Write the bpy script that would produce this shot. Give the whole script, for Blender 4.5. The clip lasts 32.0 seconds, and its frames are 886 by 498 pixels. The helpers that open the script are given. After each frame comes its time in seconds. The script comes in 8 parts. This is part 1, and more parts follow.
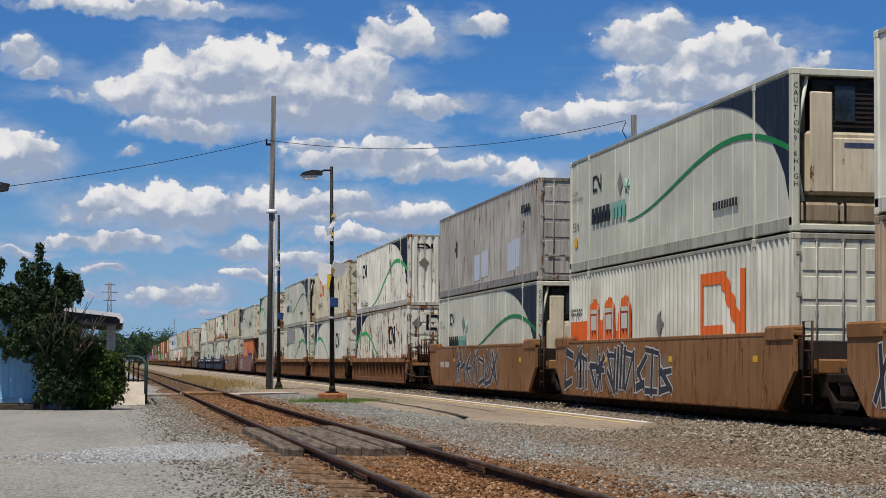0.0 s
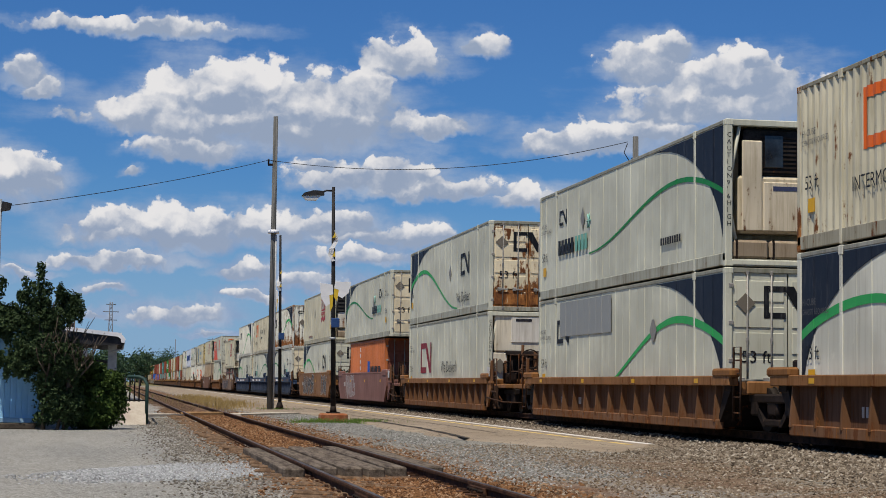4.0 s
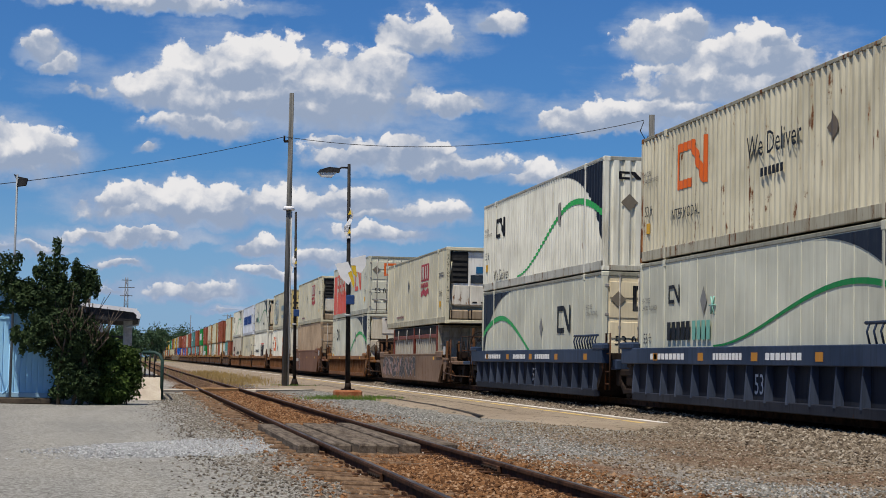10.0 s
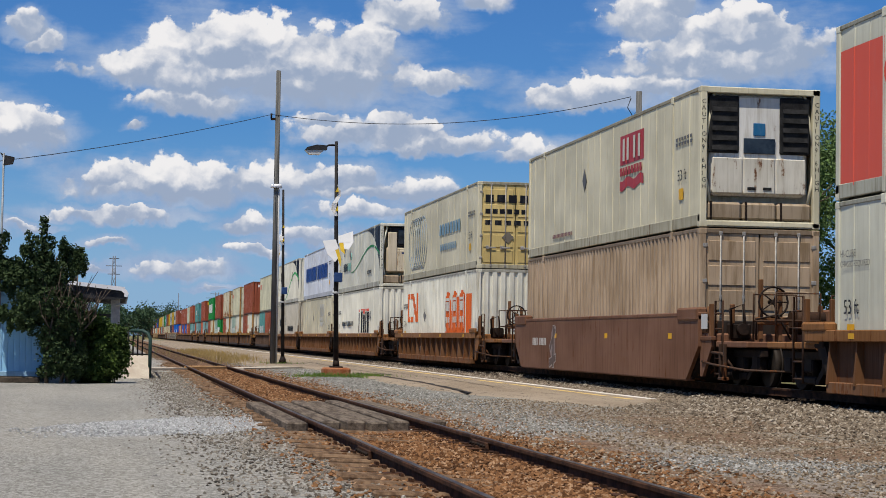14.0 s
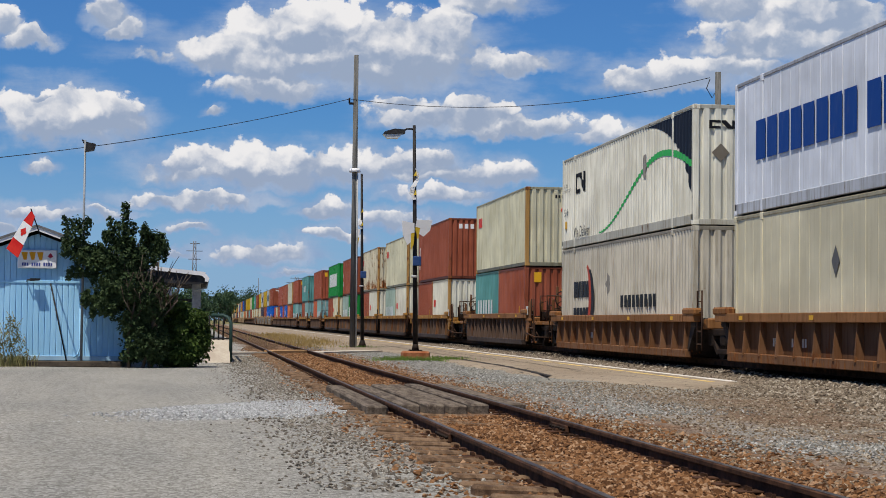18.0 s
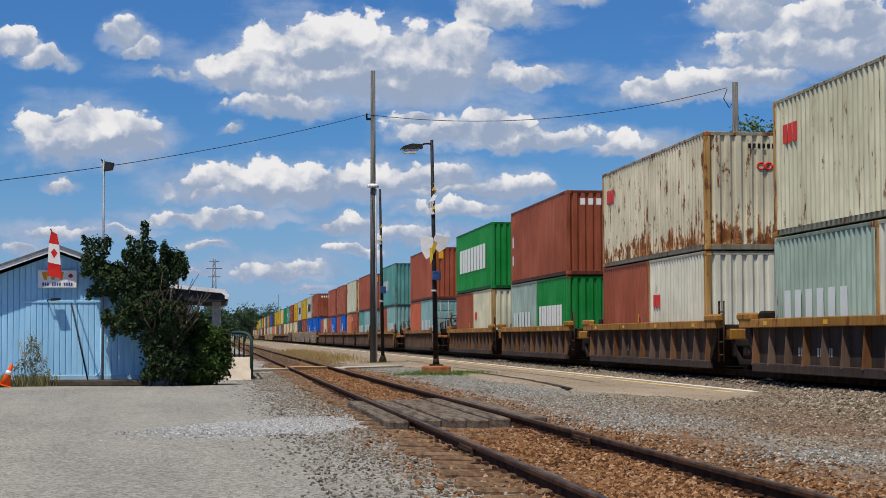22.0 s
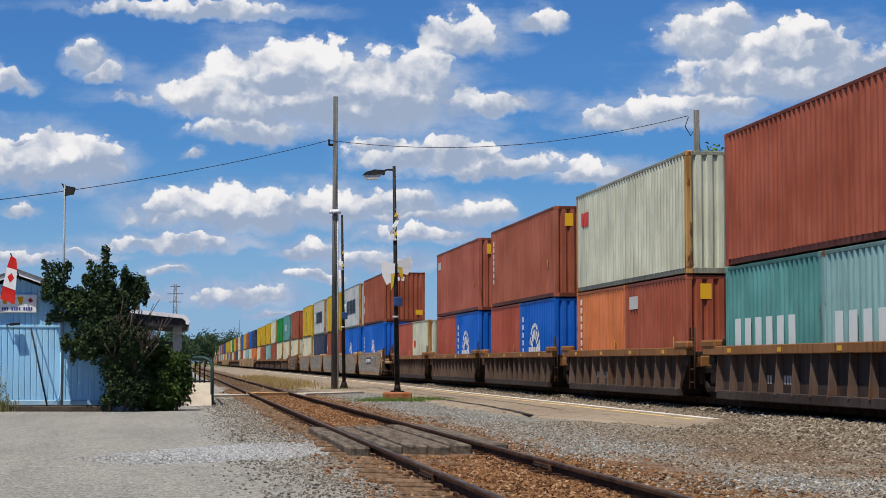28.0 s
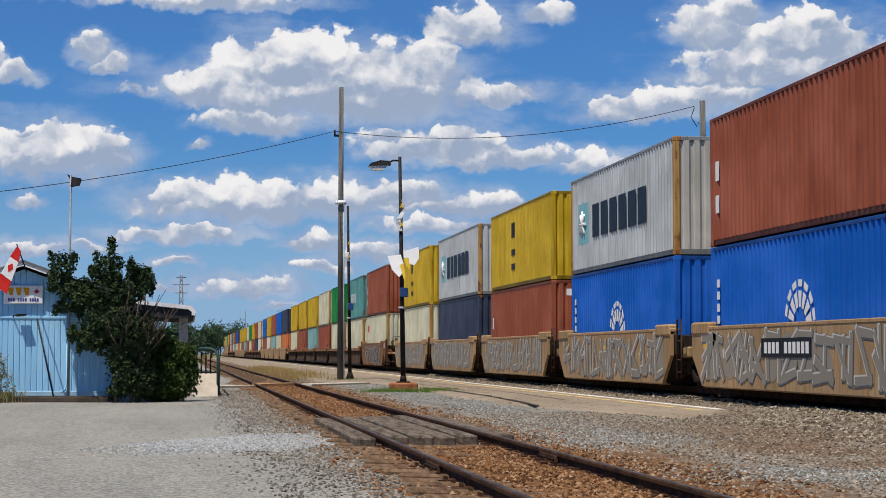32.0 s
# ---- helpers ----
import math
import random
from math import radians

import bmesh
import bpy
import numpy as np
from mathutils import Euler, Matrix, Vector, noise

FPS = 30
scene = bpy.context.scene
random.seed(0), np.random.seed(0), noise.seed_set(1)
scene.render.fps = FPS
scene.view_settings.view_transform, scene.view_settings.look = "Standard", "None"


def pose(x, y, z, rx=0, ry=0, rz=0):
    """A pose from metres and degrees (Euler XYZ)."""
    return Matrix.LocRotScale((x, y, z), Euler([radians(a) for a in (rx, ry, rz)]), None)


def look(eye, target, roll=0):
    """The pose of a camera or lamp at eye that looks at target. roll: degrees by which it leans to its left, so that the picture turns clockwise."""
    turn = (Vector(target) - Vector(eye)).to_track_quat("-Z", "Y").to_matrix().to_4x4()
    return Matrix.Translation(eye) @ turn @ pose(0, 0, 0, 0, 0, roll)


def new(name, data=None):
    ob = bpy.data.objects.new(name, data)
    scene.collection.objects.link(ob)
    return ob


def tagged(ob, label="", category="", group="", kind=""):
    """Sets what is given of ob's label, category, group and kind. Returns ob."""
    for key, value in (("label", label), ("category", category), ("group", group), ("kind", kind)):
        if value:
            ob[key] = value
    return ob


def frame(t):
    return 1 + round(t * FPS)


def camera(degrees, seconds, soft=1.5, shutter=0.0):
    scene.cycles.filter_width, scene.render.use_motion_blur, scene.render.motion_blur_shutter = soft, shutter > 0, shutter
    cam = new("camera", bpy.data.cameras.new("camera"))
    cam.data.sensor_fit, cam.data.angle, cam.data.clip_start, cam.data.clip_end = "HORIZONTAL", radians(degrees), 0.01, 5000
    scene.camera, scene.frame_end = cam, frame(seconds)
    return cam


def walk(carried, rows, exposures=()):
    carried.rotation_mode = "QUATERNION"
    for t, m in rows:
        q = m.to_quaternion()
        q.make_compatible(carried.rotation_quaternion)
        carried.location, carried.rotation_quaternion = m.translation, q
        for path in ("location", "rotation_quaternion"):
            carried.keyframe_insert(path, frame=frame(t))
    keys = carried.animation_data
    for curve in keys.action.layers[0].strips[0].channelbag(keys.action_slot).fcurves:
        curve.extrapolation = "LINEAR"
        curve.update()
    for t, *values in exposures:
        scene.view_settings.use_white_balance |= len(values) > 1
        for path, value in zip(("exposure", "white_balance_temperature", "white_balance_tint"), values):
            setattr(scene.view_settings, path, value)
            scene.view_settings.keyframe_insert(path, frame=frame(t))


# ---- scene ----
LENS = 27.1
EYE = (0.0, 0.0, 1.2)
# hand-held on one spot: seconds, yaw, pitch, roll
PAN = [
    (0, -10.077, 3.596, -0.587),
    (0.5, -10.085, 3.663, -0.589),
    (1, -10.254, 3.780, -0.519),
    (1.5, -10.001, 3.897, -0.520),
    (2, -9.803, 3.981, -0.743),
    (2.5, -9.877, 4.075, -0.658),
    (4.5, -10.070, 4.251, -0.815),
    (5, -9.945, 4.187, -0.896),
    (5.5, -9.919, 4.098, -1.023),
    (6, -9.924, 4.017, -1.157),
    (6.5, -10.047, 3.968, -1.291),
    (7, -9.794, 3.962, -1.198),
    (7.5, -9.885, 4.023, -1.470),
    (8, -9.893, 4.037, -1.257),
    (8.5, -9.575, 3.926, -1.216),
    (9, -9.484, 3.794, -1.262),
    (9.5, -9.564, 3.669, -1.179),
    (10, -9.587, 3.534, -1.120),
    (10.5, -9.410, 3.432, -1.077),
    (11, -9.374, 3.331, -1.068),
    (11.5, -9.729, 3.245, -1.000),
    (12, -9.812, 3.171, -0.939),
    (12.5, -9.896, 3.114, -0.877),
    (13, -10.134, 3.030, -1.092),
    (13.5, -10.160, 2.927, -0.946),
    (14, -9.958, 2.831, -0.899),
    (14.5, -9.679, 2.738, -0.939),
    (16.5, -8.404, 2.365, -0.925),
    (17, -8.107, 2.289, -0.859),
    (17.5, -7.801, 2.235, -0.746),
    (18, -7.495, 2.278, -0.641),
    (18.5, -7.187, 2.308, -0.500),
    (19, -7.071, 2.308, -0.356),
    (19.5, -7.310, 2.274, -0.256),
    (20, -7.188, 2.302, -0.184),
    (20.5, -6.898, 2.384, -0.139),
    (21, -6.676, 2.503, 0.047),
    (21.5, -6.896, 2.599, 0.140),
    (22, -6.863, 2.719, 0.151),
    (22.5, -7.051, 2.837, 0.159),
    (23, -6.900, 2.943, 0.096),
    (23.5, -6.659, 3.011, 0.083),
    (24, -6.473, 3.077, 0.030),
    (24.5, -6.745, 3.159, 0.098),
    (25, -6.788, 3.224, -0.038),
    (25.5, -7.372, 3.357, 0.050),
    (27.5, -7.837, 3.505, 0.080),
    (28, -8.064, 3.534, -0.035),
    (28.5, -8.506, 3.552, -0.073),
    (29, -8.569, 3.524, -0.014),
    (29.5, -8.337, 3.466, -0.009),
    (30, -8.074, 3.418, -0.076),
    (30.5, -8.262, 3.353, 0.157),
    (31, -8.236, 3.344, 0.000),
    (31.5, -7.971, 3.321, -0.042),
    (32, -7.880, 3.247, -0.010),]
cam = camera(LENS, 32.0, soft=0.9)
walk(cam, [(t, pose(*EYE, 90 + p, r, y)) for t, y, p, r in PAN], [(t, e, 6650, 10) for t, e in ((0, -0.06), (1.5, -0.15), (5, -0.07), (7, 0.02), (9, -0.08), (11, -0.02), (14, 0.03), (17, -0.02), (20, 0.03), (23, -0.03), (25, 0.03), (28, 0.08), (31, 0.09), (32, 0.04))])

# ---- light: high summer sun behind the camera's left shoulder, fair-weather clouds ----
SUN_TO = Vector((-0.30, -0.34, 1.0)).normalized()
sun = new("sun", bpy.data.lights.new("sun", "SUN"))
sun.data.energy, sun.data.angle, sun.data.color = 5.0, radians(0.53), (1.0, 0.93, 0.82)
sun.matrix_world = look(SUN_TO * 300, (0, 0, 0))


class Nodes:
    """Short-hand for wiring a node tree."""

    def __init__(self, tree):
        self.t = tree

    def n(self, kind, operation="", clamp=False):
        node = self.t.nodes.new(kind)
        if operation:
            node.operation = operation
        if clamp:
            node.use_clamp = True
        return node

    def put(self, socket, value):
        if isinstance(value, bpy.types.NodeSocket):
            self.t.links.new(value, socket)
        else:
            socket.default_value = value

    def math(self, op, a, b=0.0, c=0.0, clamp=False):
        m = self.n("ShaderNodeMath", op, clamp)
        for s, val in zip(m.inputs, (a, b, c)):
            self.put(s, val)
        return m.outputs[0]

    def vec(self, op, a, b=(0, 0, 0)):
        m = self.n("ShaderNodeVectorMath", operation=op)
        self.put(m.inputs[0], a)
        self.put(m.inputs[1], b)
        return m.outputs["Value"] if op in ("LENGTH", "DOT_PRODUCT") else m.outputs[0]

    def noise(self, coord, scale, detail=4, rough=0.55, out=0, distort=0.0):
        m = self.n("ShaderNodeTexNoise")
        self.put(m.inputs["Vector"], coord)
        m.inputs["Scale"].default_value = scale
        m.inputs["Detail"].default_value = detail
        m.inputs["Roughness"].default_value = rough
        m.inputs["Distortion"].default_value = distort
        return m.outputs[out]

    def ramp(self, fac, lo, hi, a=0.0, b=1.0):
        m = self.n("ShaderNodeMapRange")
        m.interpolation_type = "SMOOTHSTEP"
        self.put(m.inputs[0], fac)
        for s, val in zip(m.inputs[1:5], (lo, hi, a, b)):
            self.put(s, val)
        return m.outputs[0]

    def mix(self, fac, a, b):
        m = self.n("ShaderNodeMix")
        m.data_type = "RGBA"
        self.put(m.inputs[0], fac)
        for s, val in zip(m.inputs[6:8], (a, b)):
            self.put(s, (*val, 1) if isinstance(val, tuple) and len(val) == 3 else val)
        return m.outputs[2]

    def join(self, x, y, z=0.0):
        m = self.n("ShaderNodeCombineXYZ")
        for s, val in zip(m.inputs, (x, y, z)):
            self.put(s, val)
        return m.outputs[0]

    def scaled(self, coord, s):
        m = self.n("ShaderNodeMapping")
        self.put(m.inputs[0], coord)
        m.inputs["Scale"].default_value = s
        return m.outputs[0]


world = bpy.data.worlds.new("summer_sky")
scene.world = world
world.use_nodes = True
W = Nodes(world.node_tree)
sky = W.n("ShaderNodeTexSky")
sky.sky_type, sky.sun_disc = "NISHITA", False
sky.sun_elevation = math.asin(SUN_TO.z)
sky.sun_rotation = math.atan2(SUN_TO.x, SUN_TO.y)
sky.air_density, sky.dust_density, sky.ozone_density = 1.0, 0.3, 3.0
SKY = 0.075
direction = W.n("ShaderNodeTexCoord").outputs["Generated"]
part3 = W.n("ShaderNodeSeparateXYZ")
W.put(part3.inputs[0], direction)
# azimuth (degrees to the right of the track) and height over the horizon, in degrees
azim = W.math("MULTIPLY", W.math("ARCTAN2", part3.outputs[0], part3.outputs[1]), 57.2958)
elev = W.math("MULTIPLY", W.math("ARCSINE", part3.outputs[2]), 57.2958)
flat = W.n("ShaderNodeCombineXYZ")
W.put(flat.inputs[0], azim)
W.put(flat.inputs[1], elev)
flat = flat.outputs[0]
warp = W.vec("SUBTRACT", W.noise(flat, 0.9, 4, 0.6, out=1), (0.5, 0.5, 0.5))
wscale = W.n("ShaderNodeVectorMath", operation="SCALE")
W.put(wscale.inputs[0], warp)
wscale.inputs["Scale"].default_value = 1.05
bent = W.vec("ADD", flat, wscale.outputs[0])
heap = None      # how deep inside a cloud
lift = None      # how near its lit top


def cloud(az, el, wide, high, strong=1.0):
    """One heap of cloud round that direction: its half width and the height of its dome, in degrees; its base is flat."""
    global heap, lift
    p = W.vec("MULTIPLY", W.vec("SUBTRACT", bent, (az, el, 0)), (1 / wide, 1 / high, 0))
    q = W.vec("MAXIMUM", p, W.vec("MULTIPLY", p, (-1, -2.6, 0)))
    body = W.math("SUBTRACT", strong, W.vec("LENGTH", q))
    rise = W.vec("DOT_PRODUCT", p, (-0.15, 1.0, 0))
    if heap is None:
        heap, lift = body, rise
        return
    front = W.math("MULTIPLY_ADD", W.math("SUBTRACT", body, heap), 2.6, 0.5, clamp=True)
    lift = W.math("MULTIPLY_ADD", front, W.math("SUBTRACT", rise, lift), lift)
    heap = W.math("MAXIMUM", heap, body)


cloud(5.68, 7.77, 3.35, 1.94, 1)
cloud(2.00, 7.85, 2.29, 1.50, 1)
cloud(3.74, 7.98, 5.28, 1.06, 1)
cloud(3.56, 8.50, 3.17, 1.41, 1)
cloud(7.43, 8.67, 1.23, 1.32, 1)
cloud(9.92, 7.92, 1.41, 0.53, 0.9)
cloud(2.10, 7.07, 1.94, 0.74, 1)
cloud(-3.05, 9.15, 0.6, 0.7, 1)
cloud(-2.55, 8.75, 0.65, 0.5, 1)
cloud(-2.84, 5.97, 1.32, 0.92, 1)
cloud(8.75, 9.91, 1.67, 0.97, 0.9)
cloud(11.05, 10.46, 0.88, 0.62, 0.9)
cloud(16.28, 9.76, 1.32, 1.14, 1)
cloud(18.89, 9.21, 2.64, 1.23, 1)
cloud(17.15, 10.27, 0.70, 0.70, 1)
cloud(19.59, 9.89, 0.70, 0.62, 0.9)
cloud(14.53, 7.42, 2.64, 0.79, 1)
cloud(16.46, 7.76, 1.76, 0.53, 1)
cloud(7.82, 6.23, 2.64, 0.88, 1)
cloud(9.59, 5.99, 2.99, 0.53, 0.9)
cloud(12.60, 5.66, 1.41, 0.62, 0.9)
cloud(6.05, 6.69, 1.06, 0.44, 0.8)
cloud(1.54, 4.45, 3.52, 1.02, 1)
cloud(4.50, 4.59, 1.58, 0.88, 1)
cloud(-0.52, 4.66, 1.06, 0.53, 1)
cloud(6.78, 4.72, 1.58, 0.74, 1)
cloud(9.25, 4.40, 1.32, 0.79, 1)
cloud(7.84, 4.47, 2.99, 0.44, 0.9)
cloud(-0.16, 3.63, 2.47, 0.39, 0.9)
cloud(3.82, 3.35, 0.97, 0.44, 1)
cloud(-0.31, 2.79, 0.62, 0.28, 0.9)
cloud(1.94, 1.96, 1.58, 0.56, 0.95)
cloud(4.01, 2.62, 1.06, 0.30, 0.9)
cloud(0.03, 10.74, 4.58, 0.49, 0.8)
cloud(6.10, 3.04, 1.94, 0.44, 0.8)
cloud(0.30, 6.33, 0.53, 0.35, 0.6)
cloud(-2.86, 3.22, 1.23, 0.25, 0.7)
cloud(7.50, 3.85, 2.11, 0.44, 0.8)
cloud(2.99, 1.42, 1.06, 0.18, 0.6)
cloud(-0.97, 1.97, 1.23, 0.21, 0.7)
cloud(-4.20, 5.75, 2.20, 1.32, 1)
cloud(-6.35, 8.75, 0.8, 0.7, 1)
cloud(-5.5, 8.35, 0.9, 0.5, 1)
cloud(-4.94, 4.61, 0.49, 0.35, 0.8)
cloud(-0.55, 2.78, 0.63, 0.28, 0.8)
cloud(-5.01, 3.15, 1.94, 0.39, 0.8)
cloud(18.82, 8.53, 3.70, 1.50, 1)
cloud(-6.01, 2.70, 0.70, 0.39, 0.8)
cloud(13.30, 5.67, 1.76, 0.53, 0.8)
cloud(-4.89, 6.67, 1.06, 0.35, 0.4)
# smaller fair-weather heaps over the rest of the sky
away = W.ramp(W.vec("LENGTH", W.vec("MULTIPLY", W.vec("SUBTRACT", flat, (9, 4, 0)), (1 / 24, 1 / 15, 0))), 0.9, 1.15)
rest = W.math("MULTIPLY", W.math("SUBTRACT", W.noise(W.scaled(flat, (0.05, 0.1, 1)), 1.0, 6, 0.55), 0.63), 4.0)
heap = W.math("MAXIMUM", heap, W.math("ADD", W.math("MULTIPLY", rest, away), W.math("MULTIPLY", W.math("SUBTRACT", away, 1.0), 3.0)))


def billow(coord, scale, smooth):
    """Rounded heads: high in the middle of each cell, low in the creases."""
    v = W.n("ShaderNodeTexVoronoi")
    v.feature = "SMOOTH_F1"
    W.put(v.inputs["Vector"], coord)
    v.inputs["Scale"].default_value = scale
    v.inputs["Smoothness"].default_value = smooth
    return W.math("SUBTRACT", 0.42, v.outputs["Distance"])


curl = W.n("ShaderNodeVectorMath", "SCALE")
W.put(curl.inputs[0], W.vec("SUBTRACT", W.noise(flat, 2.2, 4, 0.6, out=1), (0.5, 0.5, 0.5)))
curl.inputs["Scale"].default_value = 0.55
curled = W.scaled(W.vec("ADD", bent, curl.outputs[0]), (1, 1.25, 0))
knobs = W.math("ADD", W.math("MULTIPLY", billow(curled, 0.95, 0.5), 0.55), W.math("MULTIPLY", billow(curled, 2.3, 0.4), 0.34))
wisp = W.math("SUBTRACT", W.noise(W.scaled(flat, (1, 1.2, 1)), 2.6, 8, 0.62), 0.5)
puff = W.math("ADD", knobs, W.math("MULTIPLY", wisp, 0.32))
# the same folds a little towards the sun: where they thin out that way they are lit
here = W.noise(W.scaled(bent, (1, 1.2, 1)), 0.95, 4, 0.5)
there = W.noise(W.scaled(W.vec("ADD", bent, (-0.16, 0.30, 0)), (1, 1.2, 1)), 0.95, 2, 0.5)
relief = W.math("SUBTRACT", here, there)
soft = W.math("SUBTRACT", W.noise(W.scaled(flat, (0.22, 0.75, 1)), 1.0, 7, 0.6), 0.5)
fold = W.math("SUBTRACT", W.noise(W.scaled(bent, (1, 1.15, 1)), 0.75, 6, 0.6), 0.5)
# thin grey veil: round the heaps and in streaks low over the horizon
low = W.ramp(elev, 6.5, 1.5, 0.0, 0.34)
veil = W.ramp(W.math("ADD", W.math("ADD", heap, low), W.math("MULTIPLY", soft, 2.1)), -0.52, 0.42, 0.0, 0.88)
# white heads
bulk = W.math("ADD", W.math("ADD", heap, 0.13), puff)
cover = W.ramp(bulk, 0.02, W.ramp(lift, 0.50, -0.30, 0.16, 0.62))
glow = W.ramp(W.math("ADD", W.math("ADD", lift, W.math("MULTIPLY", fold, 0.5)), W.math("ADD", W.math("MULTIPLY", relief, 1.7), W.math("MULTIPLY", knobs, 0.95))), -0.16, 0.92)
shade = W.mix(glow, (0.31, 0.39, 0.54), (0.84, 0.84, 0.86))
blue = W.n("ShaderNodeVectorMath", "SCALE")
W.put(blue.inputs[0], sky.outputs[0])
blue.inputs["Scale"].default_value = SKY
tint = W.vec("MULTIPLY", blue.outputs[0], (0.33, 0.70, 1.20))
haze = W.ramp(elev, 0.0, 7.0, 0.60, 0.0)
clear = W.mix(haze, tint, (0.31, 0.47, 0.74))
grey_veil = W.mix(W.ramp(fold, -0.2, 0.25), (0.26, 0.37, 0.58), (0.41, 0.50, 0.66))
final = W.mix(cover, W.mix(veil, clear, grey_veil), shade)
back = world.node_tree.nodes["Background"]
W.put(back.inputs[0], final)
back.inputs[1].default_value = 1.0

# ---- materials ----
def surface(name, rough=0.8, metal=0.0):
    m = bpy.data.materials.new(name)
    m.use_nodes = True
    k = Nodes(m.node_tree)
    b = m.node_tree.nodes["Principled BSDF"]
    b.inputs["Roughness"].default_value = rough
    b.inputs["Metallic"].default_value = metal
    b.inputs["Specular IOR Level"].default_value = 0.5 if rough < 0.35 else 0.08
    tc = k.n("ShaderNodeTexCoord")
    return m, k, b, tc.outputs["Object"]


def bump(k, b, height, strength=0.4, dist=0.01):
    u = k.n("ShaderNodeBump")
    u.inputs["Strength"].default_value = strength
    u.inputs["Distance"].default_value = dist
    k.put(u.inputs["Height"], height)
    k.put(b.inputs["Normal"], u.outputs[0])


def own(k, coord):
    """Shifts a pattern by each object's own number, so that repeats differ."""
    r = k.n("ShaderNodeObjectInfo").outputs["Random"]
    off = k.n("ShaderNodeVectorMath", "SCALE")
    off.inputs[0].default_value = (37.0, 53.0, 71.0)
    k.put(off.inputs["Scale"], r)
    return k.vec("ADD", coord, off.outputs[0]), r


def mottled(name, c1, c2, scale=3.0, fine=40.0, rough=0.85, relief=0.3, metal=0.0, stretch=(1, 1, 1)):
    """Two colours in broad stains and fine grain."""
    m, k, b, co = surface(name, rough, metal)
    co, r = own(k, co)
    s = k.scaled(co, stretch)
    broad = k.noise(s, scale, 5, 0.6)
    grain = k.noise(s, fine, 3, 0.6)
    fac = k.ramp(k.math("ADD", k.math("MULTIPLY", broad, 0.7), k.math("MULTIPLY", grain, 0.3)), 0.35, 0.65)
    k.put(b.inputs["Base Color"], k.mix(fac, c1, c2))
    k.put(b.inputs["Roughness"], k.math("ADD", k.math("MULTIPLY", grain, 0.25), rough - 0.12))
    bump(k, b, grain, relief, 0.006)
    return m


RUST1, RUST2 = (0.36, 0.15, 0.045), (0.13, 0.050, 0.021)
PAINTS = {}


def paint(c, rust=0.1, dirt=0.35, gloss=0.5):
    """Weathered box paint: sun-faded, streaked with dirt from the roof rail, rust breaking through in runs."""
    key = (c, rust, dirt, gloss)
    if key in PAINTS:
        return PAINTS[key]
    m, k, b, co = surface("weathered_paint", gloss)
    foot = k.n("ShaderNodeSeparateXYZ")
    k.put(foot.inputs[0], co)
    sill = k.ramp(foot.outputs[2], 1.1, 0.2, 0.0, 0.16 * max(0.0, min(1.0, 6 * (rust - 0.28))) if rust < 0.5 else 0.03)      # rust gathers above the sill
    co, r = own(k, co)
    streak = k.noise(k.scaled(co, (22, 22, 0.35)), 1.0, 4, 0.6)
    runs = k.noise(k.scaled(co, (7, 7, 0.7)), 1.0, 6, 0.65)
    spots = k.noise(k.scaled(co, (2.6, 2.6, 1.5)), 1.2, 7, 0.72)
    fade = k.noise(k.scaled(co, (0.4, 0.4, 0.7)), 1.0, 3, 0.5)
    grime = tuple(0.48 * v * f for v, f in zip(c, (1.0, 0.9, 0.74)))
    light = tuple(min(0.9, v * 1.12 + 0.015) for v in c)
    scuff = k.noise(k.scaled(co, (3.2, 3.2, 3.0)), 1.0, 8, 0.75)
    col = k.mix(k.ramp(fade, 0.3, 0.7), tuple(0.86 * v for v in c), light)
    col = k.mix(k.ramp(scuff, 0.60, 0.74, 0.0, 0.4), col, tuple(min(0.8, 1.25 * v + 0.05) for v in c))
    col = k.mix(k.math("MULTIPLY", k.ramp(runs, 0.42, 0.72), min(0.9, dirt * 1.35)), col, grime)
    col = k.mix(k.math("MULTIPLY", k.ramp(streak, 0.56, 0.72), min(0.6, 0.15 + 0.7 * dirt)), col, grime)
    thr = 0.80 - 0.34 * rust
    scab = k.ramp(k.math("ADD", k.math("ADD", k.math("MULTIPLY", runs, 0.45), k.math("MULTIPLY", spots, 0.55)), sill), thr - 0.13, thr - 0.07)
    ru = k.mix(k.ramp(spots, 0.4, 0.6), RUST1, RUST2)
    col = k.mix(scab, col, ru)
    k.put(b.inputs["Base Color"], col)
    k.put(b.inputs["Roughness"], k.math("ADD", k.math("MULTIPLY", scab, 0.4), gloss))
    bump(k, b, k.math("ADD", fade, scab), 0.25, 0.006)
    PAINTS[key] = m
    return m


# box and car colours
GREY = (0.545, 0.545, 0.435)
GREYW = (0.60, 0.595, 0.495)
WHITE = (0.70, 0.69, 0.585)
CREAM = (0.70, 0.61, 0.42)
BEIGE = (0.58, 0.54, 0.385)
OLIVE = (0.55, 0.54, 0.39)
TAUPE = (0.38, 0.285, 0.19)
MAROON = (0.275, 0.074, 0.038)
REDBR = (0.30, 0.076, 0.040)
ORANGE = (0.55, 0.17, 0.06)
TEAL = (0.085, 0.26, 0.25)
TEALP = (0.20, 0.36, 0.36)
GREEN = (0.006, 0.20, 0.036)
BLUE = (0.004, 0.10, 0.46)
NAVY = (0.012, 0.018, 0.035)
SLATE = (0.035, 0.048, 0.085)
YELLOW = (0.50, 0.33, 0.018)
PGREY = (0.42, 0.45, 0.46)

DECALS = {}


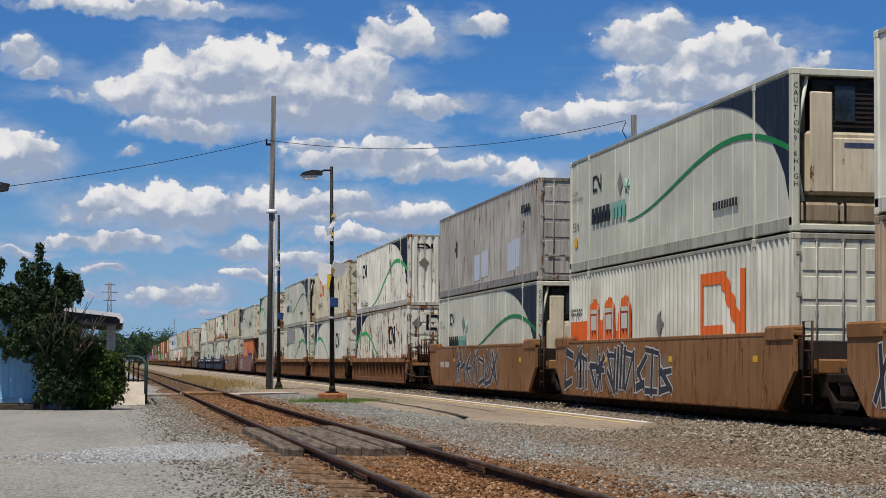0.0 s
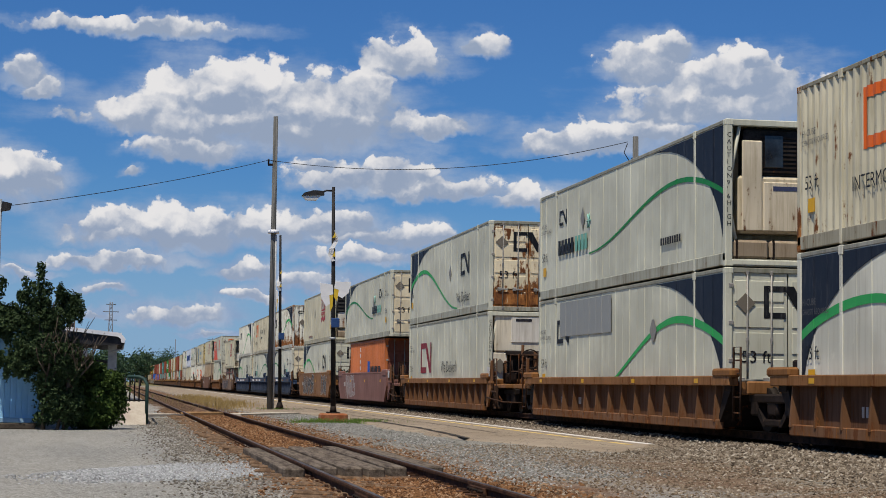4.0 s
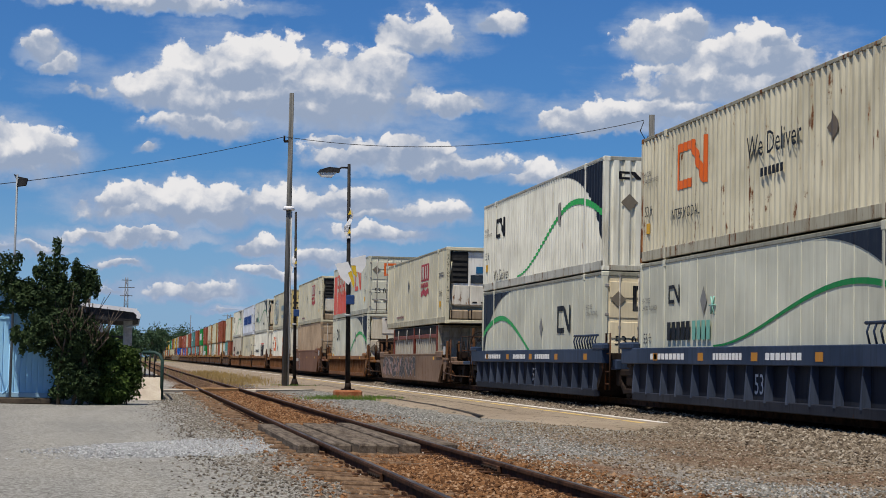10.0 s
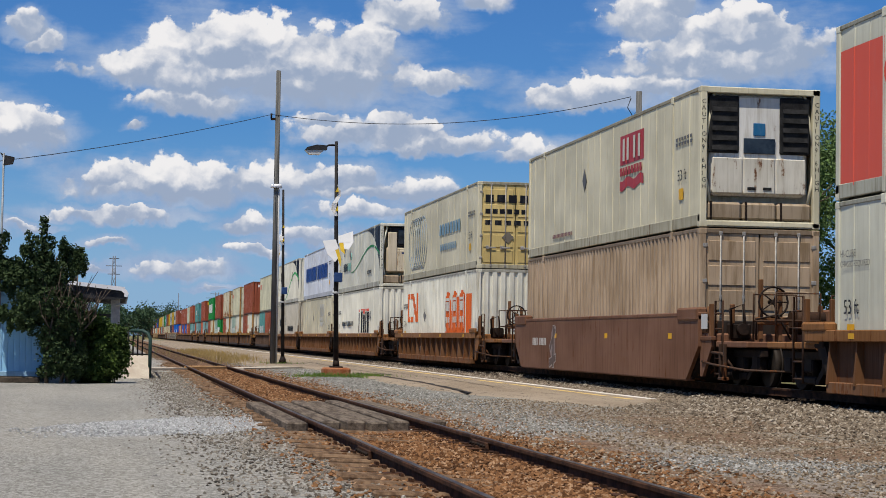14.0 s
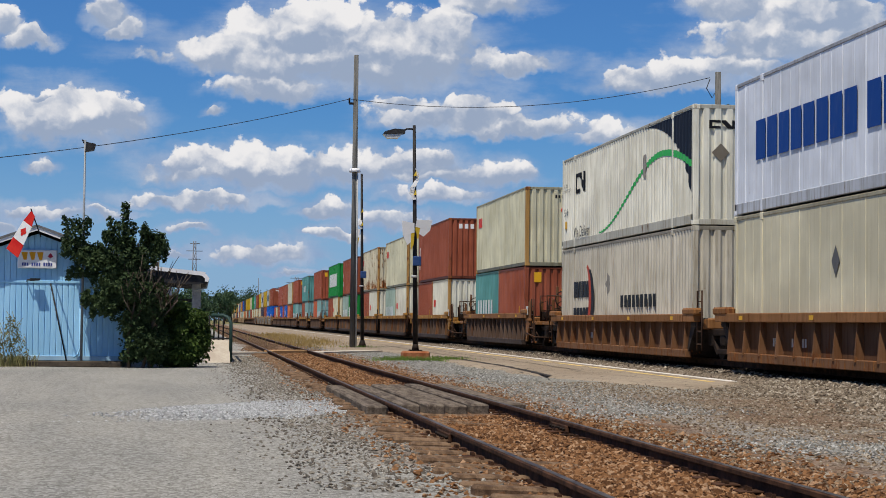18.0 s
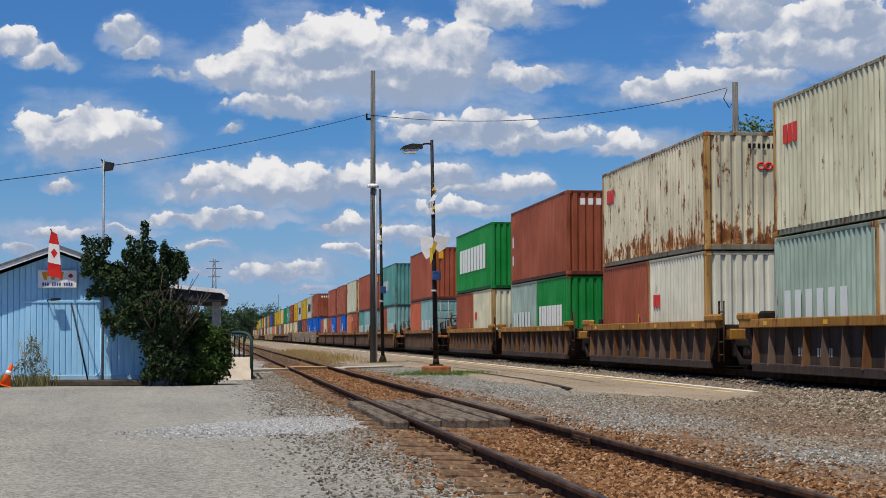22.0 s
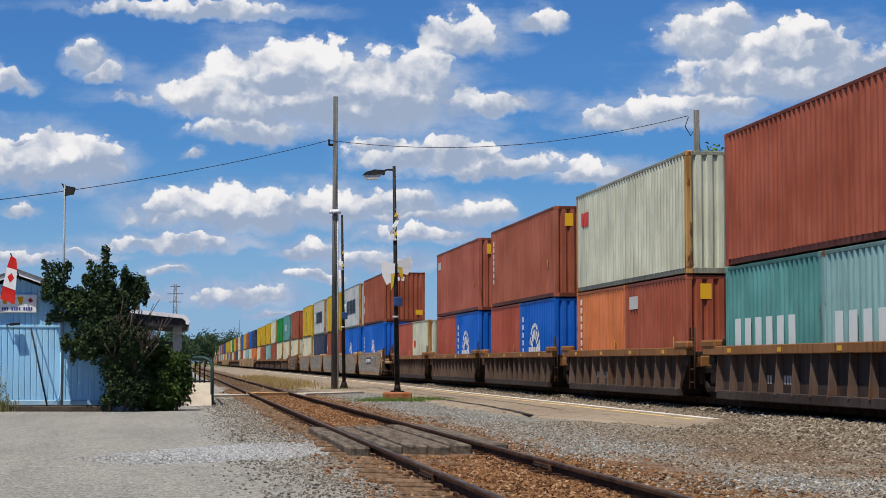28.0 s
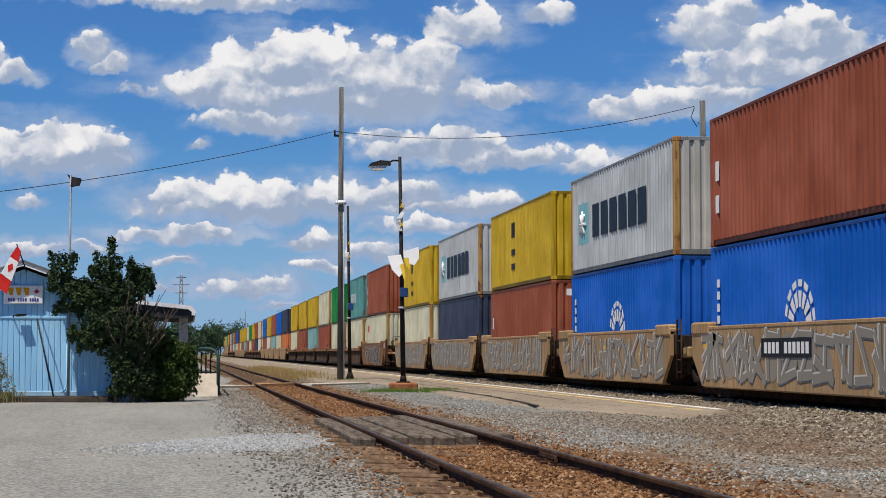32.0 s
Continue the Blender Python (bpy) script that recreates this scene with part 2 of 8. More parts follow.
def ink(c, worn=0.35):
    """Lettering film or sprayed paint, flaked a little."""
    key = (c, worn)
    if key not in DECALS:
        m, k, b, co = surface("marking_film", 0.5)
        co, r = own(k, co)
        w = k.ramp(k.noise(k.scaled(co, (6, 6, 1.5)), 1.2, 6, 0.7), 0.5, 0.72)
        k.put(b.inputs["Base Color"], k.mix(k.math("MULTIPLY", w, worn), c, tuple(0.6 * v + 0.12 for v in c)))
        DECALS[key] = m
    return DECALS[key]


INK_BLACK, INK_WHITE, INK_ORANGE, INK_GREEN = (0.012, 0.013, 0.016), (0.72, 0.72, 0.70), (0.62, 0.12, 0.025), (0.015, 0.20, 0.055)
INK_PINK, INK_MAROON, INK_BLUE, INK_YELLOW = (0.62, 0.10, 0.065), (0.22, 0.025, 0.035), (0.006, 0.045, 0.22), (0.66, 0.36, 0.02)
car_orange = paint((0.225, 0.102, 0.034), 0.36, 0.5, 0.6)
car_rib = paint((0.155, 0.074, 0.033), 0.35, 0.6, 0.7)
car_ribbrown = paint((0.115, 0.075, 0.055), 0.3, 0.5, 0.7)
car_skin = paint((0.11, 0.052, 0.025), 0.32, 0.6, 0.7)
# same navy twice: recess shade in the panel tone, light in the rib tone
car_navyshaded = paint((0.012, 0.015, 0.024), 0.1, 0.4, 0.6)
car_navylit = paint((0.045, 0.060, 0.095), 0.1, 0.4, 0.6)
car_dark = paint((0.165, 0.080, 0.045), 0.28, 0.4, 0.6)
car_gear = paint((0.055, 0.030, 0.018), 0.35, 0.5, 0.7)
car_brown = paint((0.225, 0.108, 0.040), 0.36, 0.4, 0.6)
car_dusty = paint((0.185, 0.122, 0.082), 0.3, 0.35, 0.7)
car_plum = paint((0.215, 0.105, 0.085), 0.2, 0.4, 0.6)
car_blue = paint((0.022, 0.038, 0.075), 0.1, 0.4, 0.5)
car_tan = paint((0.36, 0.23, 0.115), 0.25, 0.5, 0.6)
car_yel = paint((0.30, 0.148, 0.03), 0.4, 0.5, 0.6)
# recess panels: the shade below the top chord is put into this tone
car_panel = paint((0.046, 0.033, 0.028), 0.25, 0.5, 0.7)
car_rustpanel = paint((0.062, 0.031, 0.018), 0.2, 0.5, 0.7)
# near-black tone deepens the shade inside and under the well cars
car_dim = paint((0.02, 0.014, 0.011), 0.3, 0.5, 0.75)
iron = mottled("oily_iron", (0.010, 0.008, 0.007), (0.03, 0.02, 0.015), 4, 30, 0.6, 0.3)
bare = mottled("worn_steel", (0.22, 0.2, 0.18), (0.36, 0.33, 0.3), 6, 60, 0.4, 0.1, 0.8)
wheel_steel = mottled("wheel_steel", (0.012, 0.009, 0.007), (0.035, 0.028, 0.022), 5, 30, 0.6, 0.1, 0.0)
rubber = mottled("black_rubber", (0.012, 0.012, 0.012), (0.03, 0.03, 0.03), 5, 40, 0.8, 0.1)
rail_side = mottled("rusted_rail", (0.022, 0.012, 0.008), (0.085, 0.042, 0.024), 5, 50, 0.85, 0.3)
rail_top = mottled("worn_rail_head", (0.05, 0.042, 0.036), (0.12, 0.105, 0.09), 2, 30, 0.5, 0.05, 0.3)
tie_wood = mottled("weathered_tie", (0.075, 0.045, 0.027), (0.215, 0.14, 0.085), 2.0, 30, 0.95, 0.8, 0, (6, 1, 6))
plank_wood = mottled("grey_timber", (0.055, 0.042, 0.032), (0.19, 0.155, 0.12), 1.6, 26, 0.95, 0.8, 0, (9, 1, 9))
mast_grey = mottled("galvanised_tube", (0.17, 0.19, 0.21), (0.27, 0.29, 0.31), 2, 30, 0.5, 0.1, 0.2)
pole_wood = mottled("pole_wood", (0.065, 0.066, 0.062), (0.165, 0.162, 0.152), 1.5, 30, 0.95, 0.6, 0, (9, 9, 0.5))
black_paint = mottled("black_pole_paint", (0.012, 0.012, 0.013), (0.035, 0.032, 0.03), 5, 30, 0.55, 0.15)
lamp_grey = mottled("cast_grey", (0.30, 0.31, 0.31), (0.42, 0.43, 0.43), 5, 40, 0.5, 0.1)
glass_lens = mottled("lamp_glass", (0.45, 0.46, 0.44), (0.6, 0.6, 0.56), 4, 20, 0.15, 0.0)
concrete = mottled("pale_concrete", (0.36, 0.31, 0.25), (0.50, 0.45, 0.37), 1.5, 25, 0.9, 0.3)
rust_block = mottled("rust_stained_block", (0.23, 0.075, 0.03), (0.36, 0.17, 0.09), 4, 30, 0.9, 0.4)
blue_siding = mottled("pale_blue_siding", (0.27, 0.54, 0.78), (0.34, 0.62, 0.85), 1.2, 12, 0.6, 0.1, 0, (1, 1, 0.35))
white_trim = mottled("white_trim", (0.66, 0.67, 0.68), (0.78, 0.78, 0.78), 2, 20, 0.5, 0.1)
dark_trim = mottled("dark_trim", (0.02, 0.02, 0.022), (0.05, 0.05, 0.05), 3, 30, 0.7, 0.1)
roof_grey = mottled("shingle_grey", (0.10, 0.10, 0.105), (0.2, 0.2, 0.2), 3, 30, 0.95, 0.5)
stain_wood = mottled("creosote_timber", (0.035, 0.028, 0.022), (0.10, 0.08, 0.06), 2, 20, 0.9, 0.5)
bark = mottled("tree_bark", (0.06, 0.045, 0.035), (0.16, 0.13, 0.1), 3, 20, 0.95, 0.8)
cloth_white = mottled("white_cloth", (0.74, 0.74, 0.72), (0.82, 0.82, 0.8), 3, 30, 0.8, 0.1)
cloth_yellow = mottled("yellow_cloth", (0.62, 0.40, 0.03), (0.72, 0.5, 0.06), 3, 30, 0.8, 0.1)
cloth_red = mottled("red_cloth", (0.55, 0.02, 0.02), (0.65, 0.04, 0.03), 3, 30, 0.8, 0.1)
cone_orange = mottled("cone_orange", (0.65, 0.09, 0.015), (0.75, 0.14, 0.03), 3, 30, 0.5, 0.1)
dark_glass = mottled("smoked_glass", (0.01, 0.012, 0.016), (0.03, 0.04, 0.05), 2, 10, 0.12, 0.0)
truck_white = mottled("truck_white", (0.7, 0.71, 0.72), (0.78, 0.78, 0.78), 2, 20, 0.3, 0.0)


def leafy(name, c1, c2):
    m, k, b, co = surface(name, 0.55)
    g = k.n("ShaderNodeNewGeometry").outputs["Random Per Island"]
    co2, r = own(k, co)
    patch = k.noise(co2, 0.9, 3, 0.5)
    k.put(b.inputs["Base Color"], k.mix(k.math("ADD", k.math("MULTIPLY", g, 0.6), k.math("MULTIPLY", patch, 0.4)), c1, c2))
    b.inputs["Transmission Weight"].default_value = 0.0
    b.inputs["Subsurface Weight"].default_value = 0.0
    return m


leaf_dark = leafy("dark_leaves", (0.006, 0.014, 0.006), (0.068, 0.105, 0.042))
leaf_hedge = leafy("hedge_leaves", (0.006, 0.018, 0.005), (0.085, 0.135, 0.030))
leaf_tree = leafy("tree_leaves", (0.030, 0.068, 0.020), (0.17, 0.25, 0.085))
leaf_far = leafy("far_leaves", (0.03, 0.06, 0.035), (0.07, 0.115, 0.055))
leaf_dry = leafy("dry_weeds", (0.10, 0.12, 0.04), (0.26, 0.22, 0.11))
leaf_grass = leafy("short_grass", (0.06, 0.12, 0.02), (0.16, 0.24, 0.05))
dry_grass = leafy("dry_grass", (0.24, 0.17, 0.06), (0.40, 0.29, 0.12))


def stones(name, c1, c2, c3):
    m, k, b, co = surface(name, 0.9)
    g = k.n("ShaderNodeNewGeometry").outputs["Random Per Island"]
    col = k.mix(k.ramp(g, 0.1, 0.6), c1, c2)
    col = k.mix(k.ramp(g, 0.72, 0.98), col, c3)
    gr = k.noise(co, 45, 3, 0.6)
    col = k.mix(k.math("MULTIPLY", gr, 0.5), col, tuple(0.55 * v for v in c1))
    k.put(b.inputs["Base Color"], col)
    return m


stone_grey = stones("grey_crushed_stone", (0.24, 0.245, 0.245), (0.40, 0.41, 0.405), (0.56, 0.57, 0.56))
# stone colour carries the black shade under the train
stone_shaded = stones("shade_black_ballast", (0.018, 0.013, 0.010), (0.045, 0.034, 0.026), (0.09, 0.075, 0.06))
stone_brown = stones("rusty_ballast", (0.085, 0.040, 0.018), (0.25, 0.125, 0.056), (0.42, 0.27, 0.16))
stone_dull = stones("dull_grey_gravel", (0.13, 0.128, 0.115), (0.28, 0.275, 0.25), (0.48, 0.475, 0.45))
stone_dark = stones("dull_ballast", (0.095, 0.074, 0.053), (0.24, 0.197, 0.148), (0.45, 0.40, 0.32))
stone_edge = stones("lot_edge_stone", (0.11, 0.095, 0.078), (0.235, 0.21, 0.172), (0.42, 0.40, 0.35))
stone_mix = stones("mixed_gravel", (0.11, 0.08, 0.053), (0.26, 0.20, 0.138), (0.46, 0.41, 0.33))

# ---- building blocks ----
class Geo:
    """Collects faces for one mesh."""

    def __init__(self):
        self.v, self.f, self.s = [], [], []

    def convex(self, pts, faces, smooth=()):
        c = [sum(p[i] for p in pts) / len(pts) for i in range(3)]
        o = len(self.v)
        self.v += [tuple(p) for p in pts]
        for j, fc in enumerate(faces):
            a, b, d = (Vector(pts[i]) for i in fc[:3])
            nrm = (b - a).cross(d - a)
            mid = sum((Vector(pts[i]) for i in fc), Vector()) / len(fc)
            if nrm.dot(mid - Vector(c)) < 0:
                fc = fc[::-1]
            self.f.append([o + i for i in fc])
            self.s.append(j in smooth)
        return self

    def box(self, x0, x1, y0, y1, z0, z1, c=0.0):
        lo, hi = (x0, y0, z0), (x1, y1, z1)
        if c <= 0:
            pts = [(x, y, z) for x in (x0, x1) for y in (y0, y1) for z in (z0, z1)]
            return self.convex(pts, [(0, 1, 3, 2), (4, 5, 7, 6), (0, 1, 5, 4), (2, 3, 7, 6), (0, 2, 6, 4), (1, 3, 7, 5)])
        c = min(c, *((b - a) * 0.45 for a, b in zip(lo, hi)))
        pts, idx = [], {}
        for sx in (0, 1):
            for sy in (0, 1):
                for sz in (0, 1):
                    for ax in range(3):
                        p = []
                        for i, sgn in enumerate((sx, sy, sz)):
                            e = (lo, hi)[sgn][i]
                            p.append(e if i == ax else e + (c if sgn == 0 else -c))
                        idx[sx, sy, sz, ax] = len(pts)
                        pts.append(tuple(p))
        fs = []
        for ax in range(3):
            o1, o2 = [i for i in range(3) if i != ax]
            for sgn in (0, 1):
                q = []
                for a, b in ((0, 0), (0, 1), (1, 1), (1, 0)):
                    k = [0, 0, 0]
                    k[ax], k[o1], k[o2] = sgn, a, b
                    q.append(idx[(*k, ax)])
                fs.append(q)
            for a in (0, 1):
                for b in (0, 1):
                    k0, k1 = [0, 0, 0], [0, 0, 0]
                    k0[o1] = k1[o1] = a
                    k0[o2] = k1[o2] = b
                    k1[ax] = 1
                    fs.append([idx[(*k0, o1)], idx[(*k0, o2)], idx[(*k1, o2)], idx[(*k1, o1)]])
        for sx in (0, 1):
            for sy in (0, 1):
                for sz in (0, 1):
                    fs.append([idx[sx, sy, sz, a] for a in range(3)])
        return self.convex(pts, fs)

    def prism(self, poly, axis, a, b):
        """A convex outline, given in the two other axes, drawn out along one."""
        n = len(poly)

        def at(p, w):
            q = list(p)
            q.insert("xyz".index(axis), w)
            return tuple(q)
        pts = [at(p, a) for p in poly] + [at(p, b) for p in poly]
        fs = [list(range(n)), list(range(n, 2 * n))] + [[i, (i + 1) % n, n + (i + 1) % n, n + i] for i in range(n)]
        return self.convex(pts, fs)

    def tube(self, p, q, r, n=8, r2=None):
        p, q = Vector(p), Vector(q)
        r2 = r if r2 is None else r2
        d = (q - p).normalized()
        a = d.orthogonal().normalized()
        b = d.cross(a)
        pts = [tuple(p + r * (math.cos(t) * a + math.sin(t) * b)) for t in (2 * math.pi * i / n for i in range(n))]
        pts += [tuple(q + r2 * (math.cos(t) * a + math.sin(t) * b)) for t in (2 * math.pi * i / n for i in range(n))]
        fs = [[i, (i + 1) % n, n + (i + 1) % n, n + i] for i in range(n)] + [list(range(n)), list(range(n, 2 * n))]
        return self.convex(pts, fs, range(n))

    def path(self, pts, r, n=6):
        """One bent pipe through the points."""
        pts = [Vector(p) for p in pts]
        o, a = len(self.v), None
        for i, p in enumerate(pts):
            d = (pts[min(i + 1, len(pts) - 1)] - pts[max(i - 1, 0)])
            d = d.normalized() if d.length > 1e-6 else Vector((0, 0, 1))
            a = d.orthogonal() if a is None else a - d * a.dot(d)
            a = (a if a.length > 1e-6 else d.orthogonal()).normalized()
            b = d.cross(a)
            self.v += [tuple(p + r * (math.cos(t) * a + math.sin(t) * b)) for t in (2 * math.pi * k / n for k in range(n))]
        for i in range(len(pts) - 1):
            for k in range(n):
                m = o + i * n
                self.f.append([m + k, m + (k + 1) % n, m + n + (k + 1) % n, m + n + k])
                self.s.append(True)
        self.f += [[o + k for k in reversed(range(n))], [o + (len(pts) - 1) * n + k for k in range(n)]]
        self.s += [False, False]
        return self

    def ring(self, c, axis, rad, r, n=14):
        c = Vector(c)
        ax = Vector(axis).normalized()
        a = ax.orthogonal().normalized()
        b = ax.cross(a)
        pts = [c + rad * (math.cos(t) * a + math.sin(t) * b) for t in (2 * math.pi * i / n for i in range(n))]
        return self.path(pts + pts[:1], r, 5)

    def sheet(self, rows):
        """A grid of points, row by row."""
        o, w = len(self.v), len(rows[0])
        for r in rows:
            self.v += [tuple(p) for p in r]
        for i in range(len(rows) - 1):
            for j in range(w - 1):
                self.f.append([o + i * w + j, o + i * w + j + 1, o + (i + 1) * w + j + 1, o + (i + 1) * w + j])
                self.s.append(False)
        return self

    def mesh(self, name):
        me = bpy.data.meshes.new(name)
        me.from_pydata(self.v, [], self.f)
        me.polygons.foreach_set("use_smooth", self.s)
        me.update()
        return me


MESHES = {}


def shared(key, build):
    """The mesh of that key, built once."""
    if key not in MESHES:
        MESHES[key] = build().mesh(key[0])
    return MESHES[key]


def part(name, geo, material, parent=None, label="", at=None):
    me = geo.mesh(name) if isinstance(geo, Geo) else geo
    ob = new(name, me)
    if not me.materials:
        me.materials.append(material)
    elif me.materials[0] is not material:
        ob.material_slots[0].link = "OBJECT"
        ob.material_slots[0].material = material
    ob.parent = parent
    if at:
        ob.location = at
    if label:
        tagged(ob, label)
    return ob


def thing(name, label, category, group="", at=(0, 0, 0)):
    e = new(name)
    e.location = at
    return tagged(e, label, category, group)


FONT = {}


def letters(words, size):
    """Flat lettering in the built-in face, as a mesh in x (reading) and y (up)."""
    if (words, size) not in FONT:
        cu = bpy.data.curves.new("lettering", "FONT")
        cu.body, cu.size, cu.resolution_u = words, size, 2
        tmp = bpy.data.objects.new("lettering", cu)
        FONT[words, size] = bpy.data.meshes.new_from_object(tmp)
        FONT[words, size].name = "lettering"
        bpy.data.objects.remove(tmp)
    return FONT[words, size]


TRACK_C = 12.95

# ---- ground ----
def lie(x, y):
    """Height of the ground: flat lot, shallow siding bed, the main line's ballast bank."""
    z = 0.0
    if 9.2 < x < 16.8:
        foot = 9.4 + 1.75 * min(1.0, max(0.0, (y - 31.0) / 5.0))
        t = min(1.0, max(0.0, (x - foot) / (11.75 - foot))) if x < 13 else min(1.0, max(0.0, (16.6 - x) / 1.8))
        z = 0.17 * t * t * (3 - 2 * t)
    if 1.0 < x < 5.6:
        z += 0.012 * math.sin(3.1 * x + 0.9 * y) - 0.01
    return z + 0.018 * noise.noise((x * 0.35, y * 0.35, 3.0)) * (1 if abs(x) < 40 else 0)


def ground_material():
    m, k, b, co = surface("railway_ground", 0.95)
    sp = k.n("ShaderNodeSeparateXYZ")
    k.put(sp.inputs[0], co)
    x, y = sp.outputs[0], sp.outputs[1]
    broad = k.noise(k.scaled(co, (1, 0.5, 1)), 0.35, 5, 0.6)
    mid = k.noise(co, 2.2, 5, 0.6)
    fine = k.noise(co, 55.0, 4, 0.75)
    pebble = k.n("ShaderNodeTexVoronoi")
    k.put(pebble.inputs["Vector"], co)
    pebble.inputs["Scale"].default_value = 38.0
    peb = pebble.outputs["Color"]
    pv = k.n("ShaderNodeSeparateColor")
    k.put(pv.inputs[0], peb)
    grit = k.math("ADD", k.math("MULTIPLY", fine, 0.6), k.math("MULTIPLY", pv.outputs[0], 0.4))
    ruts = k.noise(k.scaled(co, (1.1, 0.10, 1)), 1.0, 5, 0.6)      # faint wheel tracks along the lot
    lot = k.mix(k.ramp(k.math("ADD", k.math("MULTIPLY", broad, 0.5), k.math("MULTIPLY", ruts, 0.5)), 0.36, 0.62), (0.195, 0.195, 0.175), (0.30, 0.288, 0.245))
    lot = k.mix(k.ramp(grit, 0.3, 0.75), k.mix(0.5, lot, (0.08, 0.075, 0.065)), k.mix(0.42, lot, (0.54, 0.53, 0.50)))
    rust = k.mix(k.ramp(mid, 0.35, 0.65), (0.125, 0.056, 0.024), (0.215, 0.122, 0.066))
    rust = k.mix(k.ramp(grit, 0.35, 0.75), k.mix(0.5, rust, (0.04, 0.022, 0.014)), k.mix(0.3, rust, (0.36, 0.29, 0.22)))
    grey = k.mix(k.ramp(grit, 0.3, 0.7), (0.13, 0.123, 0.105), (0.29, 0.278, 0.24))
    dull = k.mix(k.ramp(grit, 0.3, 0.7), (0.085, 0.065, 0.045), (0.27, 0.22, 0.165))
    edge = k.math("MULTIPLY", k.math("SUBTRACT", k.noise(k.scaled(co, (1, 0.6, 1)), 0.9, 5, 0.6), 0.5), 2.6)
    xe = k.math("ADD", x, edge)
    in_rust = k.math("MULTIPLY", k.ramp(xe, 1.35, 2.4), k.ramp(xe, 6.6, 5.0))
    col = k.mix(in_rust, lot, rust)
    in_grey = k.math("MULTIPLY", k.ramp(xe, 4.9, 5.5), k.ramp(k.math("ADD", y, edge), 26.0, 31.0))
    col = k.mix(in_grey, col, grey)
    right = k.math("MULTIPLY", k.ramp(xe, 5.8, 7.4), k.ramp(k.math("ADD", y, edge), 33.0, 28.0))
    mixd = k.mix(k.ramp(k.noise(k.scaled(co, (0.45, 0.8, 1)), 0.8, 4, 0.6), 0.36, 0.56), k.mix(0.5, grey, dull), k.mix(0.3, rust, dull))
    col = k.mix(right, col, mixd)
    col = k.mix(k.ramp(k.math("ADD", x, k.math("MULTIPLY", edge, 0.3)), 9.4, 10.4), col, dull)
    wild = k.mix(k.ramp(k.noise(co, 0.12, 5, 0.6), 0.4, 0.6), (0.10, 0.115, 0.04), (0.21, 0.17, 0.09))
    far = k.math("MAXIMUM", k.ramp(x, 16.5, 19.0), k.math("MAXIMUM", k.math("MULTIPLY", k.ramp(y, 110.0, 170.0), k.ramp(x, 1.0, -2.0)), k.ramp(y, 420.0, 600.0)))
    # ground between the main rails blackened to imitate shade below the cars
    undershade = k.mix(k.ramp(grit, 0.3, 0.7), (0.014, 0.010, 0.008), (0.045, 0.034, 0.026))
    col = k.mix(k.math("MULTIPLY", k.ramp(k.math("ADD", x, k.math("MULTIPLY", edge, 0.2)), 11.35, 11.75), k.ramp(x, 14.6, 14.2)), col, undershade)
    # spread of pale crushed stone before the crossing
    px = k.math("SUBTRACT", k.math("ADD", x, k.math("MULTIPLY", edge, 0.35)), 1.15)
    py = k.math("SUBTRACT", k.math("ADD", y, edge), k.math("ADD", k.math("MULTIPLY", px, 1.4), 25.4))
    spot = k.vec("LENGTH", k.vec("MULTIPLY", k.join(px, py), (1 / 2.0, 1 / 2.6, 0)))
    col = k.mix(k.ramp(spot, 1.15, 0.55, 0.0, 0.8), col, k.mix(k.ramp(grit, 0.3, 0.7), (0.21, 0.215, 0.212), (0.43, 0.44, 0.435)))
    col = k.mix(far, col, wild)
    k.put(b.inputs["Base Color"], col)
    bump(k, b, k.math("ADD", grit, mid), 0.7, 0.03)
    return m


xs = [-2500, -900, -350, -150, -70, -40, -25, -15, -10] + [round(-7 + 0.35 * i, 3) for i in range(72)] + [18.5, 20, 24, 30, 45, 80, 160, 400, 1000, 2500]
ys = [-600, -150, -40, -10, 0, 4] + [round(7 + 0.6 * i, 3) for i in range(110)] + [75, 80, 86, 93, 100, 110, 125, 140, 160, 190, 230, 280, 350, 450, 600, 850, 1300, 2000, 3500]
tagged(part("ground", Geo().sheet([[(x, y, lie(x, y)) for x in xs] for y in ys]), ground_material()), "dusty gravel station lot and railway ground", "ground", kind="structure")


# ---- asphalt platform between the tracks ----
def asphalt_material():
    m, k, b, co = surface("old_asphalt", 0.9)
    broad = k.noise(k.scaled(co, (1, 0.3, 1)), 0.5, 5, 0.6)
    fine = k.noise(co, 45.0, 4, 0.7)
    col = k.mix(k.ramp(broad, 0.35, 0.65), (0.26, 0.205, 0.145), (0.32, 0.26, 0.19))
    col = k.mix(k.ramp(fine, 0.35, 0.7), k.mix(0.3, col, (0.1, 0.09, 0.08)), col)
    seam = k.n("ShaderNodeTexVoronoi")
    seam.feature = "DISTANCE_TO_EDGE"
    k.put(seam.inputs["Vector"], k.vec("ADD", k.scaled(co, (0.30, 0.055, 1)), k.noise(co, 0.35, 4, 0.6, out=1)))
    crack = k.ramp(seam.outputs["Distance"], 0.022, 0.004)
    col = k.mix(k.math("MULTIPLY", crack, 0.75), col, (0.055, 0.048, 0.04))
    k.put(b.inputs["Base Color"], col)
    bump(k, b, k.math("SUBTRACT", fine, crack), 0.35, 0.012)
    return m


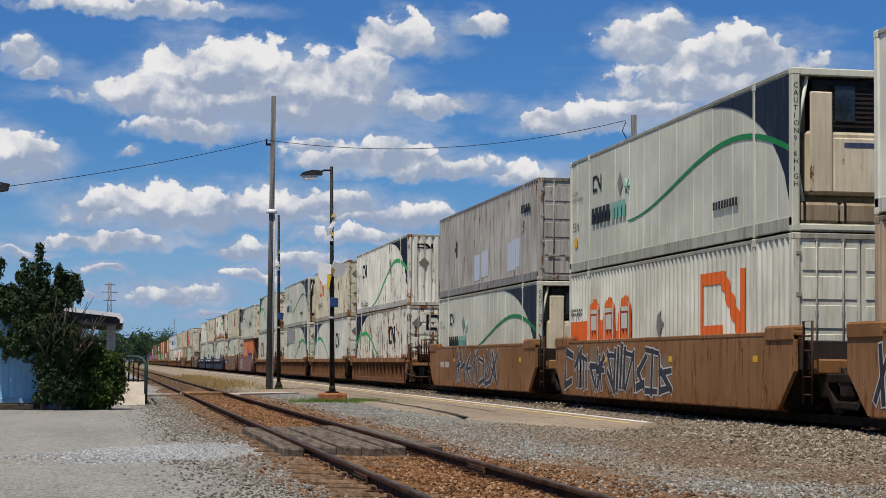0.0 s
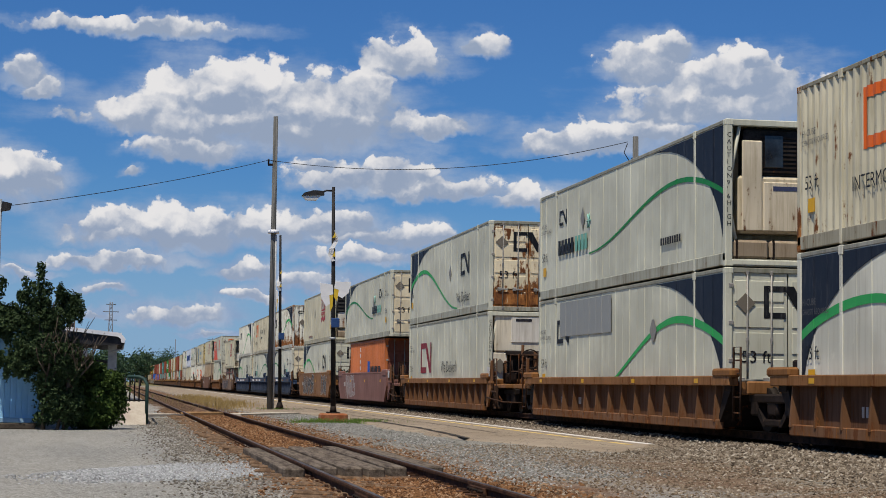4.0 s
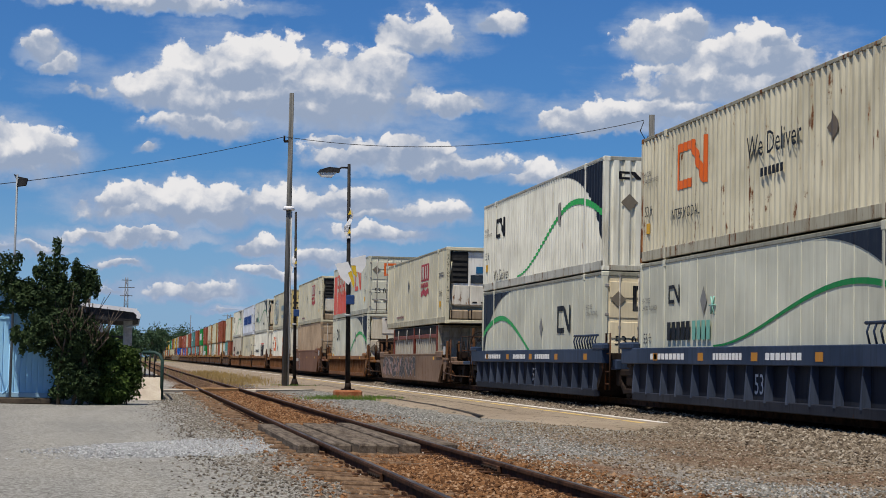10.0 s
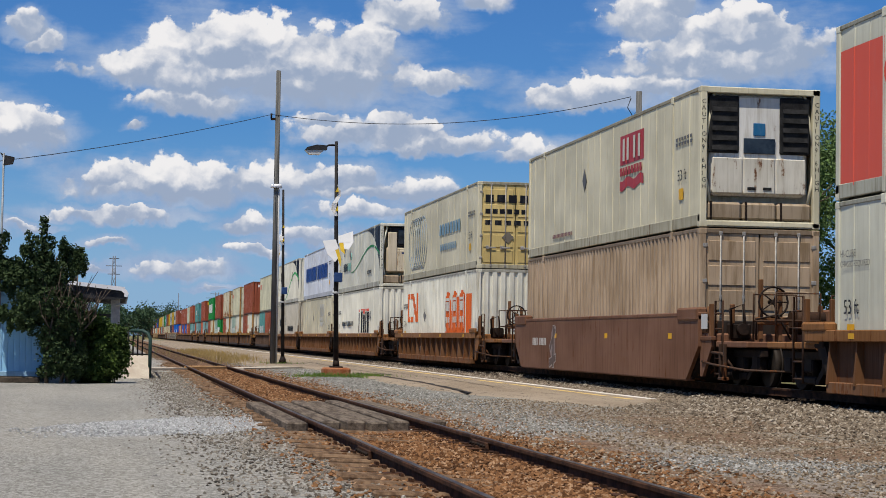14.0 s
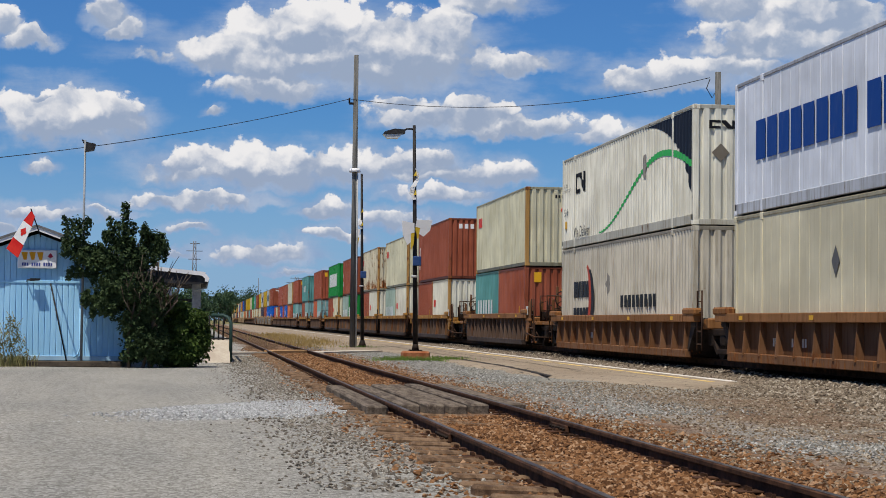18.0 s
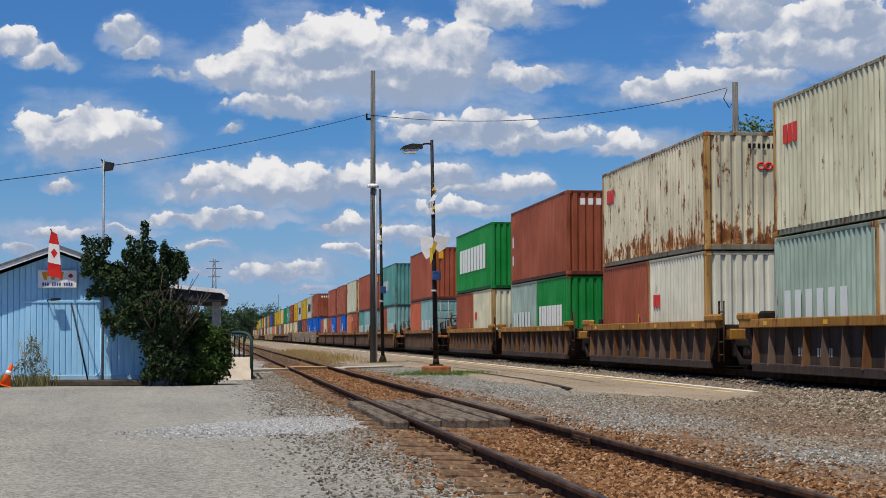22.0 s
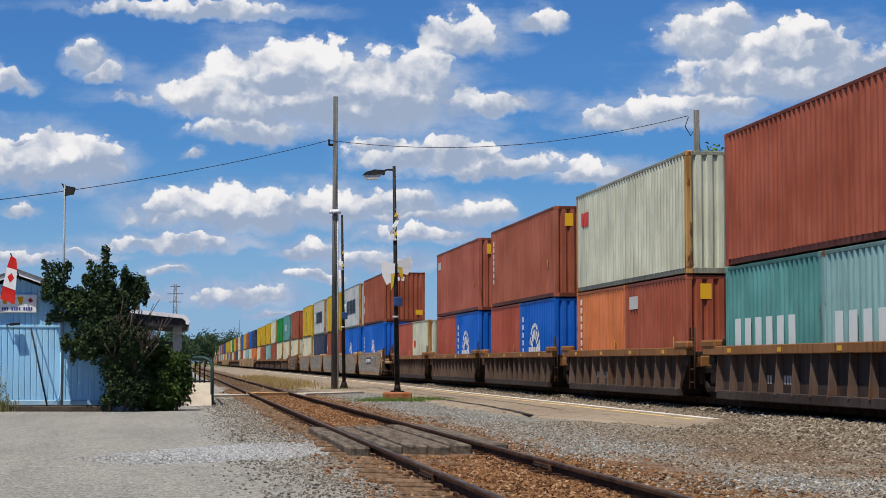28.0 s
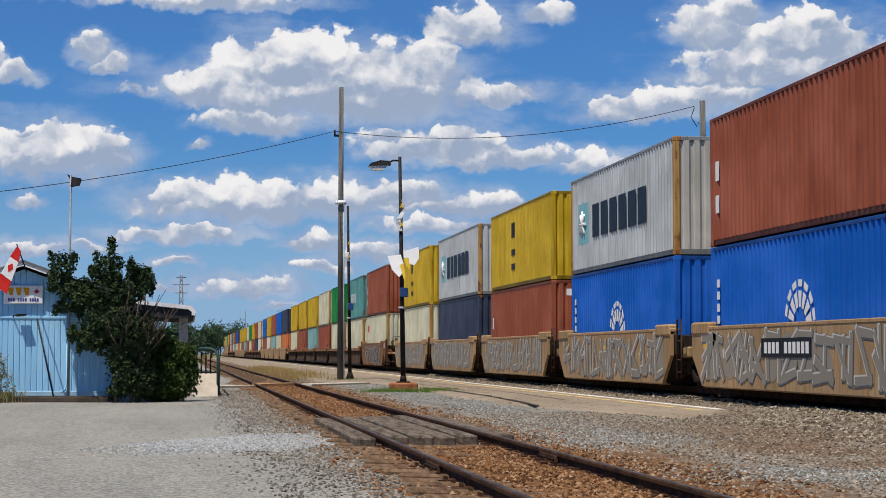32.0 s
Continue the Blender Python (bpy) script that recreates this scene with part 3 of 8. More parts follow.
g = Geo()
rows = []
edge_rnd = random.Random(5)
y = 34.0
while y < 420:
    left = float(np.interp(y, (28, 36, 39, 43, 48, 57, 65, 72, 76), (9.6, 8.6, 7.7, 7.6, 7.45, 7.4, 7.7, 7.4, 5.4))) + 0.2 * edge_rnd.uniform(-1, 1)
    right = min(11.05, 6.9 + 0.52 * (y - 28.9) + (0.2 * edge_rnd.uniform(-1, 1) if y < 36 else 0.0))
    top = 0.03 + 0.025 * min(1.0, (y - 28.4) / 8)
    if not rows:      # the crumbled end runs down into the gravel
        rows.append([(left + (right - left) * f, 33.2 + 0.3 * math.sin(9 * f), -0.04) for f in (0.05, 0.3, 0.55, 0.8, 0.95)])
    rows.append([(left - 0.12, y, -0.03), (left, y, top - 0.008), ((left + right) / 2, y, top), (right - 0.08, y, top), (right + 0.06, y, -0.03)])
    y += 0.7 if y < 60 else (2.5 if y < 120 else 15)
g.sheet(rows)
platform = tagged(part("platform", g, asphalt_material()), "worn tan asphalt platform with crumbled edges", "platform", kind="structure")


def seam(pts, w):
    """A strip of black tar poured along a crack."""
    r, rows_ = random.Random(int(pts[0][1] * 10)), []
    for (x0, y0), (x1, y1) in zip(pts, pts[1:]):
        for k in range(8):
            t = k / 8
            a, b = w * r.uniform(0.4, 1.0), w * r.uniform(0.4, 1.0)
            x, y = x0 + (x1 - x0) * t + r.uniform(-0.04, 0.04), y0 + (y1 - y0) * t
            rows_.append([(x - a, y, 0.0615), (x + b, y, 0.0615)])
    return part("tar_seam", Geo().sheet(rows_), tar, platform, "black tar repair seam")


tar = mottled("old_tar", (0.025, 0.022, 0.02), (0.07, 0.06, 0.05), 3, 30, 0.7, 0.2)
seam([(7.55, 39.5), (7.75, 42.6), (8.0, 48.2), (8.05, 55.3), (7.8, 62.0)], 0.10)
seam([(9.2, 44.0), (9.35, 52.0), (9.3, 64.0), (9.5, 80.0)], 0.035)
seam([(8.6, 58.0), (8.5, 70.0), (8.8, 90.0)], 0.05)
line_white = mottled("worn_white_line", (0.50, 0.47, 0.41), (0.68, 0.66, 0.62), 2.5, 25, 0.8, 0.1)
line_yellow = mottled("worn_yellow_line", (0.50, 0.36, 0.12), (0.60, 0.44, 0.18), 2.5, 25, 0.85, 0.1)
tagged(part("edge_line", Geo().box(10.72, 10.9, 36.6, 300, 0.05, 0.061, 0.002), line_white), "worn white platform edge line", "line", kind="structure")
g = Geo()
y = 36.2
while y < 120:
    ln = edge_rnd.uniform(0.8, 2.6)
    g.box(10.18, 10.33, y, y + ln, 0.05, 0.0605)
    y += ln + edge_rnd.uniform(0.1, 0.9)
tagged(part("warning_line", g, line_yellow), "flaking yellow warning line on asphalt", "line", kind="structure")


# ---- tracks ----
def rail_geo(y0, y1, top):
    g = Geo()
    g.prism([(-0.07, top - 0.15), (0.07, top - 0.15), (0.07, top - 0.138), (-0.07, top - 0.138)], "y", y0, y1)
    g.prism([(-0.012, top - 0.14), (0.012, top - 0.14), (0.012, top - 0.03), (-0.012, top - 0.03)], "y", y0, y1)
    g.prism([(-0.036, top - 0.042), (0.036, top - 0.042), (0.036, top - 0.012), (0.026, top - 0.003), (-0.026, top - 0.003), (-0.036, top - 0.012)], "y", y0, y1)
    return g


SIDE_X, SIDE_TOP = 3.12, 0.125
SWAY = pose(0.2, 0, 0, 0, 0, 0.15)      # the siding draws in slightly
siding = tagged(new("siding_track"), "rusty siding track with half-buried ties", "track", kind="structure")
for x in (SIDE_X - 0.75, SIDE_X + 0.75):
    r = part("rail", rail_geo(-30, 420, SIDE_TOP), rail_side, siding, "rust-brown rail", at=(x, 0, 0))
    part("rail_head", Geo().box(-0.024, 0.024, -30, 420, SIDE_TOP - 0.004, SIDE_TOP), rail_top, r, "dull worn running surface")
tie_rnd = random.Random(11)
tie_mesh = Geo().box(-1.3, 1.3, -0.11, 0.11, -0.16, 0.0, 0.02).mesh("tie")
plate_mesh = shared(("tie_plate",), lambda: Geo().box(-0.19, 0.19, -0.09, 0.09, 0.0, 0.016, 0.004).box(-0.12, -0.09, -0.06, -0.03, 0.0, 0.045).box(0.09, 0.12, 0.03, 0.06, 0.0, 0.045).box(-0.12, -0.09, 0.03, 0.06, 0.0, 0.045).box(0.09, 0.12, -0.06, -0.03, 0.0, 0.045))
y = 9.0
while y < 78:
    t = part("tie", tie_mesh, tie_wood, siding)
    t.matrix_basis = pose(SIDE_X + tie_rnd.uniform(-0.12, 0.08), y, tie_rnd.uniform(-0.020, 0.0) + (0.0 if y < 34 else -0.01), 0, tie_rnd.uniform(1.5, 2.4), tie_rnd.uniform(-1.6, 1.6))
    if y < 48:
        for x in (SIDE_X - 0.75, SIDE_X + 0.75):
            part("tie_plate", plate_mesh, rail_side, siding, at=(x, y, -0.004))
    y += tie_rnd.uniform(0.5, 0.6)
g = Geo()
while y < 300:
    g.box(SIDE_X - 1.3, SIDE_X + 1.3, y - 0.11, y + 0.11, -0.16, 0.0)
    y += 0.56
tagged(part("far_ties", g, tie_wood, siding), kind="stuff")
for x, y in ((SIDE_X - 0.75, 18.7), (SIDE_X + 0.75, 20.2)):
    j = part("joint_bar", Geo().box(-0.05, -0.015, -0.46, 0.46, 0.0, 0.085, 0.008).box(0.015, 0.05, -0.46, 0.46, 0.0, 0.085, 0.008), rail_side, siding, "bolted rail joint bar", at=(x, y, 0))
    for k in range(6):
        for sx in (-1, 1):
            part("bolt", shared(("bolt",), lambda: Geo().tube((-0.02, 0, 0), (0.02, 0, 0), 0.018, 6)), iron, j, at=(sx * 0.06, -0.38 + k * 0.15, 0.045))

main = tagged(new("main_track"), "busy main line track on raised ballast", "track", kind="structure")
for x in (TRACK_C - 0.75, TRACK_C + 0.75):
    r = part("rail", rail_geo(-60, 900, 0.40), rail_side, main, "rust-brown rail", at=(x, 0, 0))
    part("rail_head", Geo().box(-0.03, 0.03, -60, 900, 0.396, 0.40), rail_top, r, "polished running surface")
g = Geo()
y = 5.0
while y < 260:
    g.box(TRACK_C - 1.3, TRACK_C + 1.3, y - 0.11, y + 0.11, 0.02, 0.165)
    y += 0.55
tagged(part("main_ties", g, stain_wood, main), kind="stuff")

# timber road crossing over the siding
siding.matrix_basis = SWAY
cross = tagged(new("timber_crossing"), "heavy weathered timber crossing planks", "crossing", kind="structure")
cross.matrix_basis = SWAY
for i, x in enumerate((2.12, 2.63, 2.935, 3.245, 3.55, 4.13)):
    w = 0.27 if i in (0, 5) else 0.235
    y0, y1 = (24.0, 31.9) if 0 < i < 5 else ((23.5, 30.8) if i == 0 else (24.8, 32.6))
    gq = Geo().box(x - w / 2, x + w / 2, y0 + 0.12 * math.sin(i * 2.1), y1 + 0.15 * math.cos(i * 1.7), -0.08, 0.118 - 0.012 * (i % 2), 0.02)
    part("plank", gq, plank_wood, cross)
# narrow foot crossing further on
foot = tagged(new("foot_crossing"), "pale concrete foot crossing with tan boards", "crossing", kind="structure")


def slab(x0, y0, x1, y1, w, z, mat, name):
    d = Vector((x1 - x0, y1 - y0, 0)).normalized()
    n = Vector((-d.y, d.x, 0)) * w / 2
    c = [Vector((x0, y0, 0)) - n, Vector((x1, y1, 0)) - n, Vector((x1, y1, 0)) + n, Vector((x0, y0, 0)) + n]
    gq = Geo().convex([(*p.xy, -0.05) for p in c] + [(*p.xy, z) for p in c], [(0, 1, 2, 3), (4, 5, 6, 7), (0, 1, 5, 4), (1, 2, 6, 5), (2, 3, 7, 6), (3, 0, 4, 7)])
    return part(name, gq, mat, foot)


slab(0.2, 64.6, 2.2, 66.4, 1.2, 0.06, concrete, "slab")
tanboard = mottled("tan_board", (0.42, 0.24, 0.10), (0.52, 0.34, 0.18), 2, 20, 0.9, 0.4)
for i in range(3):
    slab(2.45, 66.5 + i * 0.45, 3.8, 67.7 + i * 0.45, 0.4, 0.11, tanboard, "board")
slab(4.0, 68.0, 6.6, 72.0, 1.2, 0.06, concrete, "slab")


# ---- loose stone ----
def scatter(name, label, mat, count, place, size, seed, keep=None):
    """Single stones: skewed eight-sided chips."""
    r = np.random.RandomState(seed)
    base = np.array([(1, 0, 0), (-1, 0, 0), (0, 1, 0), (0, -1, 0), (0, 0, 1), (0, 0, -1)], float)
    tri = np.array([(0, 2, 4), (2, 1, 4), (1, 3, 4), (3, 0, 4), (2, 0, 5), (1, 2, 5), (3, 1, 5), (0, 3, 5)])
    P = np.array([place(r) for _ in range(count)])
    if keep is not None:
        P = P[[keep(*p) for p in P]]
    n = len(P)
    s = r.uniform(size[0], size[1], (n, 1, 1)) * r.uniform(0.6, 1.3, (n, 1, 3)) * np.array([1, 1, 0.7])
    v = base[None] * s * r.uniform(0.7, 1.25, (n, 6, 1))
    a = r.uniform(0, 6.28, n)
    ca, sa = np.cos(a)[:, None], np.sin(a)[:, None]
    q = r.uniform(-0.6, 0.6, n)[:, None]
    x, y, z = v[..., 0], v[..., 1], v[..., 2]
    z, x = z + q * x, x - q * z
    v = np.stack([x * ca - y * sa + P[:, None, 0], x * sa + y * ca + P[:, None, 1], z], -1)
    v[..., 2] += np.array([lie(p[0], p[1]) for p in P])[:, None] + s[:, :, 2] * 0.25
    f = tri[None] + 6 * np.arange(n)[:, None, None]
    me = bpy.data.meshes.new(name)
    me.from_pydata(v.reshape(-1, 3).tolist(), [], f.reshape(-1, 3).tolist())
    me.materials.append(mat)
    tagged(new(name, me), label, "gravel", kind="stuff")


def near_y(r, a, b, p=1.6):
    return a + (b - a) * r.uniform() ** p


def on_track(x, y, z=0):
    u = x - 0.2 + 0.0026 * y
    return abs(abs(u - SIDE_X) - 0.75) > 0.075 and not (1.95 < u < 4.3 and 23.4 < y < 32.4)


scatter("siding_ballast", "rusty brown crushed stone between rails", stone_brown, 52000, lambda r: (r.normal(3.4, 0.95), near_y(r, 10.5, 75, 1.9), 0), (0.014, 0.036), 1, lambda x, y, z=0: on_track(x, y) and 1.5 < x < 5.8 and (x > 2.5 or (x * 7919 + y * 104729) % 1 < 0.45))
scatter("grey_gravel_patch", "pale grey crushed stone spread on lot", stone_grey, 18000, lambda r: (r.normal(1.0, 0.95), 25.2 + r.normal(0, 1.5), 0), (0.010, 0.026), 2, lambda x, y, z=0: x < 2.4 and abs(y - 25.2 - 1.1 * (x - 1.1)) < 2.6 - 0.6 * abs(x - 1.1))
scatter("lot_grit", "scattered small grey lot stones", stone_dull, 4500, lambda r: (r.uniform(-9, 1.6), near_y(r, 11, 46), 0), (0.003, 0.009), 3)
scatter("platform_gravel", "grey crushed stone beside the platform", stone_dull, 20000, lambda r: (r.normal(5.9, 0.7), near_y(r, 24, 85, 1.3), 0), (0.011, 0.027), 4)
scatter("mixed_gravel", "mixed brown and grey loose gravel", stone_mix, 22000, lambda r: (r.uniform(4.6, 10.6), near_y(r, 13, 37, 1.2), 0), (0.008, 0.026), 5)
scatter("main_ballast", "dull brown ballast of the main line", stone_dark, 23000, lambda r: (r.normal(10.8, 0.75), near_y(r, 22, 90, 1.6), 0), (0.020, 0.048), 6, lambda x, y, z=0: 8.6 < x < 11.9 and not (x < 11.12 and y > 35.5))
scatter("stray_grey_gravel", "pale grey stones on brown ground", stone_dull, 2600, lambda r: ((r.normal(6.3, 0.7), r.normal(17.6, 0.6), 0) if r.uniform() < 0.65 else (r.normal(5.3, 0.3), r.normal(25.0, 1.4), 0)), (0.012, 0.028), 7)
scatter("lot_edge_gravel", "coarse grey-brown stones at lot edge", stone_edge, 15000, lambda r: (r.normal(1.55, 0.45), near_y(r, 13, 62, 1.0), 0), (0.009, 0.026), 8)
# stones coloured as if always in the train's shade
scatter("track_ballast", "main line ballast coloured black for the train's shade", stone_shaded, 6000, lambda r: (r.uniform(11.6, 14.4), near_y(r, 18, 80, 1.5), 0), (0.022, 0.05), 9)


# ---- poles and lamps ----
pole = thing("utility_pole", "tall weathered grey wooden utility pole", "pole", at=(6.62, 80.7, 0))
part("shaft", Geo().tube((0, 0, -0.3), (0.0, 0, 12.95), 0.142, 14, 0.10), pole_wood, pole)
part("white_band", Geo().tube((0, 0, 7.76), (0, 0, 7.92), 0.26, 14, 0.22), white_trim, pole, "white collar round the pole")
part("wire_clamp", Geo().box(-0.3, 0.0, -0.05, 0.05, 10.75, 10.85, 0.01).tube((-0.28, 0, 10.8), (-0.28, 0, 11.05), 0.04, 8), iron, pole)
part("cable_duct", Geo().tube((0.14, -0.14, 0), (0.11, -0.11, 7.7), 0.035, 8), lamp_grey, pole)


def cable(name, label, pts, r=0.014):
    ob = part(name, Geo().path(pts, r, 5), dark_trim)
    return tagged(ob, label, "cable")


def sagging(p, q, sag, n=16):
    p, q = Vector(p), Vector(q)
    return [tuple(p.lerp(q, i / n) - Vector((0, 0, sag * 4 * (i / n) * (1 - i / n)))) for i in range(n + 1)]


cable("overhead_wire", "thin black overhead wire from pole", sagging((6.35, 80.7, 11.0), (21.1, 75, 11.62), 0.75), 0.014)
cable("overhead_wire", "thin black overhead wire from pole", sagging((6.35, 80.7, 11.0), (-9.5, 56.0, 5.55), 0.35), 0.013)


def back_pole(x, y, top, arm):
    p = thing("utility_pole", "wooden utility pole behind the train", "pole", at=(x, y, 0))
    part("shaft", Geo().tube((0, 0, -0.3), (0, 0, top), 0.17, 12, 0.12), pole_wood, p)
    if arm:
        part("crossarm", Geo().box(-1.1, 1.1, -0.06, 0.06, arm - 0.07, arm + 0.07, 0.01), stain_wood, p)
        for k in (-0.95, -0.4, 0.4, 0.95):
            part("insulator", shared(("insulator",), lambda: Geo().tube((0, 0, 0), (0, 0, 0.16), 0.045, 8, 0.03)), dark_trim, p, at=(k, 0, arm + 0.07))
    else:
        part("drop_loop", Geo().path([(-0.35, 0, top - 0.3), (-0.5, 0, top - 0.7), (-0.25, 0, top - 1.1), (-0.15, 0, top - 0.9)], 0.02, 5), dark_trim, p)
    part("guy_wire", Geo().tube((0, 0, top - 0.6), (2.2, 3, 3.0), 0.012, 5), dark_trim, p)


back_pole(21.45, 75, 11.86, 0)
back_pole(25.6, 78.5, 11.4, 0)
back_pole(20.75, 92.0, 6.95, 6.74)


def street_lamp(x, y, h, arm=True):
    s = thing("platform_lamp", "black steel platform lamp post" if arm else "black bare steel post beside pole", "lamp post", at=(x, y, 0))
    part("post", Geo().tube((0, 0, 0.2), (-0.12, 0, h), 0.085, 12, 0.05), black_paint, s)
    if arm:
        part("base_block", Geo().box(-0.42, 0.42, -0.42, 0.42, 0.0, 0.28, 0.05), rust_block, s, "rust-stained concrete base")
        part("base_plate", Geo().box(-0.2, 0.2, -0.2, 0.2, 0.28, 0.32, 0.01).tube((0, 0, 0.3), (0, 0, 0.5), 0.12, 10, 0.09), iron, s)
        part("arm", Geo().path([(-0.12, 0, h - 0.12), (-0.35, 0, h - 0.12), (-0.5, 0, h - 0.2)], 0.03, 8), black_paint, s)
        head = part("lamp_head", Geo().prism([(-0.42, h - 0.28), (-0.42, h - 0.15), (-0.75, h - 0.13), (-1.05, h - 0.22), (-1.12, h - 0.31)], "y", -0.16, 0.16), dark_trim, s, "grey cobra-head lantern")
        part("lens", Geo().prism([(-0.5, h - 0.285), (-1.1, h - 0.315), (-0.98, h - 0.44), (-0.65, h - 0.44)], "y", -0.13, 0.13), glass_lens, head, "dull refractor glass")
    else:
        part("base_plate", Geo().tube((0, 0, 0), (0, 0, 0.35), 0.22, 10, 0.1), iron, s)
    # narrow streamer wound round the post, and a junction box
    g = Geo()
    for i in range(5 if arm else 2):
        z0, a = h * 0.68 + i * 0.2, 1.25 * i
        wa, wb = 0.03 + 0.05 * math.sin(0.7 * i + 0.3), 0.03 + 0.05 * math.sin(0.7 * i + 1.0)
        xa, xb = -0.09 - 0.10 * math.sin(a), -0.09 - 0.10 * math.sin(a + 1.25)
        g.convex([(xa - wa, -0.1, z0), (xa + wa, -0.12, z0 + 0.02), (xb - wb, -0.1, z0 + 0.21), (xb + wb, -0.12, z0 + 0.21)], [(0, 1, 3, 2), (2, 3, 1, 0)])
    tagged(part("streamer", g, cloth_white, s, "torn white cloth streamer"), kind="stuff")
    g = Geo()
    for i in range(2):
        z0 = h * 0.70 + i * 0.6
        g.prism([(-0.14, z0), (-0.03, z0 + 0.02), (-0.06, z0 + 0.17)], "y", -0.14, -0.13)
    tagged(part("streamer", g, cloth_yellow, s, "torn yellow cloth strip"), kind="stuff")
    part("junction_box", Geo().box(-0.13, 0.13, -0.2, -0.08, h * 0.40, h * 0.44, 0.02), mottled("blue_box", (0.02, 0.05, 0.14), (0.04, 0.08, 0.2), 4, 20, 0.5, 0.1), s, "small dark blue box")
    part("strap", Geo().tube((-0.06, 0, h * 0.35), (-0.06, 0, h * 0.36), 0.1, 10), lamp_grey, s)
    return s


street_lamp(6.7, 57.5, 7.4)
street_lamp(7.16, 82.0, 7.8, False)

# cloth banners that flap on the lamp post
BANNERS = []


def banner(x, y, z, side, label, w, h):
    b = thing("cloth_banner", label, "banner", at=(x, y, z))
    part("cloth_panel", Geo().prism([(0, 0), (side * w, 0.08), (side * w * 0.95, -h * 0.45), (0.0, -h * 0.35)], "y", -0.01, 0.01), cloth_white, b)
    part("cloth_panel", Geo().prism([(side * w * 0.3, -h * 0.38), (side * w * 0.95, -h * 0.45), (side * w * 0.6, -h * 0.8), (side * w * 0.3, -h * 0.7)], "y", -0.008, 0.012), cloth_white, b)
    part("cloth_panel", Geo().prism([(0, -h * 0.35), (side * w * 0.32, -h * 0.38), (side * w * 0.3, -h), (side * 0.04, -h * 0.8)], "y", -0.006, 0.014), cloth_yellow, b)
    BANNERS.append((b, (x, y, z)))
    return b


banner(6.60, 57.35, 4.3, -1, "white and yellow torn cloth banner", 0.42, 0.85)
banner(6.68, 57.4, 4.4, 1, "white cloth banner with yellow print", 0.5, 0.6)
banner(6.98, 81.9, 5.3, -1, "narrow white torn cloth banner", 0.2, 1.0)


# ---- blue station shed ----
SX0, SX1, SY, SAP = -6.4, -1.72, 46.6, -4.05
shed = thing("station_shed", "pale blue board-clad shed with shallow gable", "shed")


def gable(x):
    return 3.28 - 0.36 * abs(x - SAP)


bw = 0.142
n_b = int((SX1 - SX0) / bw)
for i in range(n_b):
    x0 = SX0 + i * bw
    x1 = x0 + bw - 0.016
    prf = [(x0, SY + 0.02), (x1, SY + 0.02), (x1, SY - 0.012), (x0 + 0.02, SY - 0.018), (x0, SY - 0.012)]
    pts = [(px, py, 0.2) for px, py in prf] + [(px, py, gable(px)) for px, py in prf]
    k = len(prf)
    part("siding_board", Geo().convex(pts, [list(range(k)), list(range(k, 2 * k))] + [[j, (j + 1) % k, k + (j + 1) % k, k + j] for j in range(k)]), blue_siding, shed)
part("wall_core", Geo().convex([(SX0, SY + 0.02, 0.15), (SX1, SY + 0.02, 0.15), (SX1, SY + 0.02, gable(SX1)), (SAP, SY + 0.02, gable(SAP)), (SX0, SY + 0.02, gable(SX0)), (SX0, SY + 9, 0.15), (SX1, SY + 9, 0.15), (SX1, SY + 9, gable(SX1)), (SAP, SY + 9, gable(SAP)), (SX0, SY + 9, gable(SX0))],
     [(0, 1, 2, 3, 4), (5, 6, 7, 8, 9), (0, 1, 6, 5), (1, 2, 7, 6), (2, 3, 8, 7), (3, 4, 9, 8), (4, 0, 5, 9)]), blue_siding, shed)
part("sill_board", Geo().box(SX0, SX1, SY - 0.05, SY + 0.02, 0.14, 0.26, 0.01), mottled("faded_blue_sill", (0.26, 0.42, 0.56), (0.34, 0.5, 0.62), 2, 20, 0.7, 0.2), shed)
part("lintel_board", Geo().box(SAP - 0.9, SX1, SY - 0.035, SY - 0.015, 2.06, 2.12, 0.004), blue_siding, shed)
for sx in (-1, 1):
    xe = SX0 - 0.35 if sx < 0 else SX1 + 0.35
    poly = [(SAP, 3.44), (xe, 3.44 - 0.36 * abs(xe - SAP)), (xe, 3.35 - 0.36 * abs(xe - SAP)), (SAP, 3.35)]
    part("bargeboard", Geo().prism(poly, "y", SY - 0.36, SY - 0.31), white_trim, shed, "white painted bargeboard")
    poly = [(SAP, 3.50), (xe, 3.50 - 0.36 * abs(xe - SAP)), (xe, 3.44 - 0.36 * abs(xe - SAP)), (SAP, 3.44)]
    part("roof_slope", Geo().prism(poly, "y", SY - 0.38, SY + 9.3), roof_grey, shed, "dark grey roofing")
part("kerb_timber", Geo().box(SX0 - 1.5, SX1 - 0.2, SY - 0.75, SY - 0.5, 0.0, 0.14, 0.02), stain_wood, shed, "dark timber kerb")
# sign, lamp, conduits
sign = thing("station_sign", "white sign board with yellow and blue shapes", "sign")
part("board", Geo().box(-4.53, -3.57, SY - 0.12, SY - 0.06, 2.42, 2.88, 0.02), white_trim, sign)
for i in range(3):
    part("yellow_shape", Geo().prism([(-4.44 + i * 0.19, 2.82), (-4.28 + i * 0.19, 2.82), (-4.31 + i * 0.19, 2.63), (-4.38 + i * 0.19, 2.63)], "y", SY - 0.126, SY - 0.12), ink((0.66, 0.30, 0.02), 0.1), sign)
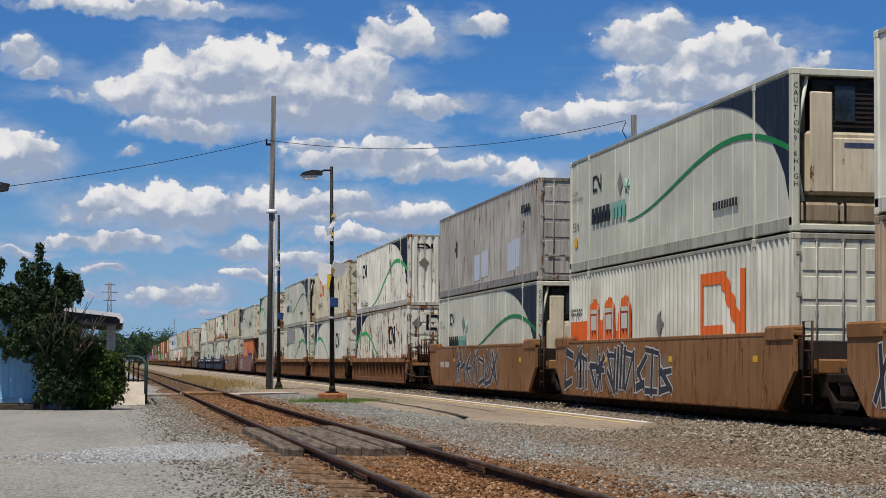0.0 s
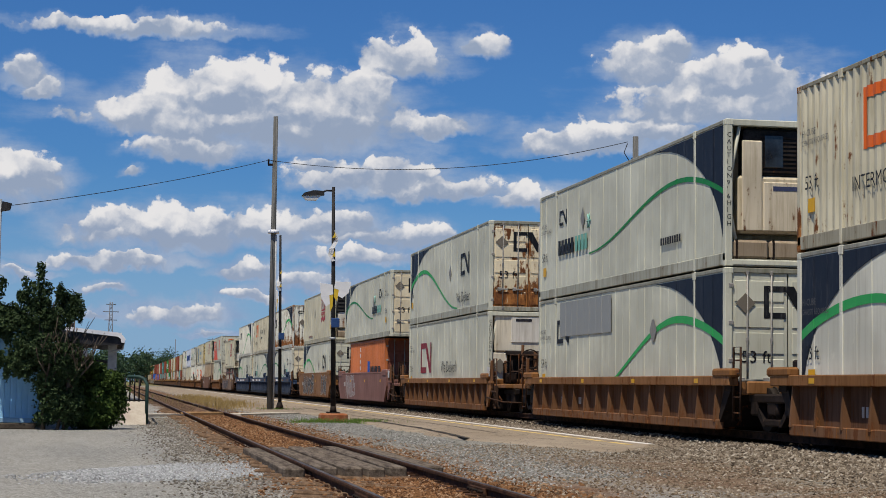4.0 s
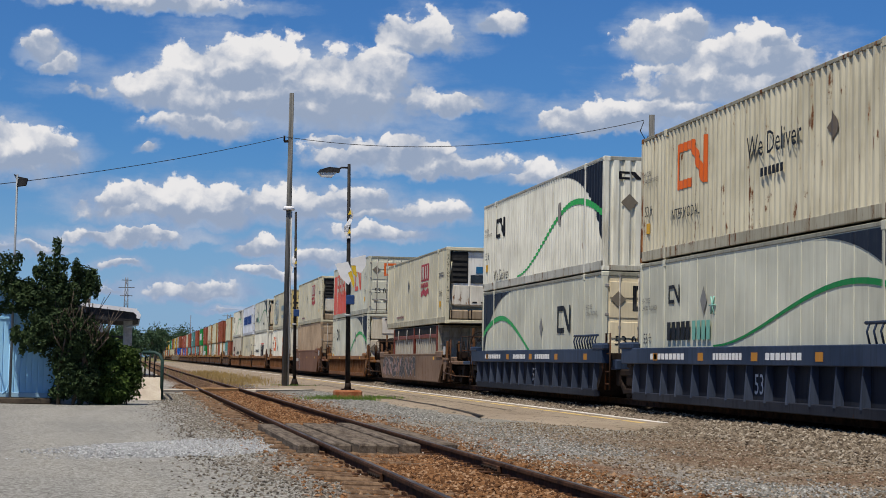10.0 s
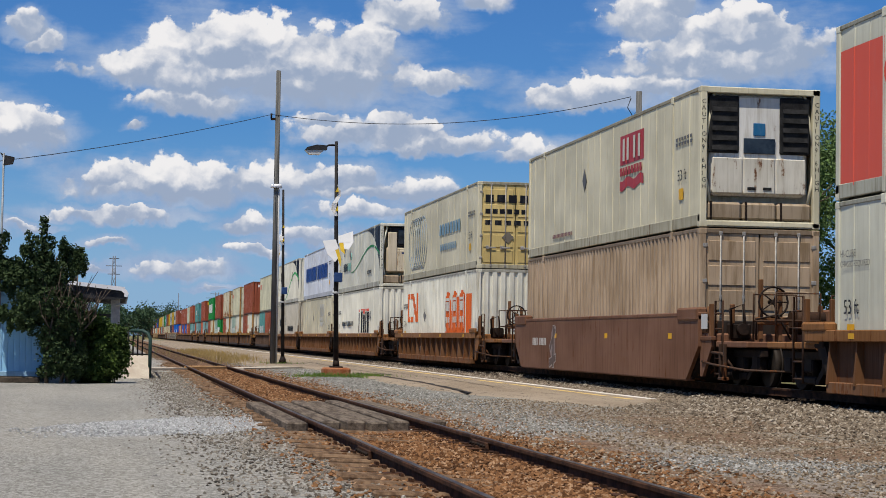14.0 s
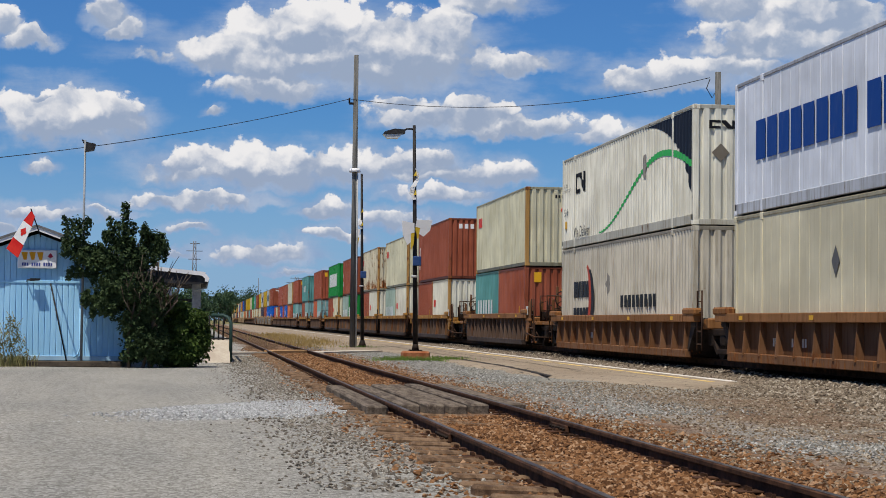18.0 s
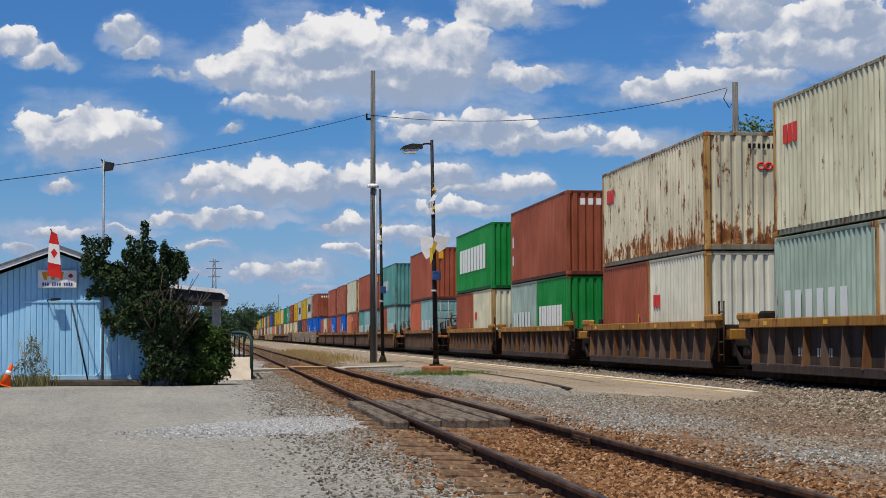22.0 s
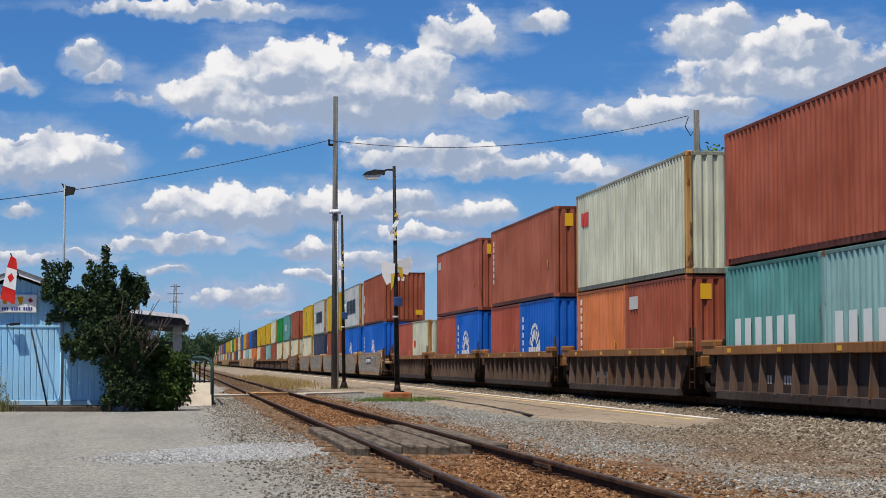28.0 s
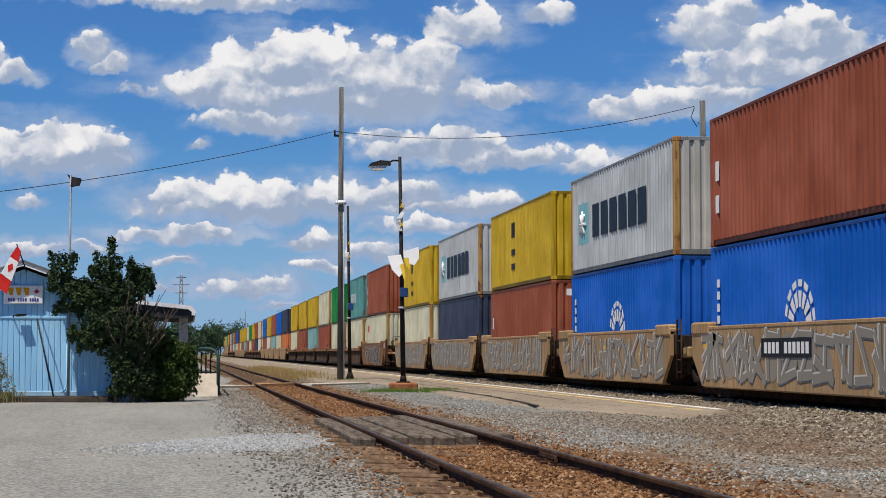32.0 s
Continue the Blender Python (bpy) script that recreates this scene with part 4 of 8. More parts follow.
part("red_shape", Geo().prism([(-3.80, 2.72), (-3.73, 2.80), (-3.66, 2.72), (-3.73, 2.67)], "y", SY - 0.126, SY - 0.12), ink((0.35, 0.03, 0.06), 0.1), sign)
g = Geo()
for i in range(13):
    if i not in (3, 8):
        g.box(-4.42 + i * 0.058, -4.42 + i * 0.058 + 0.04, SY - 0.126, SY - 0.12, 2.48, 2.56)
tagged(part("sign_lettering", g, ink((0.05, 0.07, 0.25), 0.1), sign), kind="stuff")
fix = thing("wall_lamp", "black wall floodlight on bracket", "lamp")
part("bracket", Geo().path([(-4.3, SY - 0.02, 2.1), (-4.28, SY - 0.16, 2.13), (-4.1, SY - 0.19, 2.13)], 0.018, 6), dark_trim, fix)
part("housing", Geo().prism([(-4.2, 2.1), (-3.98, 2.12), (-3.96, 2.17), (-4.2, 2.17)], "y", SY - 0.27, SY - 0.11), dark_trim, fix)
part_pipe = part("downpipe", Geo().path([(-2.98, SY - 0.06, 2.3), (-2.98, SY - 0.06, 0.45), (-3.02, SY - 0.1, 0.3), (-3.12, SY - 0.12, 0.22)], 0.022, 7), blue_siding)
tagged(part_pipe, "pale blue painted conduit on shed wall", "pipe")
tagged(part("leaning_cable", Geo().tube((-3.72, SY - 0.04, 2.05), (-3.28, SY - 0.08, 0.05), 0.018, 6), dark_trim), "black cable running down to ground", "cable")
mast = thing("floodlight_mast", "slim galvanised mast with floodlight", "lamp post", at=(-2.92, SY - 0.35, 0))
part("mast_tube", Geo().tube((0, 0, 0.0), (0, 0, 5.62), 0.034, 10, 0.026), mast_grey, mast, "dull galvanised tube")
part("floodlight", Geo().prism([(0.0, 5.32), (0.22, 5.36), (0.26, 5.52), (0.05, 5.56)], "y", -0.12, 0.12), dark_trim, mast, "black floodlight head")
part("bracket", Geo().path([(0, 0, 5.5), (-0.08, 0, 5.62), (0.08, 0, 5.52)], 0.02, 6), dark_trim, mast)

# flag on a slanted staff at the gable
staff = thing("flag_staff", "thin dark staff at the gable peak", "flag pole")
part("staff", Geo().tube((-3.96, SY - 0.3, 3.2), (-4.10, SY - 1.52, 3.81), 0.016, 8), dark_trim, staff)
FLAG_AT = (-4.09, SY - 1.5, 3.77)
flag = thing("flag", "red and white cloth flag drooping from staff", "flag", at=FLAG_AT)
part("red_stripe", Geo().prism([(0, 0), (0.14, -0.08), (0.2, -0.34), (-0.05, -0.3)], "y", -0.012, 0.012), cloth_red, flag)
part("white_stripe", Geo().prism([(-0.05, -0.3), (0.2, -0.34), (0.24, -0.82), (-0.07, -0.76)], "y", -0.016, 0.016), cloth_white, flag)
part("red_emblem", Geo().prism([(0.0, -0.52), (0.08, -0.42), (0.16, -0.54), (0.08, -0.66)], "y", -0.02, -0.016), cloth_red, flag, "red emblem on white")
part("red_stripe", Geo().prism([(-0.07, -0.76), (0.24, -0.82), (0.27, -1.15), (-0.08, -1.08)], "y", -0.012, 0.012), cloth_red, flag)

# traffic cone
cone = thing("traffic_cone", "leaning orange traffic cone with white collar", "cone", at=(-5.2, 45.4, 0.03))
cone.rotation_euler = (0, 0.32, 0)
cone.scale = (0.85, 0.85, 0.85)
part("foot", Geo().box(-0.2, 0.2, -0.2, 0.2, 0, 0.04, 0.01), cone_orange, cone)
part("body", Geo().tube((0, 0, 0.04), (0, 0, 0.66), 0.15, 16, 0.035), cone_orange, cone)
part("collar", Geo().tube((0, 0, 0.34), (0, 0, 0.46), 0.098, 16, 0.08), white_trim, cone)

# station canopy, ramp and handrail behind the shrubs
canopy = thing("platform_canopy", "white-edged flat canopy on a grey post", "canopy")
part("roof_slab", Geo().prism([(-4.0, 3.02), (0.12, 2.62), (0.22, 2.50), (0.2, 2.34), (-0.5, 2.3), (-4.0, 2.6)], "y", 58.5, 67), dark_trim, canopy)
part("roof_sheet", Geo().prism([(-4.0, 3.10), (0.12, 2.70), (0.12, 2.63), (-4.0, 3.03)], "y", 58.6, 67), white_trim, canopy, "white roof sheet")
part("fascia", Geo().prism([(-4.0, 3.12), (0.0, 2.70), (0.16, 2.62), (0.24, 2.50), (0.20, 2.38), (0.10, 2.40), (0.10, 2.50), (0.0, 2.58), (-4.0, 2.99)], "y", 58.42, 58.5), white_trim, canopy, "white fascia board")
part("vent", Geo().box(-1.55, -1.35, 59, 59.3, 2.75, 3.0, 0.02), dark_trim, canopy)
part("post", Geo().box(-0.3, -0.02, 59.2, 59.5, 0, 2.4, 0.02), lamp_grey, canopy)
part("beam", Geo().box(-3.2, -0.2, 59.25, 59.4, 1.75, 1.85, 0.02), dark_trim, canopy)
part("gutter_pipe", Geo().path([(0.2, 58.6, 2.45), (0.16, 58.8, 2.2), (-0.2, 58.9, 2.12)], 0.03, 6), lamp_grey, canopy)
station = thing("station_house", "dark-windowed station wall under the canopy", "building")
part("wall", Geo().box(-6.0, -1.2, 60.5, 76, 0, 2.6, 0.03), mottled("station_wall", (0.30, 0.32, 0.33), (0.4, 0.41, 0.42), 2, 20, 0.8, 0.2), station)
part("window", Geo().box(-2.9, -1.6, 60.44, 60.52, 1.0, 2.1, 0.02), dark_glass, station)
ramp = thing("concrete_ramp", "pale concrete ramp wall beside hedge", "ramp")
part("wall", Geo().prism([(51.6, 0.0), (63, 0.0), (63, 0.62), (52.4, 0.62)], "x", 0.12, 0.82), concrete, ramp)
hand = thing("handrail", "dark green bent-pipe handrail on ramp", "railing")
part("front_hoop", Geo().path([(0.3, 52.4, 1.32), (0.62, 52.3, 1.32), (0.76, 52.2, 1.26), (0.84, 52.1, 1.1), (0.84, 52.0, 0.0)], 0.05, 10), mottled("green_pipe", (0.02, 0.045, 0.04), (0.04, 0.07, 0.06), 4, 20, 0.4, 0.1), hand)
g = Geo()
part("top_pipe", Geo().tube((0.78, 52.3, 1.26), (0.78, 62.5, 1.26), 0.035, 8), black_paint, hand)
for i in range(7):
    part("baluster", shared(("baluster",), lambda: Geo().tube((0, 0, 0.6), (0, 0, 1.3), 0.022, 6)), black_paint, hand, at=(0.24 + 0.13 * (i % 4), 52.5 + 0.1 * (i // 4), 0))
part("bottom_pipe", Geo().tube((0.2, 52.5, 0.66), (0.84, 52.5, 0.66), 0.025, 6), black_paint, hand)

# pylons on the skyline
pyl_mat = mottled("pylon_steel", (0.10, 0.11, 0.13), (0.16, 0.17, 0.19), 2, 10, 0.6, 0.0)


def pylon(x, y, h, w):
    p = thing("pylon", "grey steel lattice transmission pylon on skyline", "pylon", at=(x, y, 0))
    for sx in (-1, 1):
        for sy in (-1, 1):
            part("leg", Geo().tube((sx * w, sy * w, 0), (sx * w * 0.3, sy * w * 0.3, h), 0.16, 5), pyl_mat, p)
    g = Geo()
    for i in range(8):
        a, b = i / 8, (i + 1) / 8
        wa, wb = w * (1 - 0.7 * a), w * (1 - 0.7 * b)
        g.tube((-wa, -wa, h * a), (wb, -wb, h * b), 0.09, 4).tube((wa, -wa, h * a), (-wb, -wb, h * b), 0.09, 4)
    part("lattice", g, pyl_mat, p)
    for z, ww in ((0.97, 1.6), (0.88, 2.6), (0.78, 2.0)):
        part("crossarm", Geo().tube((-w * ww * 0.9, 0, h * z), (w * ww * 0.9, 0, h * z), 0.13, 5), pyl_mat, p)


pylon(-2.4, 600, 26.5, 1.1)
pylon(46, 900, 22.5, 2.2)
tagged(part("radio_mast", Geo().tube((15.3, 500, 0), (15.3, 500, 12.6), 0.09, 6), pyl_mat), "thin grey radio mast on skyline", "mast")

# lorry parked beyond the train
lorry = thing("parked_lorry", "white and blue lorry with amber beacon", "truck", at=(20.6, 61.5, 0))
lb = mottled("lorry_blue", (0.10, 0.19, 0.34), (0.16, 0.27, 0.42), 2, 20, 0.35, 0.0)
part("cab", Geo().prism([(-0.9, 1.2), (1.6, 1.2), (1.6, 3.35), (-0.2, 3.35), (-0.75, 2.55), (-0.9, 2.4)], "x", -1.15, 1.15), lb, lorry)
part("windscreen", Geo().convex([(-1.0, -0.78, 2.5), (1.0, -0.78, 2.5), (1.0, -0.26, 3.22), (-1.0, -0.26, 3.22), (-1.0, -0.7, 2.5), (1.0, -0.7, 2.5), (1.0, -0.2, 3.22), (-1.0, -0.2, 3.22)], [(0, 1, 2, 3), (4, 5, 6, 7), (0, 1, 5, 4), (2, 3, 7, 6), (0, 3, 7, 4), (1, 2, 6, 5)]), dark_glass, lorry)
part("bonnet", Geo().prism([(-2.3, 1.0), (-0.8, 1.0), (-0.8, 2.48), (-2.2, 2.2), (-2.35, 1.9)], "x", -0.9, 0.9), truck_white, lorry, "white bonnet")
part("bed", Geo().box(-1.2, 1.2, 1.7, 6.5, 1.1, 2.5, 0.04), truck_white, lorry)
part("beacon", Geo().tube((0.2, 0.4, 3.35), (0.2, 0.4, 3.55), 0.09, 8), cone_orange, lorry, "amber roof beacon")
for x in (-1.05, 1.05):
    part("mirror", Geo().box(x * 1.25 - 0.08, x * 1.25 + 0.08, -0.6, -0.5, 2.4, 2.9, 0.02), dark_trim, lorry)
    for yy in (-1.5, 4.5):
        part("wheel", Geo().tube((x - 0.14, yy, 0.5), (x + 0.14, yy, 0.5), 0.5, 18), rubber, lorry)

# ---- plants ----
def leaf_cloud(name, blobs, count, size, mat, parent, seed, droop=0.2):
    """Leaves as small folded blades, gathered on twigs through uneven lobes; blobs: centre and radii."""
    r = np.random.RandomState(seed)
    vol = np.array([b[3] * b[4] * b[5] for b in blobs]) ** 0.75
    pick = r.choice(len(blobs), count, p=vol / vol.sum())
    B = np.array(blobs)[pick]
    d = r.normal(size=(count, 3))
    d /= np.linalg.norm(d, axis=1)[:, None]
    rad = r.uniform(0.25, 1.0, count) ** 0.45
    # knots: leaves keep to clumps, which leaves gaps between
    knot = np.sin(d[:, 0] * 7 + B[:, 0] * 3) * np.sin(d[:, 1] * 6 + B[:, 1] * 5) * np.sin(d[:, 2] * 7 + B[:, 2] * 4)
    rad = rad * (1 + 0.42 * knot)
    P = B[:, :3] + d * B[:, 3:6] * rad[:, None]
    nrm = d * 0.7 + r.normal(size=(count, 3)) * 0.8 + np.array([0, 0, 0.3])
    nrm /= np.linalg.norm(nrm, axis=1)[:, None]
    t = np.cross(nrm, r.normal(size=(count, 3)))
    t /= np.linalg.norm(t, axis=1)[:, None]
    u = np.cross(nrm, t)
    s = r.uniform(0.6, 1.3, count)[:, None] * size
    t, u = t * s, u * s * 0.55
    fold = nrm * s * 0.25
    v = np.stack([P - t, P + u + fold, P + t - np.array([0, 0, droop]) * s, P - u + fold], 1)
    i = 4 * np.arange(count)[:, None]
    f = np.concatenate([i + np.array([0, 1, 2]), i + np.array([0, 2, 3])])
    me = bpy.data.meshes.new(name)
    me.from_pydata(v.reshape(-1, 3).tolist(), [], f.tolist())
    me.materials.append(mat)
    ob = new(name, me)
    ob.parent = parent
    return ob


def branching(g, r, p, d, length, rad, depth):
    q = p + d * length
    g.tube(p, q, rad, 6 if depth > 1 else 5, rad * 0.68)
    if depth == 0:
        return
    for _ in range(3 if depth > 1 else 2):
        nd = (d + Vector((r.uniform(-0.75, 0.75), r.uniform(-0.75, 0.75), r.uniform(-0.1, 0.5)))).normalized()
        branching(g, r, p + d * length * r.uniform(0.6, 1.0), nd, length * r.uniform(0.55, 0.8), rad * 0.6, depth - 1)


def tree(x, y, h, wide, seed, mat=None, leaves=3500, size=0.13, label="leafy green deciduous tree", name="tree"):
    r = random.Random(seed)
    t = thing(name, label, "tree", at=(x, y, 0))
    g = Geo()
    g.tube((0, 0, -0.2), (0.1, 0, h * 0.55), 0.022 * h, 9, 0.012 * h)
    for k in range(5):
        a = r.uniform(0, 6.28)
        branching(g, r, Vector((0.03, 0, h * r.uniform(0.25, 0.55))), Vector((math.cos(a), math.sin(a), r.uniform(0.6, 1.3))).normalized(), h * 0.2, 0.008 * h, 2)
    part("trunk", g, bark, t, "grey-brown trunk with limbs")
    blobs = []
    for k in range(16):
        f = r.uniform(0.18, 1.0)
        rr = wide * (0.35 + 0.75 * math.sin(math.pi * min(1, f * 0.85 + 0.12))) * 0.62
        a = r.uniform(0, 6.28)
        off = r.uniform(0.2, 0.75) * rr
        s = r.uniform(0.28, 0.5) * wide * 0.62
        blobs.append((off * math.cos(a), off * math.sin(a), h * (0.14 + 0.80 * f), s, s, s * r.uniform(0.8, 1.3)))
    blobs.append((0, 0, h * 0.93, wide * 0.2, wide * 0.2, h * 0.09))
    leaf_cloud("crown", blobs, leaves, size, mat or leaf_tree, t, seed)
    return t


# lilac-like shrub and hedge by the shed
shrub = thing("tall_shrub", "tall dark green shrub against blue shed", "shrub")
rs = random.Random(3)
g = Geo()
for k in range(6):
    x = -1.62 + rs.uniform(-0.3, 0.5)
    branching(g, rs, Vector((x, 45.9 + rs.uniform(-0.2, 0.2), 0)), Vector((rs.uniform(-0.25, 0.25), rs.uniform(-0.1, 0.1), 1)).normalized(), 1.25, 0.045, 3)
part("stem", g, bark, shrub, "bare grey stems")
sy = 45.8
rb = np.random.RandomState(12)
lobes = [(-3.11, sy + 0.25, 3.24, 0.32, 0.2, 0.46), (-2.81, sy + 0.2, 2.75, 0.31, 0.25, 0.28), (-3.05, sy + 0.2, 2.33, 0.27, 0.2, 0.16), (-2.62, sy + 0.1, 2.56, 0.25, 0.25, 0.30),
         (-2.01, sy, 3.22, 0.30, 0.3, 0.36), (-1.88, sy, 3.62, 0.10, 0.1, 0.22), (-1.20, sy, 3.05, 0.22, 0.2, 0.35), (-0.93, sy, 2.92, 0.13, 0.15, 0.26), (-2.07, sy, 2.66, 0.46, 0.4, 0.40), (-1.57, sy, 2.68, 0.38, 0.4, 0.36),
         (-1.82, sy, 1.98, 0.80, 0.55, 0.52), (-2.31, sy, 1.56, 0.45, 0.4, 0.30), (-1.33, sy, 1.62, 0.52, 0.5, 0.52), (-1.62, sy, 1.15, 0.40, 0.4, 0.40), (-1.50, sy, 0.75, 0.40, 0.4, 0.55), (-1.15, sy, 0.55, 0.40, 0.4, 0.50), (-1.75, sy, 0.28, 0.24, 0.25, 0.18)]
for _ in range(60):
    b0 = lobes[rb.randint(0, 13)]
    a0 = rb.uniform(0, 6.28)
    s0 = rb.uniform(0.05, 0.13)
    lobes.append((b0[0] + 1.1 * b0[3] * math.cos(a0), b0[1] + rb.uniform(-0.3, 0.2), b0[2] + 1.12 * b0[5] * math.sin(a0) + 0.04, s0, s0, s0 * 1.7))
leaf_cloud("foliage", lobes, 30000, 0.046, leaf_dark, shrub, 5)
hedge = thing("hedge", "bright green clipped hedge by the ramp", "shrub")
g = Geo()
for k in range(6):
    branching(g, rs, Vector((-0.9 + 0.16 * k, 46.6, 0)), Vector((rs.uniform(-0.2, 0.2), 0, 1)).normalized(), 0.5, 0.025, 2)
part("stem", g, bark, hedge)
leaf_cloud("foliage", [(-0.46, 46.6, 0.68, 0.66, 0.6, 0.70), (-0.72, 46.5, 1.5, 0.34, 0.4, 0.28), (-0.22, 46.6, 1.18, 0.40, 0.5, 0.30), (-0.6, 46.4, 0.28, 0.60, 0.5, 0.30), (-0.95, 46.5, 0.8, 0.35, 0.4, 0.5), (0.05, 46.6, 0.75, 0.22, 0.4, 0.40)], 13000, 0.050, leaf_hedge, hedge, 6)


def tuft(name, label, spots, mat, blades, high, seed):
    """Grass or weeds: bent blades round some spots (x, y, spread)."""
    r = np.random.RandomState(seed)
    V, F = [], []
    for (x, y, sx, sy_) in spots:
        for _ in range(blades):
            px, py = r.normal(x, sx), r.normal(y, sy_)
            h = high * r.uniform(0.4, 1.2)
            a = r.uniform(0, 6.28)
            lx, ly = 0.3 * h * math.cos(a), 0.3 * h * math.sin(a)
            wx, wy = 0.012 * math.sin(a), -0.012 * math.cos(a)
            o = len(V)
            z = lie(px, py)
            V += [(px - wx, py - wy, z), (px + wx, py + wy, z), (px + lx * 0.5, py + ly * 0.5, z + h * 0.7), (px + lx, py + ly, z + h)]
            F += [(o, o + 1, o + 2), (o + 1, o + 3, o + 2)]
    me = bpy.data.meshes.new(name)
    me.from_pydata(V, [], F)
    me.materials.append(mat)
    tagged(new(name, me), label, "grass", kind="stuff")


tuft("grass_patch", "short green grass round lamp base", [(6.9, 56.4, 0.75, 0.7), (7.6, 57.0, 0.4, 0.5), (6.0, 56.6, 0.35, 0.4), (7.0, 81.4, 0.6, 0.7)], leaf_grass, 420, 0.14, 1)
tuft("dry_grass", "dry yellow grass beside the siding", [(5.0 + 0.25 * (i % 5), 84 + 4.4 * i, 0.7, 3.5) for i in range(14)], dry_grass, 220, 0.30, 2)
tuft("weeds", "dry weeds along the shed foot", [(-5.0, 45.8, 0.35, 0.12), (-4.4, 45.9, 0.2, 0.1), (-5.6, 45.7, 0.3, 0.15)], leaf_dry, 260, 0.30, 3)
tuft("verge_grass", "rough grass at the far verges", [(-3 - 2.2 * (i % 6), 95 + 9 * i, 2.2, 6) for i in range(22)], leaf_dry, 240, 0.55, 4)
stalk = thing("tall_weed", "tall dry weed stalks by the shed", "plant", at=(-4.6, 45.9, 0))
for k in range(14):
    part("stem", Geo().path([(rs.uniform(-0.2, 0.2), rs.uniform(-0.1, 0.1), 0), (rs.uniform(-0.3, 0.3), 0, 0.6), (rs.uniform(-0.35, 0.35), 0, rs.uniform(0.8, 1.35))], 0.007, 4), leaf_dry, stalk)
leaf_cloud("foliage", [(0, 0, 0.75, 0.26, 0.12, 0.5), (-0.3, 0, 0.4, 0.15, 0.1, 0.3), (0.3, 0, 0.4, 0.14, 0.1, 0.35)], 500, 0.035, leaf_dry, stalk, 8)

# trees beyond the train
tree(23.5, 90, 8.6, 3.8, 21, leaves=13000, size=0.11)
tree(27.2, 92, 12.1, 6.0, 22, leaves=17000, size=0.115)
tree(31.6, 94, 12.4, 6.0, 23, leaves=16000, size=0.115)
tree(36.2, 96, 13.6, 6.5, 24, leaves=16000, size=0.12)
tree(29.5, 104, 12.0, 6.5, 25, leaves=10000, size=0.13)
tree(41.0, 100, 13.5, 7.0, 26, leaves=12000, size=0.13)
tree(46.5, 103, 14.0, 7.5, 28, leaves=10000, size=0.14)
tree(34.5, 110, 13.0, 7.0, 29, leaves=9000, size=0.14)
# the skyline down the line
fr = random.Random(40)
for i in range(46):
    x = -62 + 2.6 * i + fr.uniform(-1.2, 1.2)
    y = 655 + fr.uniform(-30, 60)
    if -9 < x < 11.0 and i % 2:
        y = 470 + fr.uniform(-30, 40)
        x *= 0.7
    tree(x, y, fr.uniform(8.4, 12.2) * (y / 655), fr.uniform(7.5, 11), 100 + i, leaf_far, 1500, 0.34, "distant green tree on the skyline")
for i in range(10):
    tree(-30 + 2.9 * i + fr.uniform(-1, 1), 330 + fr.uniform(-40, 60), fr.uniform(3.8, 6.2), fr.uniform(5, 8), 200 + i, leaf_far, 900, 0.34, "bushy green tree along the verge")

# ---- the freight train: boxes ----
SPEED, TRACK_X, WELL_Z = 19.85, TRACK_C, 0.68
W53, W40 = 2.59, 2.44
TRAIN = []          # (thing, place along the track at 15 s, height)


def outline(length, style):
    """The wall's section along its length: places and how far they lie inwards."""
    a, b = 0.17, length - 0.17
    pts = [(a, 0.03)]
    if style == "deep":
        n = round((b - a) / 0.56)
        p = (b - a) / n
        for i in range(n):
            y = a + i * p
            pts += [(y + p * 0.08, 0.16), (y + p * 0.42, 0.16), (y + p * 0.62, 0.01), (y + p * 0.88, 0.01)]
    elif style == "corr":
        n = round((b - a) / 0.285)
        p = (b - a) / n
        for i in range(n):
            y = a + i * p
            pts += [(y + p * 0.12, 0.045), (y + p * 0.37, 0.045), (y + p * 0.62, 0.004), (y + p * 0.88, 0.004)]
    else:
        n = round((b - a) / 0.61)
        p = (b - a) / n
        for i in range(1, n):
            y = a + i * p
            pts += [(y - 0.012, 0.016), (y - 0.004, 0.004 if i % 2 else 0.024), (y + 0.004, 0.004 if i % 2 else 0.024), (y + 0.012, 0.016)]
    pts.append((b, 0.03))
    return pts


OUTLINES = {}


def section(length, style):
    if (length, style) not in OUTLINES:
        OUTLINES[length, style] = outline(length, style)
    return OUTLINES[length, style]


